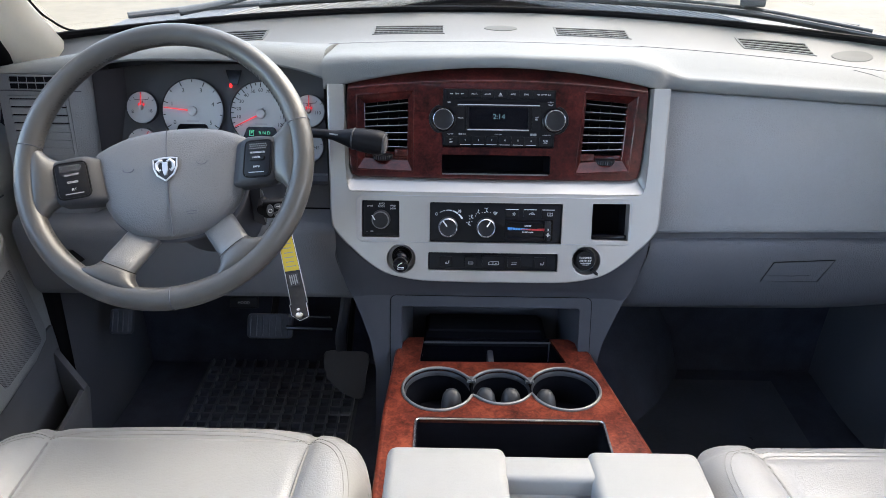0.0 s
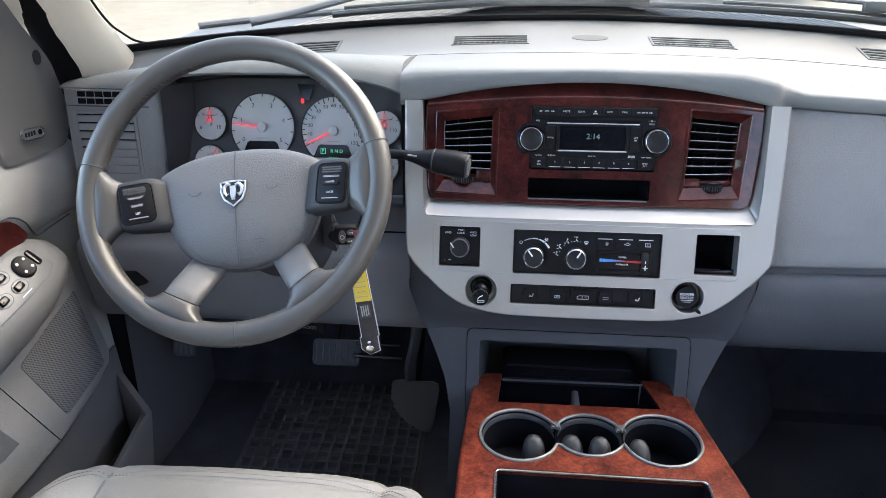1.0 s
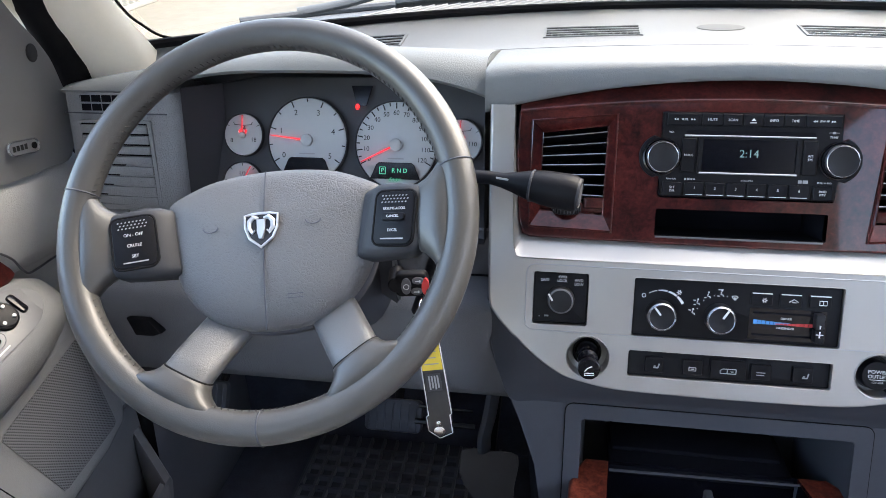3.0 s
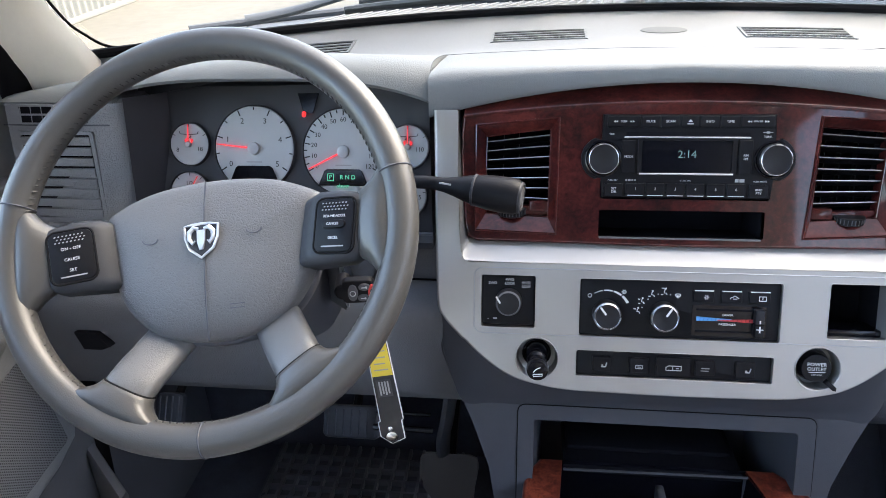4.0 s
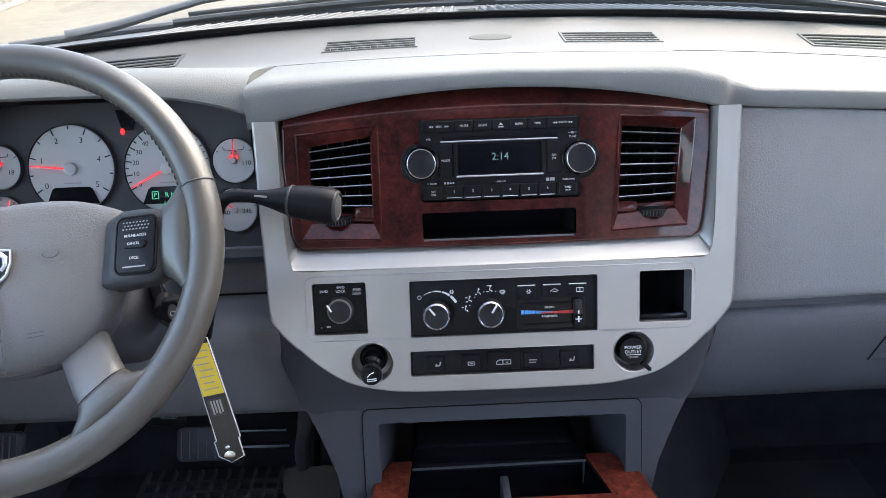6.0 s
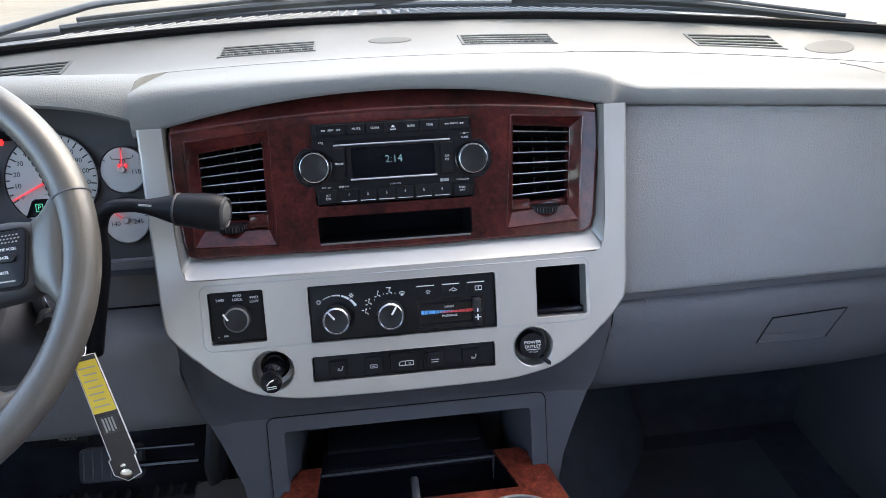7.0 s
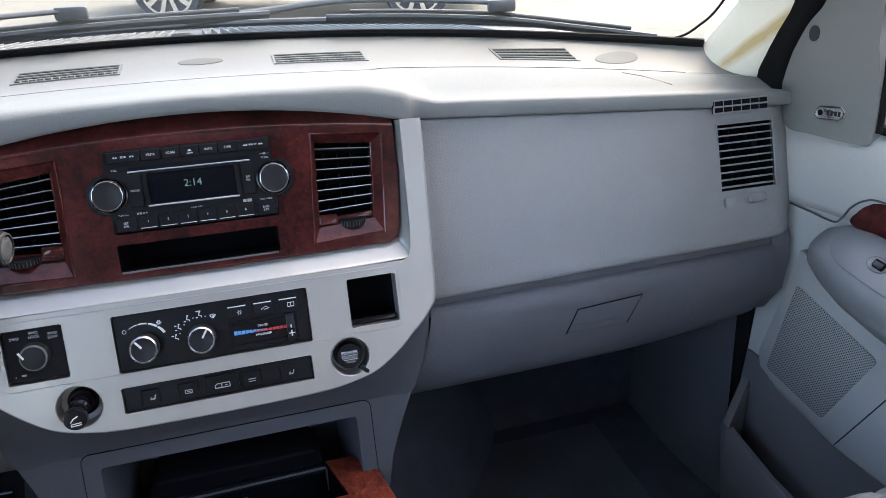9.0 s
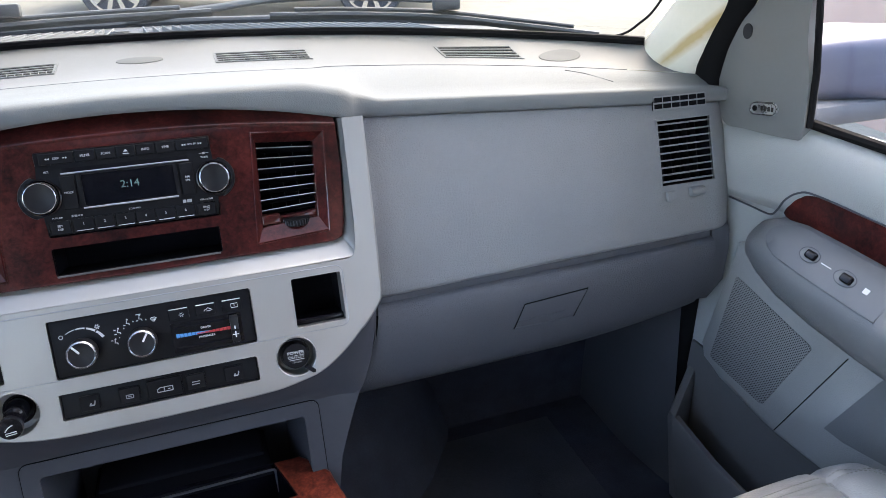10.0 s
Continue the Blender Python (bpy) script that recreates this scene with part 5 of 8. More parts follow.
for u0 in (0.0125, 0.0445, 0.0765):
    b = button(CTL, u0, u0 + 0.024, 0.6125, 0.6265, cl, w0=0.002, w1=0.0055)
    part("button_edge", tube(B(), [CTL.at(u0 + 0.001, 0.6262, 0.0055), CTL.at(u0 + 0.023, 0.6262, 0.0055)], 0.0007, 5), m_white, b, "pale upper edge")
    um = u0 + 0.015
    bm = B()
    if u0 < 0.02:
        for k in range(6):
            a = math.pi * k / 3
            tube(bm, [CTL.at(um + 0.001 * math.cos(a), 0.6185 + 0.001 * math.sin(a), 0.0057), CTL.at(um + 0.0030 * math.cos(a), 0.6185 + 0.0030 * math.sin(a), 0.0057)], 0.0005, 4)
    elif u0 < 0.06:
        tube(bm, [CTL.at(um + x, 0.6175 + y, 0.0057) for x, y in ((-0.005, 0), (-0.004, 0.0015), (-0.002, 0.002), (0.0, 0.0038), (0.003, 0.002), (0.005, 0.0005))], 0.0005, 4)
        tube(bm, [CTL.at(um - 0.002, 0.6175, 0.0057), CTL.at(um + 0.003, 0.6175, 0.0057)], 0.0005, 4)
    else:
        tube(bm, [CTL.at(um + x, 0.6185 + y, 0.0057) for x, y in ((-0.004, -0.0025), (-0.004, 0.0025), (0.004, 0.0025), (0.004, -0.0025), (-0.004, -0.0025))], 0.0005, 4)
        tube(bm, [CTL.at(um, 0.6172, 0.0057), CTL.at(um, 0.6205, 0.0057)], 0.0005, 4)
    part("symbol", bm, m_white, b)
part("slider_field", slab(B(), CTL, rr(0.0125, 0.0975, 0.5715, 0.6085, 0.001), 0.002, 0.0036), m_gloss, cl)
part("slot", slab(B(), CTL, rr(0.0165, 0.0960, 0.6022, 0.6045, 0.001), 0.003, 0.0040), m_void, cl)
part("slot", slab(B(), CTL, rr(0.0165, 0.0960, 0.5762, 0.5785, 0.001), 0.003, 0.0040), m_void, cl)
marks(CTL, [(0.0175 + 0.0046 * k, 0.0175 + 0.0046 * k + 0.0040, 0.5898 + 0.00005 * k, 0.5948 - 0.00028 * k) for k in range(9)], m_blue, cl, w0=0.0036, w1=0.0040)
marks(CTL, [(0.0420 + 0.0046 * k, 0.0420 + 0.0046 * k + 0.0040, 0.5905 - 0.00018 * k, 0.5918 + 0.00018 * k) for k in range(9)], m_redp, cl, w0=0.0041, w1=0.0044)
lettering(CTL, "DRIVER", 0.0535, 0.5975, 0.0038, m_white, cl, 0.0040)
lettering(CTL, "PASSENGER", 0.0535, 0.5862, 0.0038, m_white, cl, 0.0040)
s = part("slider", slab(B(), CTL, rr(0.0830, 0.0930, 0.5895, 0.6065, 0.001), 0.0036, 0.014, 0.001), m_knob, cl, "square grey slider")
marks(CTL, [(0.0872, 0.0888, 0.5905, 0.5945)], m_white, s, w0=0.014, w1=0.0144)
s = part("slider", slab(B(), CTL, rr(0.0830, 0.0930, 0.5735, 0.5885, 0.001), 0.0036, 0.014, 0.001), m_black, cl)
marks(CTL, [(0.0840, 0.0920, 0.5832, 0.5842), (0.0872, 0.0888, 0.5800, 0.5875)], m_white, s, w0=0.014, w1=0.0144)

sw = thing("switch_row", CTL.at(0, 0.517), "row of black rocker switches in the bezel", "switch panel")
part("plate", slab(B(), CTL, rr(-0.1225, 0.108, 0.5175, 0.5488, 0.0015), -0.01, 0.002, 0.001), m_black, sw)
for u0, u1, kind_ in ((-0.103, -0.081, "seat"), (-0.0585, -0.0355, "box"), (-0.0265, 0.0145, "truck"), (0.0195, 0.0425, "text"), (0.0665, 0.089, "seat")):
    b = button(CTL, u0, u1, 0.523 if kind_ != "truck" else 0.521, 0.5415 if kind_ != "truck" else 0.544, sw, w0=0.001, w1=0.0055)
    um, vm = (u0 + u1) / 2 + (0.003 if kind_ == "seat" else 0), 0.5305
    bm = B()
    if kind_ == "seat":
        strokes, th = (((0.0032, 0.0038), (0.0018, -0.0012)), ((0.0018, -0.0014), (-0.0036, -0.0012)), ((-0.0030, 0.0006), (-0.0010, 0.0006))), 0.0009
    elif kind_ == "box":
        strokes, th = (((-0.004, -0.002), (-0.004, 0.002)), ((-0.004, 0.002), (0.004, 0.002)), ((0.004, 0.002), (0.004, -0.002)), ((0.004, -0.002), (-0.004, -0.002)), ((-0.002, 0), (0.002, 0))), 0.0006
    elif kind_ == "truck":
        strokes, th = (((-0.009, -0.0025), (-0.009, 0.001)), ((-0.009, 0.001), (-0.006, 0.003)), ((-0.006, 0.003), (0.009, 0.003)), ((0.009, 0.003), (0.009, -0.0025)), ((0.009, -0.0025), (-0.009, -0.0025)), ((-0.001, 0.003), (-0.001, -0.0025)), ((0.003, 0.0), (0.006, 0.0))), 0.0006
    else:
        strokes, th = (((-0.005, 0.0015), (0.005, 0.0015)), ((-0.005, -0.0015), (0.004, -0.0015))), 0.0006
    for p, q in strokes:
        tube(bm, [CTL.at(um + p[0], vm + p[1], 0.0057), CTL.at(um + q[0], vm + q[1], 0.0057)], th, 5)
    part("symbol", bm, m_greyprint, b)

SO = Flat(BEZ.at(0.0045, 0.0, -0.012), BEZ.u, BEZ.v)
li = thing("cigarette_lighter", SO.at(-0.1725, 0.5365), "black cigarette lighter pulled out of its silver socket", "lighter")
part("bowl", turned(B(), SO, -0.1725, 0.5365, ((0.0265, 0.0012), (0.0225, -0.002), (0.0180, -0.0035)), 36, caps=False), m_silver, li, "silver bowl round the socket")
part("socket", turned(B(), SO, -0.1725, 0.5365, ((0.0190, -0.007), (0.0175, -0.001), (0.0165, 0.000), (0.0155, -0.004), (0.0155, -0.02), (0.0005, -0.02)), 32, caps=False), m_black, li)
LT = Flat(SO.at(-0.1725, 0.538, 0.004), (1, 0.02, 0), (0, 0.06, 1))
part("stem", turned(B(), LT, 0, 0, ((0.0135, -0.012), (0.0135, 0.006), (0.0125, 0.008), (0.0105, 0.010), (0.0105, 0.014), (0.012, 0.016), (0.012, 0.021), (0.0095, 0.024), (0.0095, 0.036), (0.0115, 0.039)), 28), m_gloss, li, "glossy ringed stem")
k = part("knob", turned(B(), LT, 0, -0.0, ((0.0105, 0.036), (0.0128, 0.040), (0.0135, 0.046), (0.0126, 0.0495), (0.0005, 0.0505)), 32), m_gloss, li, "glossy black knob")
bm = tube(B(), [LT.at(x * 0.85, y * 0.85, 0.0510) for x, y in ((-0.006, -0.002), (-0.002, 0.003), (0.004, 0.006))], 0.0007, 5)
tube(bm, [LT.at(x * 0.85, y * 0.85, 0.0510) for x, y in ((-0.006, -0.005), (0.007, -0.004), (0.007, -0.007), (-0.006, -0.008), (-0.006, -0.005))], 0.0006, 5)
part("symbol", bm, m_white, k)
po = thing("power_outlet", SO.at(0.158, 0.5375), "round power outlet with a black lettered cap", "power outlet")
part("bowl", turned(B(), SO, 0.158, 0.5375, ((0.0275, 0.0012), (0.0240, -0.002), (0.0200, -0.0032)), 36, caps=False), m_silver, po, "silver bowl round the socket")
part("socket", turned(B(), SO, 0.158, 0.5375, ((0.0202, -0.0035), (0.0200, -0.002), (0.0195, 0.002), (0.0185, 0.002), (0.0185, -0.006), (0.0005, -0.006)), 32, caps=False), m_soft, po)
PC = Flat(SO.at(0.1575, 0.5375, 0.012), (1, 0, 0), (0, 0.25, 0.97))
c = part("cap", turned(B(), PC, 0, 0, ((0.0175, -0.012), (0.0175, 0.004), (0.0166, 0.006), (0.0005, 0.0066)), 36), m_black, po, "black rubber cap")
part("pull_tab", slab(B(), PC, [(0.009, -0.0175), (0.0135, -0.0135), (0.0232, -0.0225), (0.0225, -0.0268), (0.0185, -0.0260)], 0.0015, 0.0085, 0.0012), m_black, c)
lettering(PC, "POWER", 0.0, 0.0046, 0.0058, m_white, c, 0.0068, wide=1.1)
lettering(PC, "OUTLET", 0.0, -0.0010, 0.0058, m_white, c, 0.0068)
marks(PC, [(-0.009, 0.010, -0.0050, -0.0045)], m_white, c, w0=0.0060, w1=0.0069)
lettering(PC, "12V-20A", 0.0, -0.0078, 0.0036, m_greyprint, c, 0.0068)
t = thing("storage_cubby", SO.at(0.198, 0.570), "small open black cubby in the silver bezel", "cubby")
bm = B()
pk = rr(0.169, 0.235, 0.574, 0.639, 0.003)
loft(bm, [[BEZ.at(u, v, w) for u, v in pk] for w in (-0.019, -0.07)], cap=False)
bm.faces.new([bm.verts.new(BEZ.at(u, v, -0.07)) for u, v in pk])
part("well", bm, m_void, t)
part("shelf_lip", slab(B(), BEZ, rr(0.1695, 0.2345, 0.5745, 0.5825, 0.0015), -0.05, -0.004, 0.0015), m_gloss, t)

# ---- lower centre stack with the open bin ----
st = thing("center_stack", (0, 1.5, 0.05), "dark slate plastic lower centre stack with an open bin", "centre stack")
LOW = BEZ.shifted(-0.004)
BIN = Flat((0, 1.3875, 0), (1, 0, 0), (0, 0.2, 1))  # the plane of the bin, set back under the bezel
# the brow rolls back from the bezel's edge to the plane of the bin and to the flanks
pairs = [(0.0, 0.497, 0.0, 0.449), (0.06, 0.4975, 0.063, 0.449), (0.126, 0.4990, 0.134, 0.449), (0.165, 0.5045, 0.182, 0.449), (0.198, 0.5140, 0.222, 0.449), (0.232, 0.5365, None, 0.449), (0.262, 0.5655, None, 0.492), (0.279, 0.5850, None, 0.532), (0.2865, 0.602, None, 0.575), (0.2885, 0.66, None, 0.640)]


def brow_edges(side):
    inner_ = [Vector((side * u * 0.985 - 0.002, v + 0.003, 0)) for u, v, a, b in pairs]
    outer_ = [Vector((side * a - 0.004 if a is not None else stack_edge(b, side), b, 0)) for u, v, a, b in pairs]
    return curve_through(inner_, 5), curve_through(outer_, 5)


bm = B()
for side in (-1, 1):
    inner_, outer_ = brow_edges(side)
    rows = []
    for k in range(13):
        q = k / 12
        ease = 0.55 * q + 0.45 * q * q * (3 - 2 * q)
        rows.append([LOW.at(*p.lerp(o, q).xy).lerp(BIN.at(*p.lerp(o, q).xy), ease) for p, o in zip(inner_, outer_)])
    loft(bm, rows, closed=False, cap=False)
    edge = [0.640 - 0.191 * k / 20 for k in range(21)]
    loft(bm, [[BIN.at(stack_edge(v, side) + side * d, v, w) for v in edge] for d, w in ((0.0, 0.0), (0.0025, -0.003), (0.003, -0.008), (0.003, -0.16))], closed=False, cap=False)
low_v = [0.449, 0.420, 0.390, 0.360, 0.330, 0.300, 0.180, 0.060]
bin_hole = rr(-0.171, 0.1675, 0.290, 0.432, 0.006)
plate(bm, BIN, [(stack_edge(v, 1), v) for v in low_v] + [(stack_edge(v, -1), v) for v in low_v[::-1]], [bin_hole], -0.16, 0.0)
part("body", bm, m_stack, st, smooth=40)
out = rr(-0.190, 0.1866, 0.280, 0.4495, 0.010)
part("bin_frame", plate(B(), BIN, out, [rr(-0.169, 0.1656, 0.285, 0.430, 0.005)], -0.006, 0.0028), m_stack, st, "moulded frame of the bin", smooth=30)
part("frame_gap", tube(B(), [BIN.at(u, v, 0.0010) for u, v in out], 0.0013, 6, closed=True), m_void, st)
bm = B()
pk = rr(-0.1690, 0.1656, 0.2850, 0.4300, 0.005)
loft(bm, [[BIN.at(u * k, v - (0.02 * (v > 0.4) if k < 1 else 0), w) for u, v in pk] for w, k in ((-0.004, 1.0), (-0.07, 0.97), (-0.17, 0.92))], cap=False)
bm.faces.new([bm.verts.new(BIN.at(u * 0.92, v - 0.02 * (v > 0.4), -0.17)) for u, v in pk])
part("bin_well", bm, m_kick, st, "dark slate inside of the bin")
for x0_, x1_, y0_, z1_ in ((-0.127, 0.114, 1.490, 0.346), (-0.121, 0.106, 1.530, 0.351)):
    part("tray_step", block(B(), x0_, x1_, y0_, 1.60, 0.335, z1_, 0.003, 3), m_void, st, "stepped black tray in the bin")
part("gasket", tube(B(), [BEZ.at(u * 1.004, v - 0.0015, -0.002) for u, v in ([(-a - 0.002, b) for a, b in smooth_half[::-1][12:]] + [(a - 0.002, b) for a, b in smooth_half[1:-12]])], 0.0030, 6), m_seal, st, "dark gap under the bezel")

# ---- floor console with cup holders ----
con = thing("floor_console", (0, 1.3, 0.05), "floor console with burl wood top and three cup holders", "console")


class Deck:
    """The sloping top of the floor console: u is x, v is y."""

    def at(self, u, v, w=0.0):
        return Vector((u, v, 0.330 + 0.085 * (v - 1.24) + w))


TOP = Deck()


def side_right(y):
    return 0.186 + 0.045 * min(1.3, max(0.0, (1.43 - y) / 0.23)) - 0.036 * max(0.0, (y - 1.435) / 0.059) ** 2


def side_left(y):
    return -0.176 - 0.008 * min(1.0, max(0.0, (1.42 - y) / 0.14)) + 0.022 * max(0.0, (y - 1.435) / 0.059) ** 2


ys = [1.494 - 0.544 * k / 24 for k in range(25)]
# the top ends in two arms beside the slot
outline = [(side_right(y), y) for y in ys] + [(side_left(y), y) for y in ys[::-1]] + [(-0.128, 1.494), (-0.134, 1.4145), (0.138, 1.4165), (0.117, 1.494)]
cups = ((-0.0980, 1.3343, 0.0620), (0.0125, 1.3420, 0.0545), (0.1245, 1.3393, 0.0615))
CUP_DEEP = (0.0594, 0.0482, 0.0589)


def cup_edge(x, s):
    best = None
    for (cx, cy, r), deep in zip(cups, CUP_DEEP):
        if abs(x - cx) < r:
            v = cy + s * deep * math.sqrt(1 - ((x - cx) / r) ** 2)
            best = v if best is None else (max(best, v) if s > 0 else min(best, v))
    return best


xs = [-0.1599 + 0.3458 * (0.5 - 0.5 * math.cos(math.pi * k / 72)) for k in range(73)]
tri = [(x, cup_edge(x, 1)) for x in xs] + [(x, cup_edge(x, -1)) for x in xs[::-1][1:-1]]
tray = rr(-0.1335, 0.175, 0.985, 1.253, 0.008)
back_slot = [(-0.134, 1.4145), (0.138, 1.4165), (0.117, 1.494), (-0.128, 1.494)]
bm = plate(B(), TOP, outline, [tri, tray], -0.006, 0.0)
part("top", bm, m_burl_console, con, "red-brown burl wood top", smooth=40)
for sgn in (1, -1):
    edge = [TOP.at(side_right(y) if sgn > 0 else side_left(y), y, -0.006) for y in ys]
    part("edge_roll", tube(B(), edge, 0.0065, 10), m_burl_console, con)
part("cup_rim", tube(B(), [TOP.at(u, v, 0.001) for u, v in tri], 0.0028, 8, closed=True), m_rimgrey, con, "grey metal rim round the cup holders")
part("tray_rim", tube(B(), [TOP.at(u, v, 0.0015) for u, v in tray], 0.0024, 8, closed=True), m_chrome, con, "chrome rim of the tray")
bm = loft(B(), [[TOP.at(u, v, w) for u, v in tri] for w in (0.0, -0.07)], cap=False)
bm.faces.new([bm.verts.new(TOP.at(u, v, -0.07)) for u, v in tri])
part("cup_well", bm, m_void, con, "black cup wells")
for (cx, cy, r), deep in zip(cups, CUP_DEEP):
    rings = [[TOP.at(cx + (r - d) * math.cos(a), cy + (deep - d) * math.sin(a), w) for a in [2 * math.pi * k / 40 for k in range(40)]] for d, w in ((0.0030, -0.003), (0.0050, -0.006), (0.0058, -0.011))]
    bm = loft(B(), rings, cap=False)
    near = [f for f in bm.faces if any(abs(f.calc_center_median().x - ox) < orad and o != (cx, cy, r) for o in cups for ox, orad in ((o[0], o[2]),))]
    bmesh.ops.delete(bm, geom=near, context="FACES")
    part("cup_ring", bm, m_finger, con)
for fx, fy in ((-0.074, 1.309), (-0.014, 1.314), (0.031, 1.314), (0.092, 1.312)):
    rings = [[Vector((fx + 0.019 * s * math.cos(a), fy + 0.014 * s * math.sin(a) + lean, z)) for a in [2 * math.pi * k / 14 for k in range(14)]] for s, z, lean in ((1.0, 0.258, 0.010), (1.0, 0.288, 0.016), (0.96, 0.311, 0.024), (0.82, 0.323, 0.029), (0.55, 0.330, 0.032), (0.1, 0.333, 0.033))]
    part("cup_finger", loft(B(), rings), m_finger, con, "soft grey rubber cup finger", smooth=70)
for cx in (-0.0390, 0.0648):
    part("bridge", loft(B(), [[TOP.at(cx + a, y, w) for a, w in ((-0.008, -0.003), (-0.006, 0.0012), (0.006, 0.0012), (0.008, -0.003))] for y in (1.356, 1.363, 1.370)]), m_rimgrey, con, "grey bridge between the cups")
bm = loft(B(), [[TOP.at(u, v, w) for u, v in tray] for w in (0.0, -0.11)], cap=False)
bm.faces.new([bm.verts.new(TOP.at(u, v, -0.11)) for u, v in tray])
part("tray_well", bm, m_void, con)
bm = loft(B(), [[TOP.at(u, v, w) for u, v in back_slot] for w in (0.0, -0.05)], cap=False)
bm.faces.new([bm.verts.new(TOP.at(u, v, -0.05)) for u, v in back_slot])
part("slot_well", bm, m_gloss, con, "black slot behind the cups")
part("slot_divider", block(B(), -0.006, 0.005, 1.418, 1.466, 0.300, 0.343, 0.003), m_soft, con)
part("slot_bar", tube(B(), [TOP.at(-0.127, 1.476, 0.0005), TOP.at(0.116, 1.480, 0.0005)], 0.0018, 8), m_soft, con, "worn back edge of the slot")
bm = B()
rings = []
for z, k in ((0.0, 1.0), (0.18, 1.0), (0.29, 1.0), (0.321, 0.99)):
    rings.append([Vector((side_right(y) * k - 0.004, y, z + (0.085 * (y - 1.24) if z > 0.2 else 0))) for y in (1.53, 1.4, 1.25, 1.1, 0.98)] + [Vector((side_left(y) * k + 0.004, y, z + (0.085 * (y - 1.24) if z > 0.2 else 0))) for y in (0.98, 1.1, 1.25, 1.4, 1.53)])
part("body", loft(bm, rings, cap=False), m_low, con, "dark slate plastic sides")

# folded centre seat section with its moulded lid
arm = thing("jump_seat", (0.05, 0.9, 0.1), "light grey moulded plastic back of the folded middle seat", "car seat")


def soft_block(x0, x1, y0, y1, z0, z1, r=0.02, tilt=0.0, n=6):
    """A box with generously rounded edges."""
    bm = block(B(), x0, x1, y0, y1, z0, z1, r, n)
    for v in bm.verts:
        v.co.z += tilt * (v.co.y - y1)
    return bm


part("pad", soft_block(-0.166, 0.000, 0.55, 1.096, 0.25, 0.402, 0.014, 0.06), m_bin, arm)
part("pad", soft_block(0.112, 0.268, 0.55, 1.094, 0.25, 0.400, 0.014, 0.06), m_bin, arm)
part("bridge", soft_block(-0.012, 0.124, 1.037, 1.086, 0.27, 0.393, 0.008, 0.0), m_bin, arm)
part("recess", soft_block(-0.012, 0.124, 0.55, 1.045, 0.25, 0.366, 0.006, 0.02), surf("grained grey recess", (0.20, 0.20, 0.195), 0.7, bstr=0.6, bscale=420, var=0.12), arm, "darker grained recess between the pads")


# ---- seats ----
def ring_point(cx, cy, hw, hl, s, a, p):
    c, d = math.cos(a), math.sin(a)
    r = (abs(c) ** p + abs(d) ** p) ** (-1 / p)
    return cx + hw * s * r * c, cy + hl * s * r * d


def seat(name, cx, cy, hw, hl, z0, label, p=4.5):
    t = thing(name, (cx, cy, z0 - 0.30), label, "car seat", "front seats")

    def top(x, y):
        u, v = (x - cx) / hw, (y - cy) / hl
        s = (abs(u) ** p + abs(v) ** p) ** (1 / p)
        z = z0 - 0.02 * max(0.0, (s - 0.86) / 0.14) ** 2.5
        roll = max(0.0, (abs(u) - 0.60) / 0.40)
        z += 0.020 * math.sin(math.pi * min(1.0, roll)) * (1 - max(0, v) ** 6)
        for lu in (-0.62, 0.62):
            z -= 0.008 * math.exp(-((u - lu - 0.05 * math.copysign(1, lu) * max(0, v) ** 3) / 0.03) ** 2)
        z -= 0.005 * math.exp(-((v - 0.87) / 0.02) ** 2)
        crease = 0.0035 * noise.noise(Vector((x * 9, y * 9, z0 * 3))) + 0.0016 * noise.noise(Vector((x * 34, y * 15, z0 * 5))) * max(0.0, min(1.0, (abs(u) - 0.35) * 3))
        return z + crease + FLAT_RISE * 0.35 * (y - cy - hl)

    bm = B()
    rings = []
    for s in [0.02, 0.10, 0.18, 0.25] + [0.30 + 0.014 * k for k in range(50)] + [1.0]:
        rings.append([Vector((x, y, top(x, y))) for x, y in [ring_point(cx, cy, hw, hl, s, 2 * math.pi * k / 240, p) for k in range(240)]])
    for s, dz in ((1.006, 0.016), (1.006, 0.05), (0.99, 0.10), (0.97, 0.16)):
        rings.append([Vector((x, y, top(cx + (x - cx) * 0.99, cy + (y - cy) * 0.99) - dz)) for x, y in [ring_point(cx, cy, hw, hl, s, 2 * math.pi * k / 240, p) for k in range(240)]])
    cu = part("cushion", loft(bm, rings), m_seat, t, "light grey creased leather cushion", smooth=80)
    for off in (0.0, 0.007):
        ln = [Vector((x, y, top(x, y) + 0.0008)) for x, y in [ring_point(cx, cy, hw, hl, 0.905 - off / hl, math.pi * (0.10 + 0.80 * k / 170), p) for k in range(171)]]
        bm = B()
        for i in range(170):
            tube(bm, [ln[i].lerp(ln[i + 1], 0.1), ln[i].lerp(ln[i + 1], 0.75)], 0.0005, 4)
        part("stitching", bm, m_thread, cu, "line of grey stitching")
    for lu in (-0.62, 0.62):
        sg = math.copysign(1, lu)
        ln = []
        for k in range(25):
            v = -0.95 + 1.83 * k / 24
            x, y = cx + hw * (lu + 0.05 * sg * max(0, v) ** 3), cy + hl * v
            ln.append(Vector((x, y, top(x, y) + 0.0005)))
        part("piping", tube(B(), ln, 0.0022, 6), m_seat_dk, cu, "leather seam of the side bolster")
    part("base", block(B(), cx - hw * 0.86, cx + hw * 0.86, cy - hl * 0.9, cy + hl * 0.82, 0.0, z0 - 0.13, 0.01), m_low, t, "dark plastic seat base")
    return t


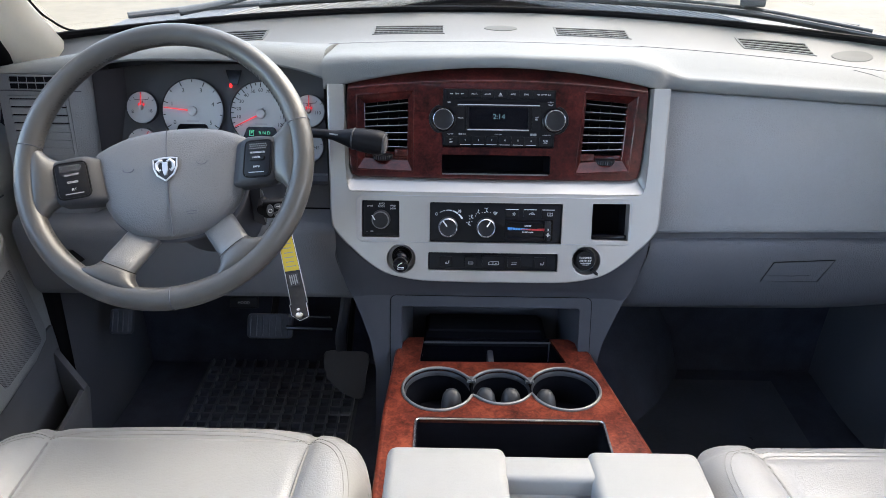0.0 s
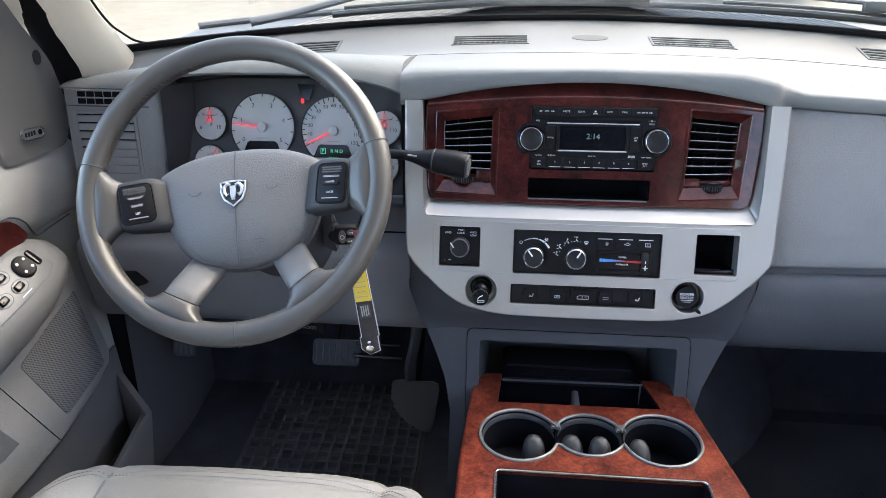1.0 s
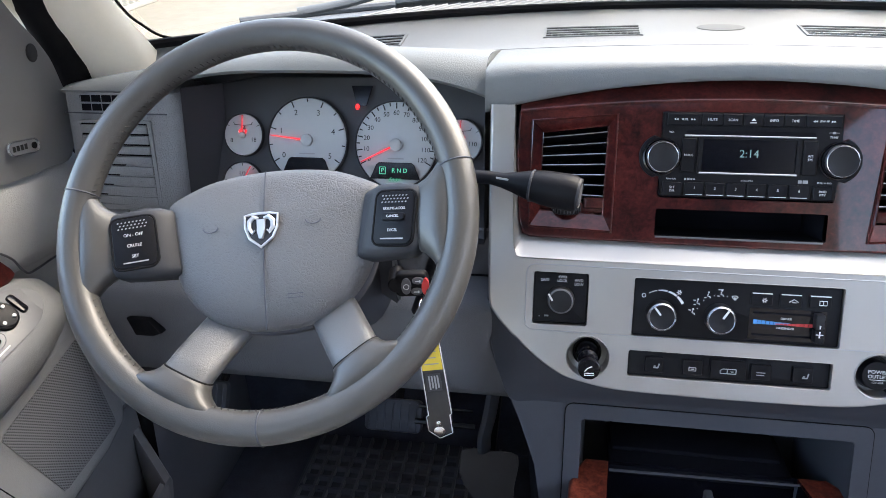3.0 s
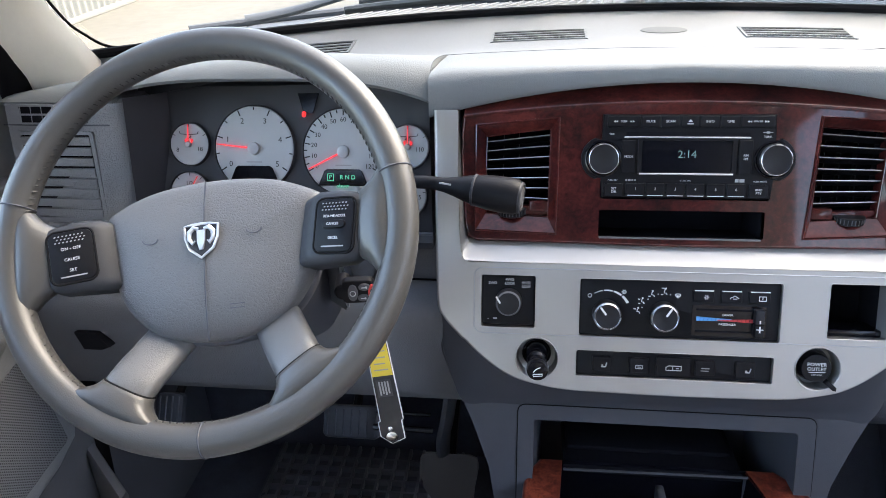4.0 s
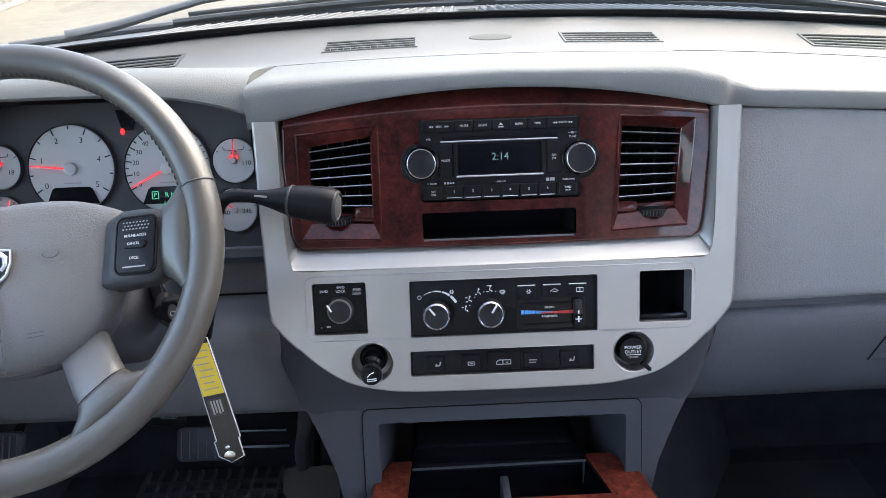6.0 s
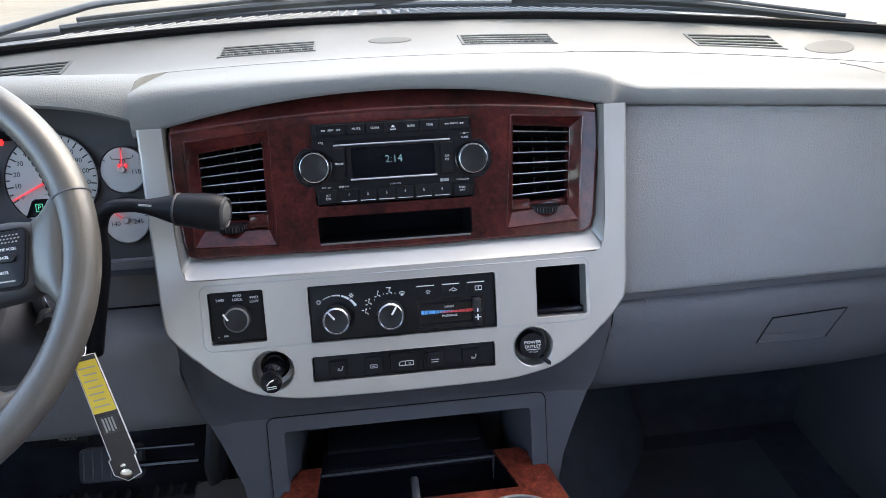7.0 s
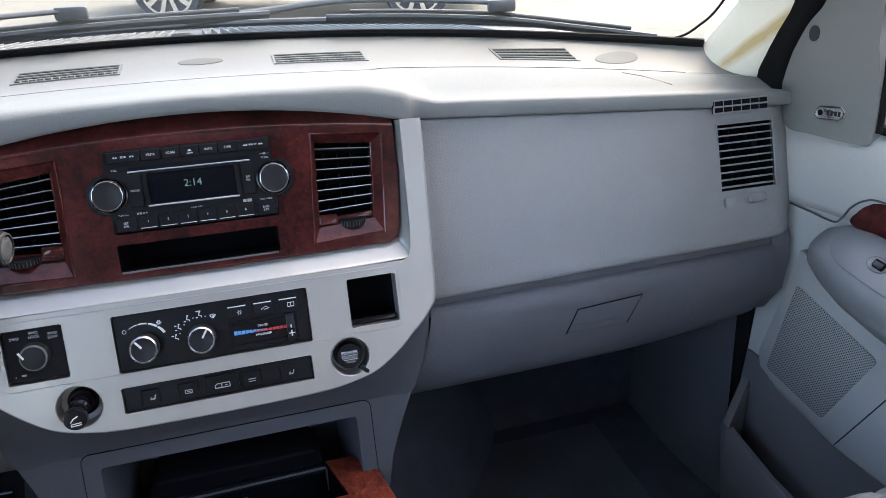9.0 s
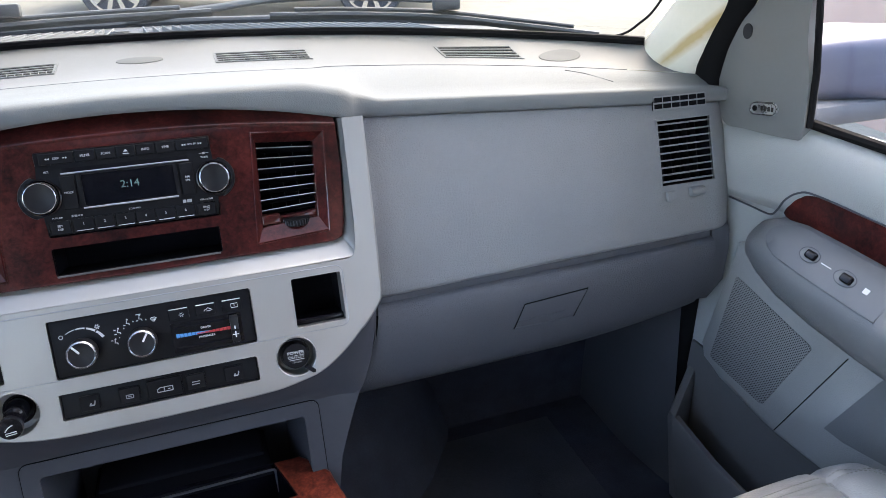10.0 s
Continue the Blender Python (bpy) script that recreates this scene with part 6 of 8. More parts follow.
seat("driver_seat", -0.492, 0.890, 0.308, 0.335, 0.346, "light grey leather driver's seat cushion, creased and shiny")
seat("passenger_seat", 0.588, 0.852, 0.308, 0.333, 0.358, "light grey leather passenger seat cushion with side bolsters", 9.0)

# ---- steering column and wheel ----
WC, WT = Vector((-0.5072, 1.2935, 0.749)), radians(32.3)
wv, wn_ = Vector((0, math.sin(WT), math.cos(WT))), Vector((0, -math.cos(WT), math.sin(WT)))
TURN = radians(8.0)
wu = Vector((1, 0, 0)) * math.cos(TURN) + wv * math.sin(TURN)
wv2 = wv * math.cos(TURN) - Vector((1, 0, 0)) * math.sin(TURN)
WH = Flat(WC, wu, wv2, wn_)
WR, WTUBE = 0.2045, 0.0170

col = thing("steering_column", WC - wn_ * 0.25, "dark grey plastic steering column shroud with levers", "steering column")
COL = Flat(WC, Vector((1, 0, 0)), wv, wn_)
rings = []
for d, ru, rv_, dv in ((-0.055, 0.050, 0.040, -0.004), (-0.075, 0.066, 0.052, -0.008), (-0.13, 0.070, 0.062, -0.012), (-0.20, 0.078, 0.066, -0.014), (-0.30, 0.085, 0.068, -0.015), (-0.34, 0.085, 0.068, -0.015)):
    rings.append([COL.at(math.copysign(abs(math.cos(a)) ** 0.8, math.cos(a)) * ru, math.copysign(abs(math.sin(a)) ** 0.8, math.sin(a)) * rv_ + dv, d) for a in [2 * math.pi * k / 28 for k in range(28)]])
part("shroud", loft(B(), rings), m_low, col, smooth=50)
part("shaft_boss", turned(B(), COL, 0, 0, ((0.034, -0.06), (0.034, -0.025)), 24), m_black, col)
# ignition barrel on the right of the shroud
IG = Flat((-0.405, 1.425, 0.640), Vector((0.0, 1, 0)).cross(Vector((0.55, -0.80, 0.1))).normalized(), (0, 0, 1), Vector((0.62, -0.77, 0.10)).normalized())
part("ignition_barrel", turned(B(), IG, 0, 0, ((0.026, -0.05), (0.026, 0.0), (0.022, 0.006), (0.019, 0.008), (0.0005, 0.008)), 28), m_low, col)
part("ignition_ring", turned(B(), IG, 0, 0, ((0.0215, 0.006), (0.021, 0.012), (0.017, 0.0135), (0.015, 0.008)), 28, caps=False), m_dull, col, "bright ignition ring")

stw = thing("steering_wheel", WC, "worn grey leather steering wheel with cruise control switches", "steering wheel")
rim_pts = [WH.at(WR * math.cos(2 * math.pi * k / 96), WR * math.sin(2 * math.pi * k / 96), 0) for k in range(96)]
rim = part("rim", tube(B(), rim_pts, WTUBE, 18, closed=True), m_rim, stw, "stitched grey leather rim", smooth=80)
bm = B()
for k in range(170):
    a = 2 * math.pi * k / 170
    p = lambda da, lift: WH.at((WR - (WTUBE + 0.0002) * math.cos(lift)) * math.cos(a + da), (WR - (WTUBE + 0.0002) * math.cos(lift)) * math.sin(a + da), (WTUBE + 0.0002) * math.sin(lift))
    tube(bm, [p(-0.006, 0.10), p(-0.001, 0.24), p(0.006, 0.38)], [0.0005, 0.0010, 0.0005], 5)
part("stitching", bm, m_stitch, rim, "stitching along the inside of the rim")
for ang in (10.5, 166.5, 270.5):
    a = radians(ang)
    ring = []
    for k in range(20):
        b = 2 * math.pi * k / 20
        rad_ = WR + (WTUBE + 0.0002) * math.cos(b)
        ring.append(WH.at(rad_ * math.cos(a), rad_ * math.sin(a), (WTUBE + 0.0002) * math.sin(b)))
    part("seam", tube(B(), ring, 0.0009, 5, closed=True), m_low, rim, "joint in the leather")

hub_half = [(0.0, 0.0625), (0.035, 0.0610), (0.072, 0.0550), (0.105, 0.0420), (0.1185, 0.0310), (0.1180, 0.010), (0.1120, -0.025), (0.0990, -0.060), (0.078, -0.086), (0.050, -0.1025), (0.0, -0.1095)]
hub_out = curve_through([(u, v, 0) for u, v in hub_half] + [(-u, v, 0) for u, v in hub_half[::-1][1:-1]], 4, closed=True)
rings = []
for s, w in ((0.02, 0.0045), (0.3, 0.0035), (0.55, 0.001), (0.75, -0.003), (0.88, -0.0075), (0.95, -0.012), (0.985, -0.018), (1.0, -0.026), (1.0, -0.045), (0.9, -0.06)):
    rings.append([WH.at(p.x * s, (p.y + 0.02) * s - 0.02, w - 0.012) for p in hub_out])
hub = part("hub", loft(B(), rings), m_hub, stw, "grained grey airbag cover", smooth=70)


sk = [[WH.at(p.x * s, (p.y + 0.02) * s - 0.02 - dv, w) for p in hub_out] for s, w, dv in ((0.95, -0.036, 0.0), (0.99, -0.038, 0.001), (1.008, -0.044, 0.002), (1.0, -0.056, 0.002), (0.86, -0.080, 0.0))]
part("hub_shell", loft(B(), sk, cap=False), m_low, stw, "dark slate shell behind the airbag cover", smooth=60)


def hub_w(u, v):
    s = max(abs(u) / 0.116, abs(v + 0.02) / 0.088)
    return -0.0075 - 0.008 * min(1.0, s) ** 2.4


part("seam", tube(B(), [WH.at(0.0, v, hub_w(0, v) + 0.0006) for v in [0.056 - 0.166 * k / 20 for k in range(21)]], 0.0008, 5), m_low, hub, "moulded centre seam")
for u0, v0 in ((-0.058, 0.002), (0.052, 0.002)):
    part("emblem_mark", tube(B(), [WH.at(u0 + 0.008 * math.cos(radians(a)), v0 - 0.0035 + 0.005 * math.sin(radians(a)), hub_w(u0, v0) + 0.0006) for a in range(180, 361, 20)] + [WH.at(u0 + 0.008, v0 - 0.0035, hub_w(u0, v0) + 0.0006)], 0.0006, 5), m_low, hub)
for k in range(2):
    part("emblem_mark", tube(B(), [WH.at(0.024, -0.076 - 0.004 * k, hub_w(0.03, -0.078) + 0.0006), WH.at(0.040, -0.076 - 0.004 * k, hub_w(0.04, -0.078) + 0.0004)], 0.0005, 5), m_low, hub)
BD = WH.shifted(-0.0075)
sh = [(-0.0185, 0.0125), (-0.010, 0.0140), (0.0, 0.0145), (0.010, 0.0140), (0.0185, 0.0125), (0.0180, -0.002), (0.0130, -0.0155), (0.0, -0.0265), (-0.0130, -0.0155), (-0.0180, -0.002)]
sh = [(u * 0.95 - 0.002, v * 0.86 - 0.004) for u, v in sh]
bd = part("badge", slab(B(), BD, sh, -0.006, 0.002, 0.001), m_pod, hub, "dark shield badge with plain chrome shapes")
part("badge_rim", tube(B(), [BD.at(u, v, 0.002) for u, v in sh], 0.0015, 8, closed=True), m_badge, bd, "chrome rim")
bm = slab(B(), BD, [(u * 0.9 - 0.002, v - 0.003) for u, v in ((-0.0055, 0.005), (0.0055, 0.005), (0.0045, -0.007), (0.0025, -0.0155), (-0.0025, -0.0155), (-0.0045, -0.007))], 0.001, 0.0040, 0.0012)
for sg in (-1, 1):
    tube(bm, [BD.at(-0.002 + sg * u, v - 0.003, 0.0025) for u, v in ((0.003, 0.0060), (0.008, 0.0075), (0.0125, 0.003), (0.0125, -0.004), (0.0085, -0.009), (0.0065, -0.006))], [0.0018, 0.0026, 0.0028, 0.0024, 0.0018, 0.001], 8)
part("badge_shape", bm, m_badge, bd, "plain raised chrome shapes")

for sg in (-1, 1):
    # side spokes with the switch pods
    rings = []
    for u, v0, v1, wb, th in ((0.100, -0.050, 0.020, -0.034, 0.018), (0.116, -0.050, 0.026, -0.026, 0.020), (0.135, -0.048, 0.027, -0.020, 0.019), (0.158, -0.045, 0.025, -0.014, 0.018), (0.166, -0.040, 0.020, -0.014, 0.014)):
        sec = rr(v0, v1, -th, th, 0.011, 4)
        rings.append([WH.at(sg * (u + 0.16 * (a + 0.011)), a - 0.16 * (u - 0.137), wb + b) for a, b in sec])
    sp = part("side_spoke", loft(B(), rings), m_pod, stw, "charcoal side spoke", smooth=60)
    tw = radians(9 if sg < 0 else -8)
    pu, pv = WH.u * math.cos(tw) + WH.v * math.sin(tw), WH.v * math.cos(tw) - WH.u * math.sin(tw)
    pad = Flat(WH.at(sg * 0.137, -0.0115, -0.0005), pu + wn_ * sg * 0.28, pv, None)
    part("switch_surround", tube(B(), [pad.at(u, v, 0.0) for u, v in rr(-0.0215, 0.0215, -0.0275, 0.0285, 0.008)], 0.0014, 6, closed=True), m_seal, sp)
    swp = part("switch", slab(B(), pad, rr(-0.0205, 0.0205, -0.0265, 0.0275, 0.007), -0.006, 0.0018, 0.0015), m_black, sp, "black cruise control switch")
    bm = B()
    for r in range(3):
        for c in range(8):
            u = -0.0135 + 0.0036 * c + (0.0018 if r % 2 else 0)
            slab(bm, pad, [(u - 0.0009, 0.0155 + r * 0.0033), (u + 0.0003, 0.0155 + r * 0.0033), (u + 0.0009, 0.0167 + r * 0.0033), (u - 0.0003, 0.0167 + r * 0.0033)], 0.0018, 0.0026)
    part("grip_dots", bm, m_greyprint, swp, smooth=0)
    if sg < 0:
        for word, v in (("ON - OFF", 0.0085), ("CRUISE", -0.0030), ("SET", -0.0145)):
            lettering(pad, word, 0.0, v, 0.0046, m_white, swp, 0.0022)
        marks(pad, [(-0.012, 0.012, -0.0215, -0.0203)], m_greyprint, swp, w0=0.0018, w1=0.0024)
    else:
        lettering(pad, "RESUME-ACCEL", 0.0, 0.0095, 0.0036, m_white, swp, 0.0022)
        lettering(pad, "CANCEL", 0.0, 0.0010, 0.0036, m_white, swp, 0.0048)
        part("button", slab(B(), pad, rr(-0.0125, 0.0125, -0.0030, 0.0050, 0.0038), 0.001, 0.0043, 0.001), m_black, swp)
        lettering(pad, "DECEL", 0.0, -0.0125, 0.0038, m_white, swp, 0.0022)
        marks(pad, [(-0.012, 0.012, -0.0215, -0.0203)], m_greyprint, swp, w0=0.0018, w1=0.0024)
    # leather webs that run from the side and lower spokes into the rim
    def web(angle, offs, nm, mat, label):
        rings = []
        a = radians(angle)
        d, q = Vector((math.cos(a), math.sin(a))), Vector((-math.sin(a), math.cos(a)))
        for dist, hw, ht, w in offs:
            sec = [(hw * math.copysign(abs(math.cos(b)) ** 0.7, math.cos(b)), ht * math.copysign(abs(math.sin(b)) ** 0.7, math.sin(b))) for b in [2 * math.pi * k / 20 for k in range(20)]]
            rings.append([WH.at(d.x * dist + q.x * e, d.y * dist + q.y * e, w + f) for e, f in sec])
        return part(nm, loft(B(), rings), mat, stw, label, smooth=80)

    la = -90 + (33.5 if sg > 0 else -27.5)
    web(la, ((0.085, 0.0258, 0.010, -0.058), (0.110, 0.0256, 0.0125, -0.044), (0.132, 0.0254, 0.0138, -0.029), (0.152, 0.0252, 0.0148, -0.015), (0.166, 0.0250, 0.0152, -0.0075), (0.173, 0.0242, 0.0140, -0.006)), "lower_spoke", m_spoke, "smooth grey lower spoke")
    web(la, ((0.1672, 0.0259, 0.0160, -0.0072), (0.1682, 0.0263, 0.0164, -0.0068), (0.1692, 0.0259, 0.0160, -0.0064)), "joint", m_seal, "dark joint between spoke and leather")
    web(la, ((0.1686, 0.0265, 0.0164, -0.0066), (0.172, 0.0275, 0.0168, -0.0052), (0.176, 0.0302, 0.0170, -0.0036), (0.180, 0.0352, 0.0170, -0.0022), (0.184, 0.0425, 0.0167, -0.0012), (0.188, 0.0500, 0.0160, -0.0005), (0.195, 0.0550, 0.0130, 0.0)), "spoke_leather", m_rim, "worn shiny leather at the spoke")
    web(183.5 if sg < 0 else -3.5, ((0.154, 0.0325, 0.0130, -0.0150), (0.161, 0.0345, 0.0150, -0.0112), (0.168, 0.0380, 0.0158, -0.0080), (0.175, 0.0445, 0.0160, -0.0048), (0.181, 0.0530, 0.0158, -0.0026), (0.188, 0.0620, 0.0140, -0.0008), (0.198, 0.0640, 0.0090, 0.0)), "spoke_leather", m_rim, "worn shiny leather at the spoke")

# gear lever on the column
gl = thing("gear_lever", (-0.345, 1.455, 0.62), "black column gear lever with a ribbed round end", "gear lever")
stem = curve_through([(-0.385, 1.475, 0.570), (-0.362, 1.462, 0.640), (-0.345, 1.452, 0.690), (-0.334, 1.440, 0.740), (-0.318, 1.430, 0.763), (-0.295, 1.426, 0.766), (-0.262, 1.424, 0.763)], 6)
part("stem", tube(B(), stem, [0.011 - 0.0035 * min(1, k / 18) for k in range(len(stem))], 12), m_black, gl)
LA = (Vector((-0.189, 1.408, 0.7545)) - Vector((-0.285, 1.425, 0.765))).normalized()
LV = Flat((-0.285, 1.425, 0.765), LA.orthogonal().normalized(), LA.cross(LA.orthogonal().normalized()), LA)
part("handle", turned(B(), LV, 0, 0, ((0.0070, -0.004), (0.0085, 0.010), (0.0112, 0.022), (0.0146, 0.034), (0.0172, 0.044), (0.0190, 0.056), (0.0200, 0.070), (0.0203, 0.082), (0.0198, 0.090), (0.0182, 0.0950), (0.0165, 0.0960)), 32), m_black, gl, "round black handle")
part("mould_seam", tube(B(), [LV.at(-r * 0.30, -r * 0.955, w) if LV.at(0, -1).z < LV.at(0, 0).z else LV.at(r * 0.30, r * 0.955, w) for r, w in ((0.0115, 0.022), (0.0149, 0.034), (0.0175, 0.044), (0.0193, 0.056), (0.0203, 0.070), (0.0206, 0.082))], 0.0006, 5), m_dull, gl, "worn moulding seam")
part("collar", turned(B(), LV, 0, 0, ((0.0172, 0.0425), (0.0182, 0.0432), (0.0184, 0.0450), (0.0178, 0.0458)), 32, caps=False), m_pod, gl)
part("end_ring", turned(B(), LV, 0, 0, ((0.0178, 0.0945), (0.0172, 0.0975), (0.0150, 0.0985), (0.0142, 0.0960)), 32, caps=False), m_pod, gl, "raised ring at the end")
part("end_button", turned(B(), LV, 0, 0, ((0.0135, 0.0940), (0.0132, 0.0968), (0.0118, 0.0980), (0.0060, 0.0984), (0.0005, 0.0985)), 28), m_rimgrey, gl, "worn grey end button")
marks(Flat((-0.2735, 1.4135, 0.768), (0.97, -0.14, -0.10), (0.1, 0.0, 1.0)), [(-0.008, 0.006, -0.0010, 0.0010)], m_greyprint, gl)

# key with fob and hanging tag
key = thing("ignition_key", (-0.372, 1.39, 0.645), "black key fob with grey and red buttons in the ignition", "car key")
FB = Flat((-0.3725, 1.383, 0.6465), Vector((0.97, 0.15, 0.03)).normalized() * 0.80, Vector((0.05, -0.25, 0.97)).normalized() * 0.90)
fob = [(u, v) for u, v in rr(-0.026, 0.023, -0.0185, 0.0175, 0.010)]
part("fob", slab(B(), FB, fob, -0.010, 0.0, 0.003, 3), m_black, key, "rounded black fob")
part("blade_guard", turned(B(), Flat(FB.at(-0.024, 0.0, -0.006), FB.u, FB.v), 0, 0, ((0.012, -0.02), (0.012, 0.004), (0.010, 0.006)), 20), m_black, key)
for u, v, rx, ry, mt, lb in ((-0.009, 0.0, 0.0072, 0.013, m_fob, "grey lock button"), (0.008, 0.0085, 0.0085, 0.0055, m_fob, "grey button"), (0.006, -0.0085, 0.0085, 0.0055, m_fob, "grey button"), (0.0185, -0.001, 0.0055, 0.0135, m_red, "red alarm button")):
    part("button", slab(B(), FB, disc(u, v, rx, 20, ry), -0.001, 0.0018, 0.0008, 1), mt, key, lb)
part("symbol", tube(B(), [FB.at(-0.009 + 0.004 * math.cos(a), 0.004 * math.sin(a), 0.002) for a in [2 * math.pi * k / 14 for k in range(14)]], 0.0005, 4, closed=True), m_white, key)
for u, v in ((0.008, 0.0085), (0.006, -0.0085)):
    marks(FB, [(u - 0.004, u + 0.004, v - 0.0007, v + 0.0007), (u + 0.002, u + 0.0034, v - 0.002, v + 0.002)], m_white, key, name="symbol", w0=0.0017, w1=0.0021)
part("ring", tube(B(), [Vector((-0.3625 + 0.002 * math.sin(a), 1.387 + 0.010 * math.sin(a), 0.618 + 0.012 * math.cos(a))) for a in [2 * math.pi * k / 20 for k in range(20)]], 0.0011, 6, closed=True), m_chrome, key)
tag = thing("key_tag", (-0.345, 1.39, 0.44), "yellow paper key tag in a long clear plastic sleeve", "key tag")
d = (Vector((-0.3405, 1.392, 0.4375)) - Vector((-0.3615, 1.386, 0.609)))
L = d.length
TG = Flat((-0.3615, 1.386, 0.609), (d.normalized()).cross(Vector((0.12, -1, 0.0))).normalized() * -1, d.normalized())
if TG.n.y > 0:
    TG = Flat(TG.o, -TG.u, TG.v, -TG.n)
part("sleeve", slab(B(), TG, [(-0.0125, 0.0), (0.0115, 0.0), (0.0135, L * 0.76), (0.0135, L * 0.80), (0.0165, L * 0.81), (0.0165, L * 0.93), (0.004, L), (-0.0125, L * 0.965), (-0.0125, L * 0.81), (-0.0150, L * 0.80)], -0.0015, 0.0, 0.0004, 1), m_film, tag, "clear plastic sleeve")
ol = [(-0.0125, 0.0), (0.0115, 0.0), (0.0135, L * 0.76), (0.0135, L * 0.80), (0.0165, L * 0.81), (0.0165, L * 0.93), (0.004, L), (-0.0125, L * 0.965), (-0.0125, L * 0.81), (-0.0150, L * 0.80)]
part("sleeve_edge", tube(B(), [TG.at(u, v, -0.0006) for u, v in ol], 0.0009, 5, closed=True), m_white, tag, "bright cut edge of the plastic")
yl = part("paper", slab(B(), TG, [(-0.0115, 0.006), (0.0105, 0.006), (0.0118, L * 0.43), (-0.0130, L * 0.43)], 0.0002, 0.0008), m_yellow, tag, "yellow paper with scribbled lines")
marks(TG, [(-0.009 + 0.0012 * (k % 3), 0.0085 - 0.0018 * (k % 2), 0.014 + 0.0085 * k, 0.0155 + 0.0085 * k) for k in range(7)], m_greyprint, yl, name="written_lines", w0=0.0008, w1=0.0011)
marks(TG, [(-0.0085, 0.0095, L * 0.46, L * 0.60)], m_pod, tag, name="lower_label", w0=0.0002, w1=0.0006)
marks(TG, [(-0.006 + 0.0035 * k, -0.004 + 0.0035 * k, L * 0.475, L * (0.575 + 0.01 * (k % 2))) for k in range(4)], m_greyprint, tag, name="label_print", w0=0.0006, w1=0.0009)
for v, r in ((0.865, 0.0035), (0.935, 0.0075)):
    part("rivet", turned(B(), TG, 0.003, L * v, ((r, 0.0), (r * 0.95, 0.002), (r * 0.6, 0.003), (0.0003, 0.0032)), 18), m_chrome, tag, "chrome rivet")

# ---- pedals and mat ----
def pedal(name, x0, x1, y, z0, z1, label, lean, arm_top, ribbed=True, outline=None):
    t = thing(name, ((x0 + x1) / 2, y, z0), label, "pedal", "pedals")
    fl = Flat(((x0 + x1) / 2, y, (z0 + z1) / 2), (1, 0, 0), Vector((0, lean, 1)).normalized())
    h = (z1 - z0) / 2
    p = part("pad", slab(B(), fl, outline or rr((x0 - x1) / 2, (x1 - x0) / 2, -h, h, 0.010), -0.014, 0.0, 0.004, 2), m_rubber if ribbed else m_soft, t, "ribbed black rubber pad" if ribbed else "plain dark grey pad")
    bm = B()
    n = max(2, round((x1 - x0) / 0.014))
    for k in range(n if ribbed else 0):
        u = (x0 - x1) / 2 + 0.008 + k * (x1 - x0 - 0.016) / (n - 1)
        tube(bm, [fl.at(u, -h * 0.8, 0.0005), fl.at(u, h * 0.8, 0.0005)], 0.0015, 5)
    if ribbed:
        part("rib", bm, m_rubber, p)
    part("arm", tube(B(), curve_through([fl.at(0, 0, -0.014), fl.at(0, 0.05, -0.05), Vector(arm_top)], 5), 0.008, 8), m_black, t)
    return t


pedal("brake_pedal", -0.523, -0.424, 1.655, 0.257, 0.312, "wide black rubber brake pedal", 0.5, (-0.47, 1.82, 0.45))
pedal("accelerator_pedal", -0.362, -0.262, 1.665, 0.112, 0.200, "plain dark accelerator pedal beside the tunnel", 0.6, (-0.30, 1.76, 0.33), False, [(p.x, p.y) for p in curve_through([(0.049, 0.050, 0), (0.000, 0.054, 0), (-0.048, 0.053, 0), (-0.050, 0.020, 0), (-0.044, -0.002, 0), (-0.018, -0.030, 0), (0.014, -0.048, 0), (0.040, -0.050, 0), (0.046, 0.0, 0)], 3, closed=True)][::-1])
pedal("parking_brake_pedal", -0.826, -0.776, 1.655, 0.262, 0.318, "small ribbed black parking brake pedal", 0.5, (-0.80, 1.80, 0.42))
pb = thing("pedal_bracket", (-0.38, 1.63, 0.29), "black steel bracket bars behind the pedals", "bracket")
part("bar", tube(B(), [(-0.43, 1.63, 0.295), (-0.33, 1.63, 0.293)], 0.005, 8), m_gloss, pb)
part("bar", tube(B(), [(-0.425, 1.64, 0.318), (-0.335, 1.64, 0.316)], 0.003, 8), m_gloss, pb)
part("upright", tube(B(), curve_through([(-0.318, 1.66, 0.230), (-0.316, 1.645, 0.270), (-0.308, 1.64, 0.310), (-0.300, 1.66, 0.370)], 5), 0.013, 10, flat=0.7), m_low, pb, "dark grey pedal arm")
t = thing("hood_release", (-0.52, 1.64, 0.34), "black bonnet release lever with worn lettering", "release lever")
HR = Flat((-0.520, 1.640, 0.348), (1, 0, 0), (0, 0.3, 1))
part("lever", slab(B(), HR, rr(-0.03, 0.03, -0.012, 0.012, 0.004), -0.01, 0.0, 0.002), m_black, t)
lettering(HR, "HOOD", 0, 0, 0.0085, m_greyprint, t, 0.0006)

mat = thing("floor_mat", (-0.50, 1.7, level(0.0, 1.7)), "black rubber floor mat with a raised square lattice", "floor mat")


def mat_at(x, y, h):
    return Vector((x, y, max(level(0.0, y), level(0.0, 1.93) + (y - 1.93) * 3.6) + h))


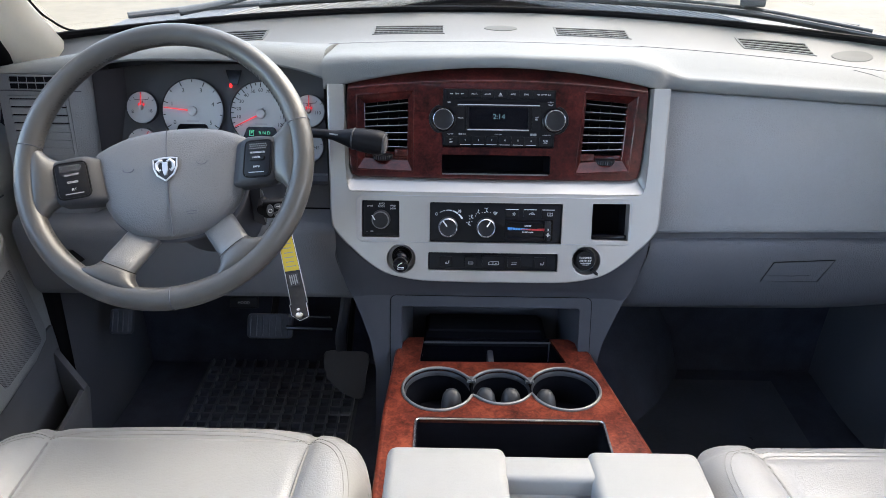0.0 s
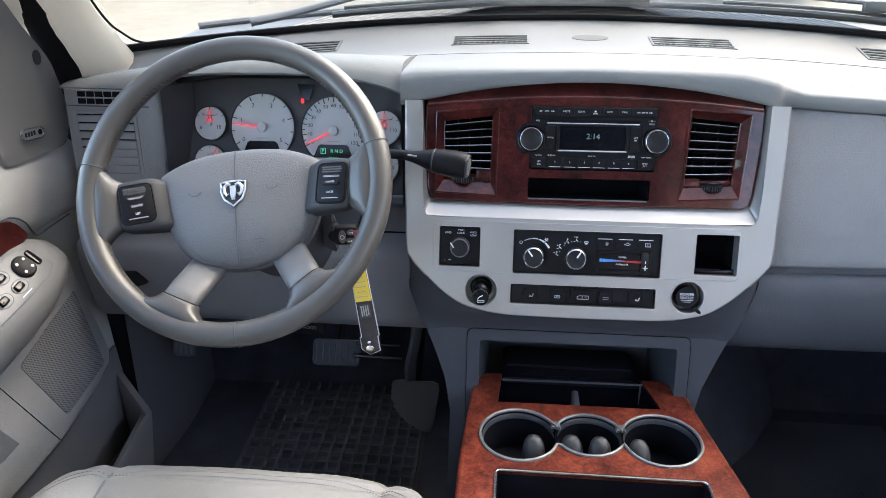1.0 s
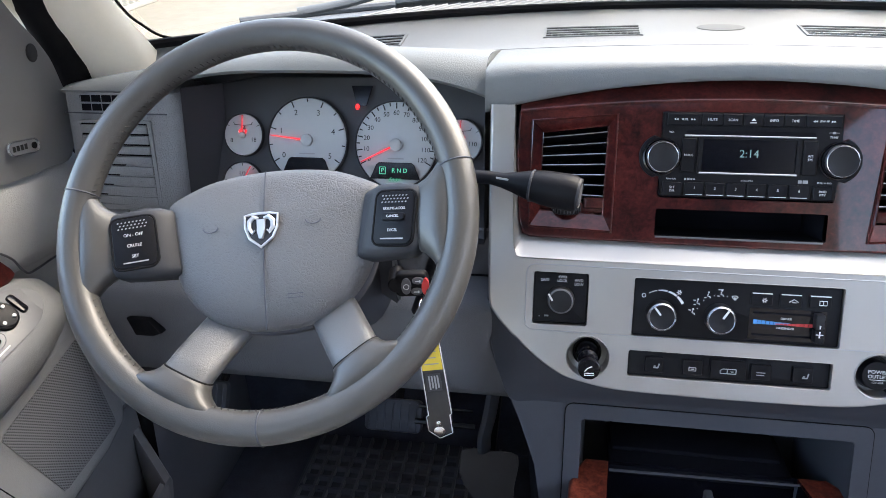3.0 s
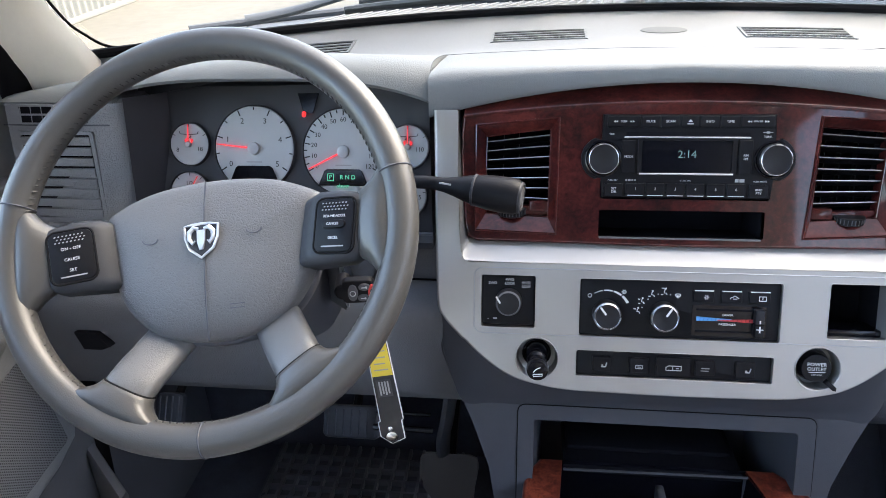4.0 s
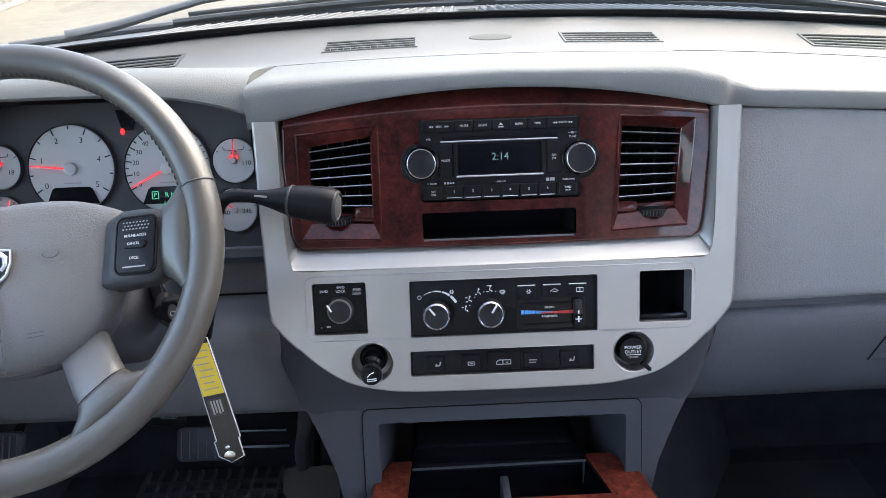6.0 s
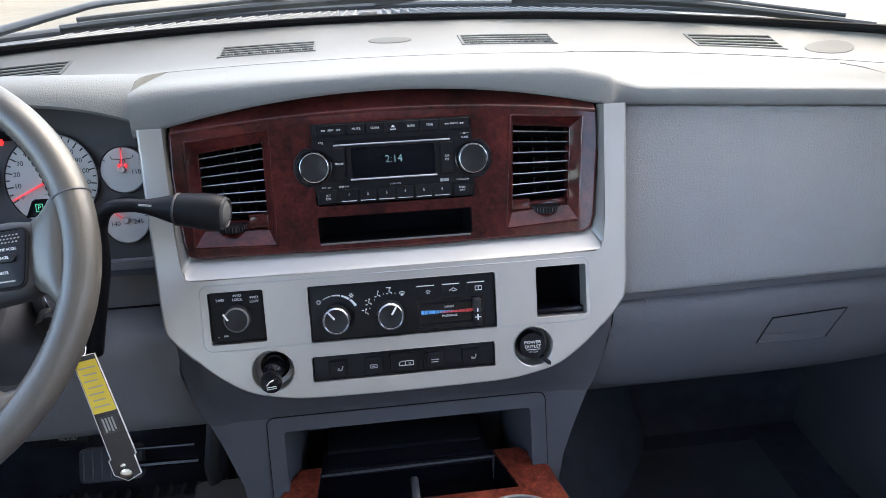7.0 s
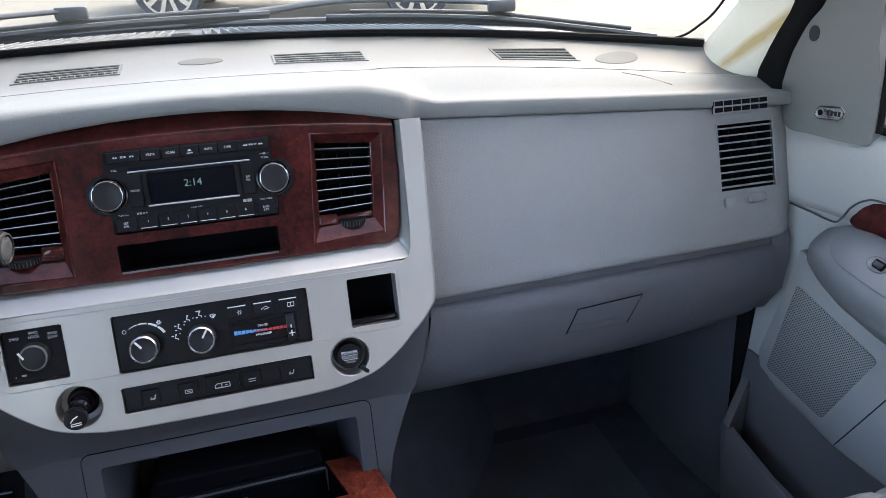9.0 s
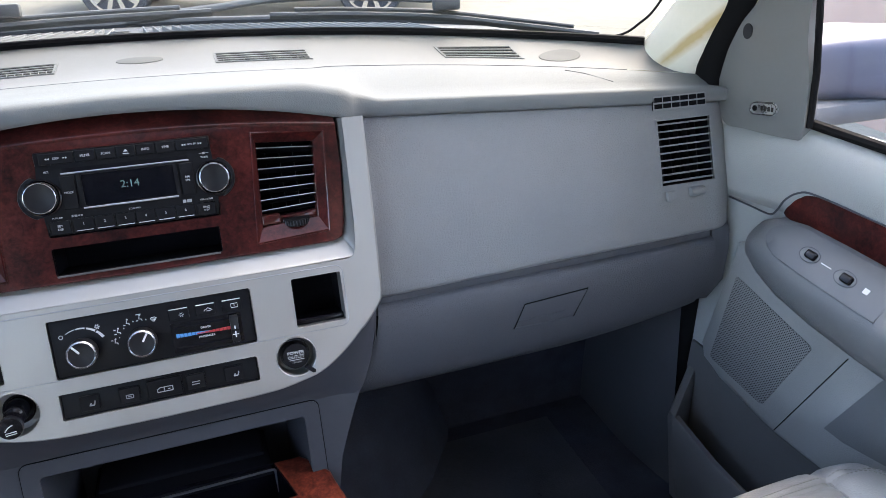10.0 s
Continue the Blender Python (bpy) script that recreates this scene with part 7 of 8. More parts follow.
x0m, x1m = -0.715, -0.300
bm = sheet(B(), lambda a, b: mat_at(x0m + (x1m - x0m) * a, 1.30 + 0.72 * b, 0.006), 4, 24)
part("sheet", bm, m_rubber, mat)
bm = B()
for k in range(15):
    x = x0m + 0.012 + k * (x1m - x0m - 0.024) / 14
    loft(bm, [[mat_at(x - 0.0035, y, 0.005), mat_at(x - 0.0025, y, 0.017), mat_at(x + 0.0025, y, 0.017), mat_at(x + 0.0035, y, 0.005)] for y in [1.32 + 0.60 * i / 24 for i in range(25)]])
for k in range(20):
    y = 1.325 + 0.0295 * k
    loft(bm, [[mat_at(x, y - 0.0035, 0.005), mat_at(x, y - 0.0025, 0.0165), mat_at(x, y + 0.0025, 0.0165), mat_at(x, y + 0.0035, 0.005)] for x in (x0m + 0.012, x1m - 0.012)])
tagged(part("lattice", bm, m_lattice, mat, "raised rubber lattice"), kind="stuff")
bm = sheet(B(), lambda a, b: mat_at(0.32 + 0.45 * a, 1.30 + 0.58 * b, 0.006), 4, 24)
single("floor_mat", bm, m_rubber, "black rubber floor mat in the passenger footwell", "floor mat")


# ---- doors ----
def door(side):
    X = LEFT if side < 0 else RIGHT
    dz = -0.012 if side < 0 else 0.0
    nm = "driver" if side < 0 else "passenger"
    fl = Flat((X, 0, 0), (0, 1, 0), (0, 0, 1), (-side, 0, 0))
    t = thing("door_1" if side < 0 else "door_2", (X, 1.0, 0.0), f"closed grey plastic {nm}'s door trim with armrest and speaker", "car door")

    def belt(y):
        return 0.767 - 0.125 * (1.365 - y)

    ysb = [1.59 - 1.45 * k / 16 for k in range(17)]
    skin = [(y, min(belt(y), 0.80) if y < 1.40 else 0.762) for y in ysb] + [(0.14, -0.06), (1.40, 0.0), (1.60, 0.06), (1.625, 0.30)]
    skin = [(y, z + dz) for y, z in skin]
    part("skin", slab(B(), fl, skin, -0.05, -0.012), m_door, t)
    # rounded upper roll under the window
    rings = []
    for k in range(17):
        y = 1.575 - 1.43 * k / 16
        zb = (belt(y) if y < 1.40 else 0.762 + 0.0 * y) + dz
        zl = 0.630 + 0.02 * max(0.0, (1.40 - y)) + dz - (0.10 * max(0.0, 1.2 - y))
        rings.append([fl.at(y, zb, -0.03), fl.at(y, zb - 0.002, -0.010), fl.at(y, zb - 0.014, 0.003), fl.at(y, zb - 0.05, 0.010), fl.at(y, (zb + zl) / 2, 0.011), fl.at(y, zl + 0.02, 0.006), fl.at(y, zl + 0.002, -0.002), fl.at(y, zl, -0.02)])
    part("upper_roll", loft(B(), rings), m_door, t, "smooth grey panel below the window", smooth=60)
    # tweeter panel in the window corner
    sail = curve_through([(1.552, 0.757, 0), (1.50, 0.752, 0), (1.41, 0.750, 0), (1.385, 0.760, 0), (1.384, 0.84, 0), (1.396, 0.95, 0), (1.34, 1.10, 0), (1.27, 1.20, 0), (1.33, 1.15, 0), (1.42, 1.045, 0), (1.492, 0.954, 0), (1.523, 0.922, 0), (1.544, 0.895, 0), (1.555, 0.868, 0), (1.565, 0.836, 0), (1.568, 0.81, 0)], 4, closed=True)
    sl = part("tweeter_panel", slab(B(), fl, [(p.x, p.y + dz) for p in sail], -0.012, 0.008, 0.005, 3), m_sail, t, "smooth dark grey corner panel", smooth=50)
    part("screw_cap", slab(B(), fl, disc(1.512, 0.904 + dz, 0.010, 18, 0.012), 0.005, 0.0092), m_pod, sl, "dark oval screw cap")
    bo = rr(1.434, 1.488, 0.781 + dz, 0.799 + dz, 0.009, 6)
    bo = [(y, z + 0.06 * (y - 1.45) * -1) for y, z in bo]
    bdg = part("speaker_badge", slab(B(), fl, bo, 0.006, 0.0115, 0.002), m_badge, sl, "small oval metal badge")
    part("badge_rim", tube(B(), [fl.at(y, z, 0.011) for y, z in bo], 0.0016, 6, closed=True), m_chrome, bdg)
    part("badge_dot", slab(B(), fl, disc(1.478, 0.7885 + dz, 0.0045, 16), 0.010, 0.0128), m_black, bdg)
    marks(fl, [(1.440 + 0.007 * k, 1.4445 + 0.007 * k, 0.7865 + dz, 0.7935 + dz) for k in range(4)], m_ink, bdg, w0=0.0110, w1=0.0122)
    # window glass and its black channel
    gl_ = [(1.42, 0.74), (1.42, 0.97), (1.32, 1.13), (1.10, 1.36), (0.20, 1.32), (0.16, 0.55)]
    g = part("window_glass", slab(B(), fl, [(y, z + dz) for y, z in gl_], -0.034, -0.030), m_pane, t, "clear side window glass")
    g.visible_shadow = False
    part("window_channel", tube(B(), [fl.at(1.380, 0.770 + dz, 0.0), fl.at(1.379, 0.85 + dz, 0.0), fl.at(1.390, 0.97 + dz, 0.0), fl.at(1.30, 1.13 + dz, -0.01), fl.at(1.10, 1.36 + dz, -0.03)], 0.005, 8), m_seal, t, "black window channel")
    part("window_channel", tube(B(), [fl.at(y, belt(y) + 0.004 + dz, -0.012) for y in (1.385, 1.2, 0.9, 0.5, 0.16)], 0.008, 8), m_seal, t)
    # burl insert
    wd = curve_through([(1.396, 0.630, 0), (1.388, 0.651, 0), (1.370, 0.667, 0), (1.342, 0.675, 0), (1.24, 0.663, 0), (1.10, 0.644, 0), (0.95, 0.619, 0), (0.95, 0.55, 0), (1.10, 0.575, 0), (1.23, 0.592, 0), (1.306, 0.612, 0)], 4, closed=True)
    part("wood_insert", slab(B(), fl, [(p.x, p.y + dz) for p in wd], -0.02, 0.010, 0.004, 3), m_burl, t, "glossy burl wood insert", smooth=50)
    # armrest pod with an inclined top
    keys = ((1.466, 0.578, 0.004, 0.004), (1.456, 0.579, 0.018, 0.022), (1.436, 0.580, 0.034, 0.044), (1.40, 0.581, 0.047, 0.064), (1.35, 0.572, 0.057, 0.076), (1.28, 0.557, 0.062, 0.080), (1.20, 0.541, 0.064, 0.080), (1.05, 0.517, 0.064, 0.082), (0.80, 0.483, 0.062, 0.082), (0.45, 0.44, 0.06, 0.076))

    def pod(y):
        for k0, k1 in zip(keys, keys[1:]):
            if y >= k1[0]:
                s = (y - k0[0]) / (k1[0] - k0[0])
                return [a + (b - a) * s for a, b in zip(k0[1:], k1[1:])]
        return keys[-1][1:]

    rings = []
    for y in [1.466, 1.461, 1.456, 1.446, 1.436, 1.416, 1.40, 1.375, 1.35, 1.31, 1.28, 1.24, 1.20, 1.12, 1.05, 0.92, 0.80, 0.6, 0.45]:
        zc, hh, dep = pod(y)
        sec = [(-0.02, hh * 0.97), (dep * 0.16, hh), (dep * 0.30, hh * 0.95), (dep * 0.62, hh * 0.66), (dep * 0.88, hh * 0.36), (dep * 0.985, hh * 0.14), (dep, -hh * 0.12), (dep * 0.95, -hh * 0.50), (dep * 0.78, -hh * 0.82), (dep * 0.45, -hh), (-0.02, -hh)]
        rings.append([fl.at(y, zc + dz + b, a) for a, b in sec])
    ar = part("armrest", loft(B(), rings), m_arm, t, "rounded grey armrest", smooth=70)

    def pod_top(y, s, h=0.0):
        """A point of the inclined top; s from the door side (0) to the cabin side (1)."""
        zc, hh, dep = pod(y)
        return fl.at(y, zc + dz + hh * (0.97 - 0.66 * s) + 0.75 * h, dep * (0.27 + 0.62 * s) + 0.65 * h)

    ends = [(1.394 - 0.030 * k / 12) for k in range(12)] + [(1.364 - 0.19 * k / 12) for k in range(13)]

    def plate_half(y):
        return 0.53 * max(0.0016, 1 - max(0.0, (y - 1.340) / 0.0542) ** 2.2) ** 0.5

    rows = [[pod_top(y, 0.5 + plate_half(y) * q, h) for q, h in ((-1.0, -0.002), (-1.0, 0.0022), (-0.94, 0.0032), (0.0, 0.0032), (0.94, 0.0032), (1.0, 0.0022), (1.0, -0.002))] for y in ends]
    sp_ = part("switch_plate", loft(B(), rows), m_smooth, ar, "grey switch plate", smooth=40)

    def local(y, s):
        o = pod_top(y, s, 0.0032)
        u = (pod_top(y - 0.01, s, 0.0032) - o).normalized()
        v = (pod_top(y, s - 0.1, 0.0032) - o).normalized()
        n = u.cross(v).normalized()
        return Flat(o, u, v, n if n.z > 0 else -n)

    def rocker(y, s, ru, rv_):
        pl = local(y, s)
        part("switch_recess", slab(B(), pl, disc(0, 0, ru, 22, rv_), -0.0005, 0.0006), m_arm, sp_, "shallow finger recess")
        part("recess_edge", tube(B(), [pl.at(u, v, 0.0005) for u, v in disc(0, 0, ru, 24, rv_)], 0.0006, 5, closed=True), m_low, sp_)
        part("window_switch", slab(B(), pl, rr(-ru * 0.35, ru * 0.72, -rv_ * 0.55, rv_ * 0.55, 0.003), -0.001, 0.0055, 0.002), m_gloss, sp_, "glossy black rocker")

    if side > 0:
        rocker(1.306, 0.52, 0.017, 0.0115)
        rocker(1.242, 0.56, 0.017, 0.0115)
        pl = local(1.274, 0.54)
        marks(pl, [(-0.010, 0.008, -0.0008, 0.0008)], m_white, sp_, w0=0.0, w1=0.0006)
        pl = local(1.208, 0.56)
        marks(pl, [(-0.004, 0.004, -0.004, 0.004)], m_white, sp_, w0=0.0, w1=0.0006)
    else:
        pl = local(1.328, 0.44)
        part("mirror_knob", turned(B(), pl, 0, 0, ((0.019, -0.001), (0.019, 0.004), (0.0165, 0.0055), (0.010, 0.004), (0.0005, 0.004)), 24), m_black, sp_, "round black mirror control")
        for k in range(4):
            a = math.pi * (0.25 + 0.5 * k)
            part("symbol", slab(B(), pl, disc(0.012 * math.cos(a), 0.012 * math.sin(a), 0.0024, 8), 0.004, 0.0062), m_white, sp_)
        pl = local(1.356, 0.42)
        part("window_switch", slab(B(), pl, rr(-0.006, 0.006, -0.015, 0.015, 0.005), -0.001, 0.004, 0.002), m_gloss, sp_)
        rocker(1.294, 0.70, 0.016, 0.0105)
        rocker(1.286, 0.28, 0.014, 0.0105)
        rocker(1.256, 0.70, 0.016, 0.0105)
        rocker(1.248, 0.28, 0.014, 0.0105)
        marks(local(1.292, 0.93), [(-0.012, 0.012, -0.0007, 0.0007)], m_white, sp_, w0=0.0, w1=0.0006)
    # lower panel with the speaker
    lowp = [(1.488, 0.560), (1.40, 0.540), (1.20, 0.475), (0.9, 0.43), (0.3, 0.36), (0.3, 0.10), (1.0, 0.215), (1.218, 0.250), (1.288, 0.252), (1.363, 0.256), (1.385, 0.263), (1.50, 0.292), (1.548, 0.313), (1.556, 0.34), (1.515, 0.46)]
    lp_ = part("lower_panel", slab(B(), fl, [(y, z + dz) for y, z in lowp], -0.02, 0.010, 0.005, 3), m_doorlow, t, "grey lower panel", smooth=50)
    spk = [(1.483, 0.498), (1.477, 0.499), (1.317, 0.443), (1.314, 0.437), (1.394, 0.296), (1.402, 0.293), (1.522, 0.319), (1.529, 0.325)]
    part("speaker_grille", slab(B(), fl, [(y, z + dz) for y, z in spk], 0.006, 0.0115, 0.001), m_grille, lp_, "perforated speaker grille")
    part("seam", tube(B(), [fl.at(1.250, 0.453 + dz, 0.0102), fl.at(1.364, 0.262 + dz, 0.0102)], 0.0009, 6), m_void, lp_)
    # recessed wall over the map pocket, its shade put into the dark colour
    pw = [(1.600, 0.32), (1.548, 0.315), (1.50, 0.294), (1.385, 0.265), (1.288, 0.254), (1.0, 0.22), (0.3, 0.10), (0.3, 0.02), (1.0, 0.06), (1.43, 0.09), (1.63, 0.11)]
    part("pocket_wall", slab(B(), fl, [(y, z + dz) for y, z in pw], -0.02, -0.006), m_pocket_shaded, t, "recessed wall above the pocket, coloured darker for shade")
    # map pocket: a wall that stands out into the cabin, closed by a slanting front end
    top = ((1.545, 0.200), (1.530, 0.195), (1.431, 0.166), (1.20, 0.130), (0.90, 0.097), (0.40, 0.05))
    rings = [[fl.at(y, z0 + dz - 0.006, 0.056), fl.at(y, z0 + dz, 0.060), fl.at(y, z0 + dz, 0.069), fl.at(y, z0 + dz - 0.006, 0.073), fl.at(y + 0.01, z0 - 0.10 + dz, 0.062), fl.at(y + 0.02, z0 - 0.24 + dz, 0.030), fl.at(y + 0.02, z0 - 0.24 + dz, 0.018), fl.at(y + 0.01, z0 - 0.10 + dz, 0.048)] for y, z0 in top]
    pk_ = part("pocket_front", loft(B(), rings), m_pocket_shaded, t, "outer wall of the map pocket", smooth=50)
    rings = []
    for k in range(9):
        q = k / 8
        y, z0, w = 1.540 + 0.048 * q, 0.200 + 0.062 * q, 0.071 - 0.079 * q
        rings.append([fl.at(y - 0.004, z0 + dz - 0.008, w), fl.at(y, z0 + dz, w), fl.at(y + 0.016, z0 + dz + 0.002, w), fl.at(y + 0.022, z0 + dz - 0.010, w), fl.at(y + 0.04, -0.05, w * 0.5), fl.at(y + 0.02, -0.05, w * 0.5)])
    part("pocket_end", loft(B(), rings), m_pocket_shaded, pk_, "slanting front end of the pocket", smooth=50)
    part("pocket_floor", slab(B(), Flat((X, 0, 0), (0, 1, 0), (-side, 0, 0), (0, 0, 1)), [(0.40, -0.01), (1.55, -0.01), (1.55, 0.045), (0.40, 0.045)], -0.02, -0.01), m_void, pk_)
    # dark line painted as the shadow round the burl insert, where the upper roll ends
    rs = curve_through([(1.530, 0.629, 0), (1.48, 0.625, 0), (1.437, 0.622, 0), (1.418, 0.634, 0), (1.401, 0.655, 0), (1.378, 0.672, 0), (1.345, 0.677, 0), (1.24, 0.664, 0), (1.10, 0.645, 0), (0.95, 0.620, 0)], 5)
    part("step_shadow_line", tube(B(), [fl.at(p.x, p.y + dz, -0.0012 + 0.0108 * min(1.0, max(0.0, (1.440 - p.x) / 0.04))) for p in rs], 0.0016, 8), m_low, t, "dark line painted as the step's shadow round the wood")
    # grab handle on the armrest and the scoop below it
    part("grab_handle", loft(B(), [[fl.at(y, zc_ + dz + b, 0.062 + a) for a, b in rr(-0.012, 0.014, -0.026, 0.024, 0.011, 4)] for y, zc_ in ((1.188, 0.536), (1.182, 0.534), (1.10, 0.520), (1.0, 0.503), (0.90, 0.487))]), m_spoke, ar, "dark grey grab handle", smooth=60)
    # cup of the door pull
    part("pull_cup", slab(B(), fl, [(y, z + dz) for y, z in ((1.19, 0.452), (0.95, 0.42), (0.95, 0.32), (1.15, 0.325), (1.235, 0.318), (1.272, 0.322))], 0.008, 0.0112, 0.0005), m_arm, t)
    return t


door(-1)
door(1)

# ---- outside ----
bm = B()
ext = 260
sheet(bm, lambda a, b: Vector((-ext + 2 * ext * a, -ext + 2 * ext * b, 0.0)), 4, 4)
single("ground", bm, m_concrete, "pale dusty concrete yard reaching far out", "ground", kind="structure", raw=True)
# the truck's own cowl, bonnet, wipers and mirror
hd = thing("truck_bonnet", (0, 2.8, 0.8), "pale beige truck bonnet beyond the windscreen", "bonnet")


def cowl_at(x, k, h=0.0):
    y = base_y(x) + 0.012 + 0.27 * k
    return Vector((x, y, dash_z(x, base_y(x)) - 0.004 + 0.026 * k + h))


cw = thing("cowl_grille", (0, 2.1, 0.9), "weathered grey cowl grille with slanting louvres", "cowl grille")
part("tray", sheet(B(), lambda a, b: cowl_at(-0.84 + 1.70 * a, b, -0.006), 40, 4), m_cowl, cw)
for row, n, k0, k1, half in ((0, 50, 0.30, 0.72, 0.60), (1, 40, 0.10, 0.20, 0.32)):
    for k in range(n):
        x = -half + 2 * half * k / (n - 1)
        if abs(x) < 0.03:
            continue
        lean = (0.052 if row == 0 else 0.004) * (1 if x < 0.0 else -1) * min(1, abs(x) / 0.2)
        rings = [[cowl_at(x + lean * s + dx, k0 + (k1 - k0) * s, h) for dx, h in ((-0.0016, -0.006), (-0.0012, 0.002), (0.0, 0.0028), (0.0012, 0.002), (0.0016, -0.006))] for s in (0, 0.5, 1)]
        part("louvre", loft(B(), rings), m_louvre, cw)
part("front_edge", tube(B(), [cowl_at(-0.84 + 1.70 * k / 30, 1.0, 0.0) for k in range(31)], 0.008, 8), m_cowl, cw)
bm = sheet(B(), lambda a, b: Vector(((x := -0.82 + 1.66 * a), base_y(x) + 0.30 + 0.95 * b, dash_z(x, base_y(x)) + 0.024 - 0.085 * b - 0.05 * b * b - 0.06 * (2 * a - 1) ** 6)), 30, 12)
part("panel", bm, m_paint, hd, smooth=60)


def on_screen(x, k, off=0.012):
    return screen_at(x, k) + Vector((0, off, off))


def wiper(blade, arm, label):
    """A wiper resting at the foot of the glass; blade and arm as (x, height up the glass)."""
    t = thing("wiper", on_screen(*arm[0]), label, "wiper", "wipers")
    cur = curve_through([on_screen(x, k) for x, k in blade], 8)
    part("blade", tube(B(), cur, 0.0060, 8, flat=1.3), m_wiper, t, "grey rubber blade")
    part("bridge", tube(B(), [p + Vector((0, 0.006, 0.011)) for p in cur[3:-3]], 0.0040, 8), m_wiper, t, "thin steel bridge over the blade")
    ac = curve_through([on_screen(x, k, 0.026) for x, k in arm], 6)
    part("arm", tube(B(), ac, [0.012 - 0.007 * (k / (len(ac) - 1)) ** 0.6 for k in range(len(ac))], 10, flat=0.7), m_wiper, t, "tapering grey wiper arm")
    e = ac[-1]
    part("clip", block(B(), e.x - 0.030, e.x + 0.022, e.y - 0.008, e.y + 0.010, e.z - 0.016, e.z + 0.006, 0.005), m_wiper, t, "clip that holds the blade")
    p = on_screen(*arm[0])
    part("pivot_cap", turned(B(), Flat(p + Vector((-0.012, 0.01, -0.012)), (1, 0, 0), (0, 1, 0)), 0, 0, ((0.020, -0.02), (0.020, 0.004), (0.015, 0.010), (0.0005, 0.011)), 20), m_wiper, t)


wiper([(-0.505, 0.014), (-0.41, 0.018), (-0.185, 0.026), (-0.02, 0.031), (0.15, 0.036)], [(-0.665, -0.008), (-0.59, 0.004), (-0.495, 0.030), (-0.415, 0.044), (-0.17, 0.050)], "grey windscreen wiper lying along the driver's side")
wiper([(0.25, 0.022), (0.40, 0.022), (0.55, 0.018), (0.69, 0.002), (0.815, -0.012)], [(0.005, 0.0), (0.08, 0.012), (0.175, 0.028), (0.25, 0.042), (0.37, 0.048), (0.565, 0.042)], "grey windscreen wiper lying along the passenger's side")

mi = thing("door_mirror", (1.2, 1.5, 0.74), "blue-grey wing mirror housing outside the passenger window", "wing mirror")
bm = B()
rings = []
for x, y0, y1, z0, z1 in ((0.985, 1.56, 1.77, 0.79, 0.862), (1.07, 1.52, 1.80, 0.780, 0.876), (1.12, 1.49, 1.80, 0.778, 0.882), (1.22, 1.45, 1.80, 0.775, 0.888), (1.36, 1.43, 1.78, 0.772, 0.89), (1.40, 1.46, 1.75, 0.78, 0.88)):
    rings.append([(x, a, b) for a, b in rr(y0, y1, z0, z1, 0.03, 4)])
part("housing", loft(bm, rings), m_blueg, mi, smooth=60)
part("foot", block(B(), 0.99, 1.38, 1.47, 1.76, 0.742, 0.779, 0.012), m_low, mi, "dark grey mirror arm")


# a dark car parked across the yard
def parked_car(name, at, turn, paint, label, length=4.7):
    base = Matrix.Translation(at) @ Matrix.Rotation(radians(turn), 4, "Z")
    t = thing(name, at, label, "parked car", "parked cars", raw=True)
    prof = [(-0.5, 0.35), (-0.5, 0.75), (-0.46, 0.92), (-0.28, 1.0), (-0.14, 1.42), (0.02, 1.50), (0.22, 1.46), (0.36, 1.02), (0.47, 0.92), (0.5, 0.62), (0.5, 0.35)]
    prof = curve_through([(a * length, b, 0) for a, b in prof], 4)
    rings = []
    for yy, k in ((-0.90, 0.93), (-0.86, 0.985), (-0.78, 1.0), (0.78, 1.0), (0.86, 0.985), (0.90, 0.93)):
        rings.append([base @ Vector((p.x * (0.5 + 0.5 * k), yy * (1.0 - 0.12 * max(0, p.y - 0.95) / 0.5), 0.3 + (p.y - 0.3) * k)) for p in prof])
    part("body", loft(B(), rings), paint, t, raw=True, smooth=45)
    for sx in (-1, 1):
        for sy in (-1, 1):
            fl = Flat(base @ Vector((sx * length * 0.30, sy * 0.86, 0.40)), base.to_3x3() @ Vector((1, 0, 0)), Vector((0, 0, 1)), base.to_3x3() @ Vector((0, sy, 0)))
            wh_ = part("wheel", turned(B(), fl, 0, 0, ((0.34, -0.2), (0.40, -0.18), (0.40, 0.03), (0.38, 0.06), (0.31, 0.05), (0.305, 0.02), (0.0005, 0.02)), 36), m_rubber, t, "black tyre", raw=True)
            bm = B()
            for k in range(10):
                a = 2 * math.pi * k / 10
                p, q = Vector((math.cos(a), math.sin(a))), Vector((-math.sin(a), math.cos(a))) * 0.018
                slab(bm, fl, [(p.x * r + s * q.x, p.y * r + s * q.y) for r, s in ((0.04, -1), (0.29, -1.6), (0.29, 1.6), (0.04, 1))], 0.02, 0.055)
            turned(bm, fl, 0, 0, ((0.315, 0.02), (0.31, 0.06), (0.285, 0.06), (0.275, 0.02)), 36, caps=False)
            turned(bm, fl, 0, 0, ((0.06, 0.02), (0.055, 0.065), (0.0005, 0.067)), 20)
            part("rim", bm, m_chrome, wh_, "bright spoked alloy rim", raw=True)
    return t


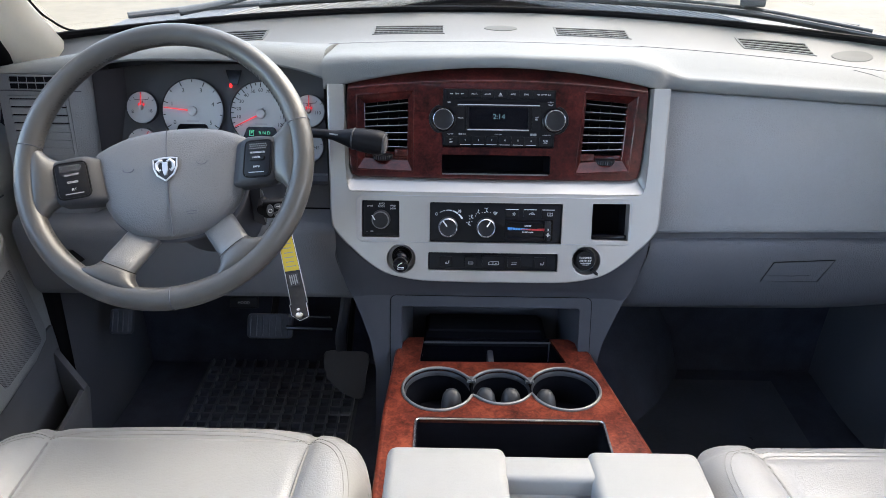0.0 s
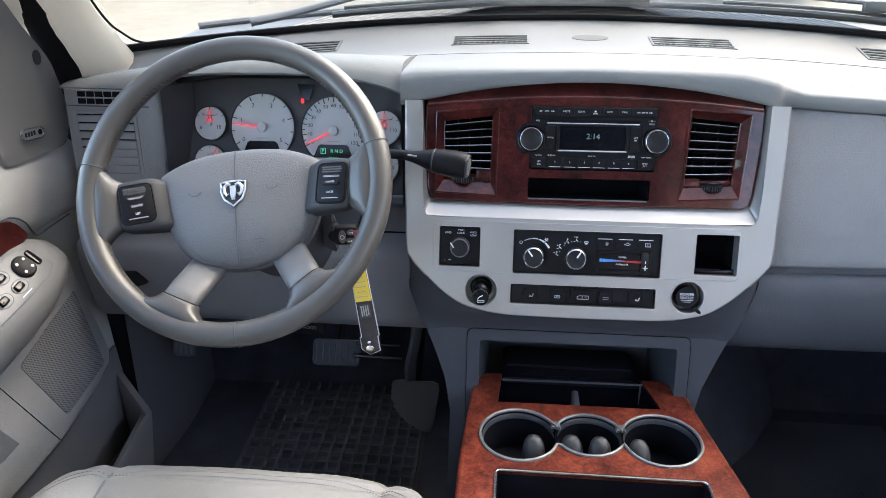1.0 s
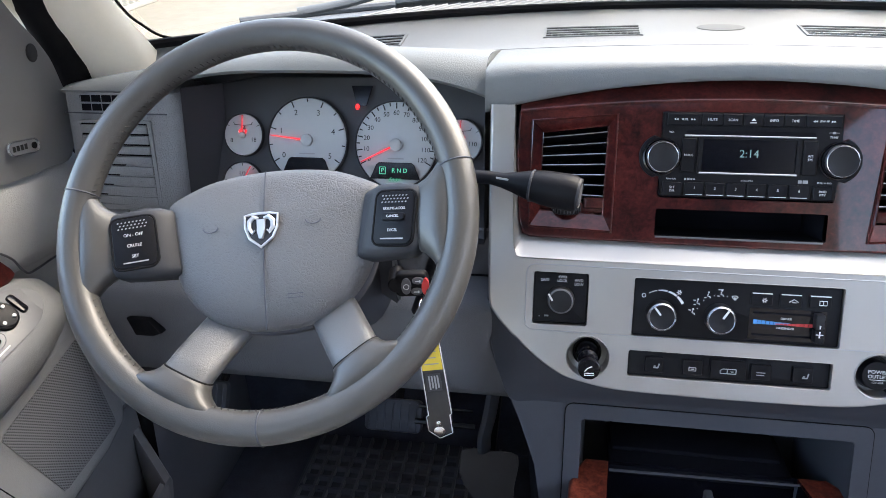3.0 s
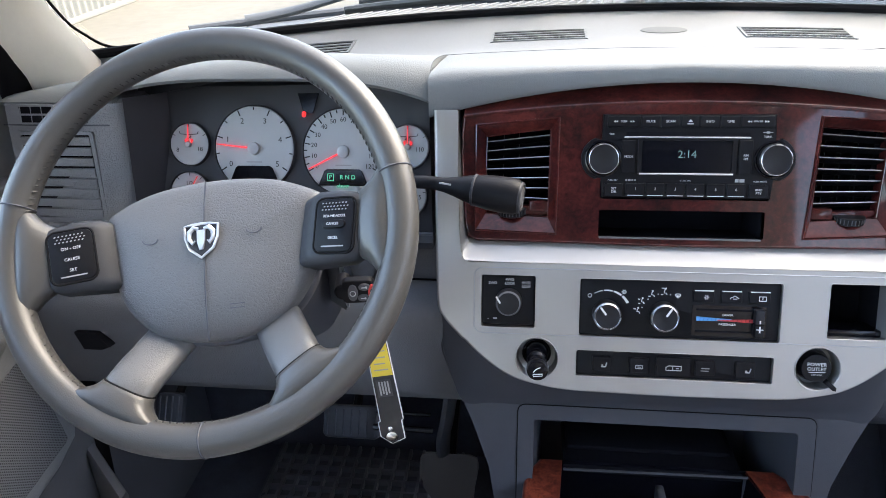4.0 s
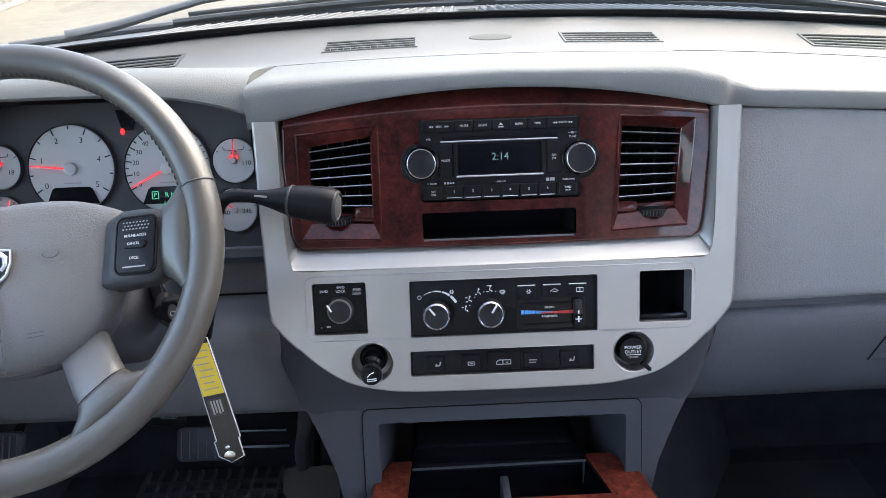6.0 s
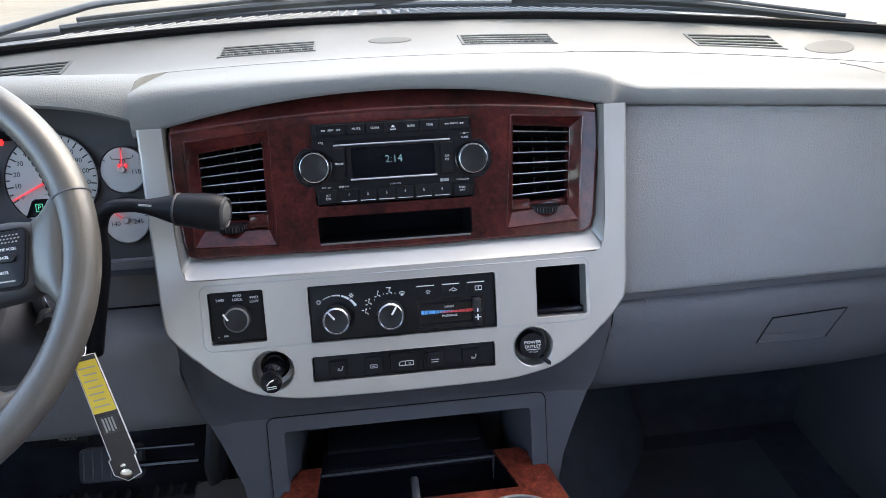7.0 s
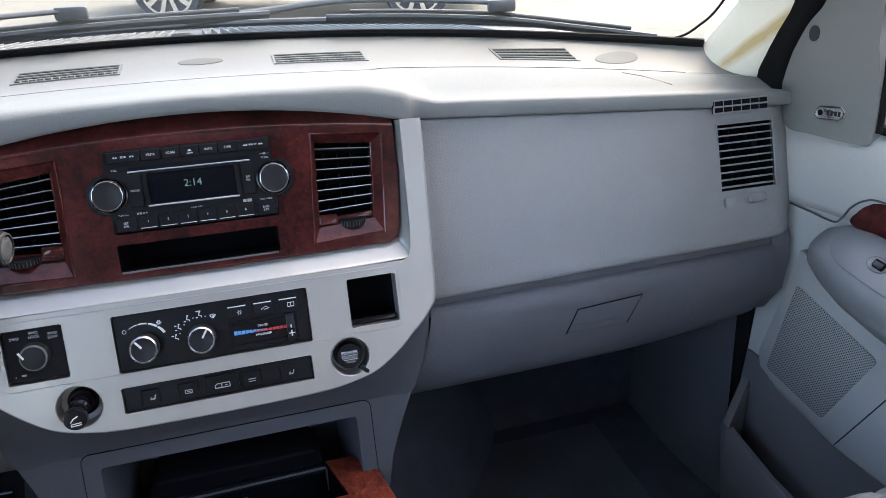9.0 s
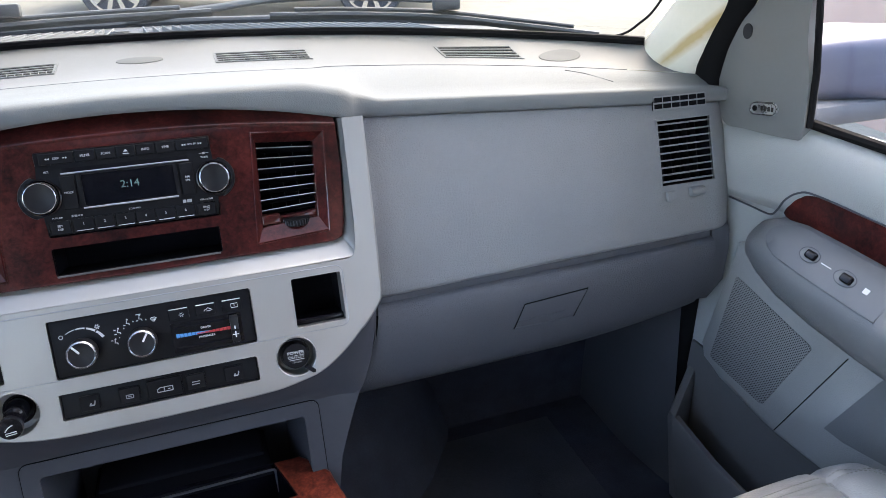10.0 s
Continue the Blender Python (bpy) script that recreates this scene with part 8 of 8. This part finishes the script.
parked_car("parked_car", (1.21, 10.47, 0), -14.2, m_dark, "black car parked across the yard with alloy wheels", 4.9)
# corrugated fence along the other side of the yard
fen = thing("corrugated_fence", (-5.65, 10, 0), "pale corrugated steel fence along the yard", "fence", kind="structure", raw=True)
for k in range(14):
    y0 = 4.0 + 1.1 * k
    bm = sheet(B(), lambda a, b, y0=y0: Vector((-5.68 + 0.018 * math.sin(2 * math.pi * 8 * a), y0 + 1.096 * a, 0.02 + 2.0 * b)), 96, 2)
    part("fence_panel", bm, m_wall, fen, raw=True, smooth=80)
part("foot_rail", block(B(), -5.72, -5.62, 4.0, 19.4, 0.0, 0.06, 0.01), m_wall, fen, raw=True)
# rendered wall beside the truck
bm = slab(B(), Flat((4.7, 0, 0), (0, 1, 0), (0, 0, 1), (-1, 0, 0)), rr(-14, 5.6, 0.0, 3.2, 0.02), -0.2, 0.0)
single("rendered_wall", bm, m_brick, "pinkish rendered wall beside the yard", "wall", kind="structure", raw=True)

# chassis and wheels that carry the cab
ch = thing("truck_chassis", (0, 0.6, 0), "dark steel chassis with four tyres under the truck", "chassis", kind="structure", raw=True)
for sx in (-0.45, 0.45):
    part("rail", tube(B(), [Vector((sx, 2.9, 0.46)), Vector((sx, 1.2, 0.50)), Vector((sx, -0.7, 0.68)), Vector((sx, -2.2, 0.62))], 0.06, 8), m_black, ch, raw=True)
for sx in (-0.84, 0.84):
    for yy in (2.75, -1.55):
        wf = Flat(Vector((sx, yy, 0.40)), Vector((0, 1, 0)), Vector((0, 0, 1)), Vector((math.copysign(1, sx), 0, 0)))
        part("tyre", turned(B(), wf, 0, 0, ((0.22, -0.11), (0.37, -0.12), (0.40, -0.09), (0.40, 0.09), (0.37, 0.12), (0.22, 0.11), (0.20, 0.05), (0.0005, 0.05)), 36), m_rubber, ch, "black tyre", raw=True)
for yy in (2.75, -1.55):
    part("axle", tube(B(), [Vector((-0.80, yy, 0.40)), Vector((0.80, yy, 0.40))], 0.05, 8), m_black, ch, raw=True)
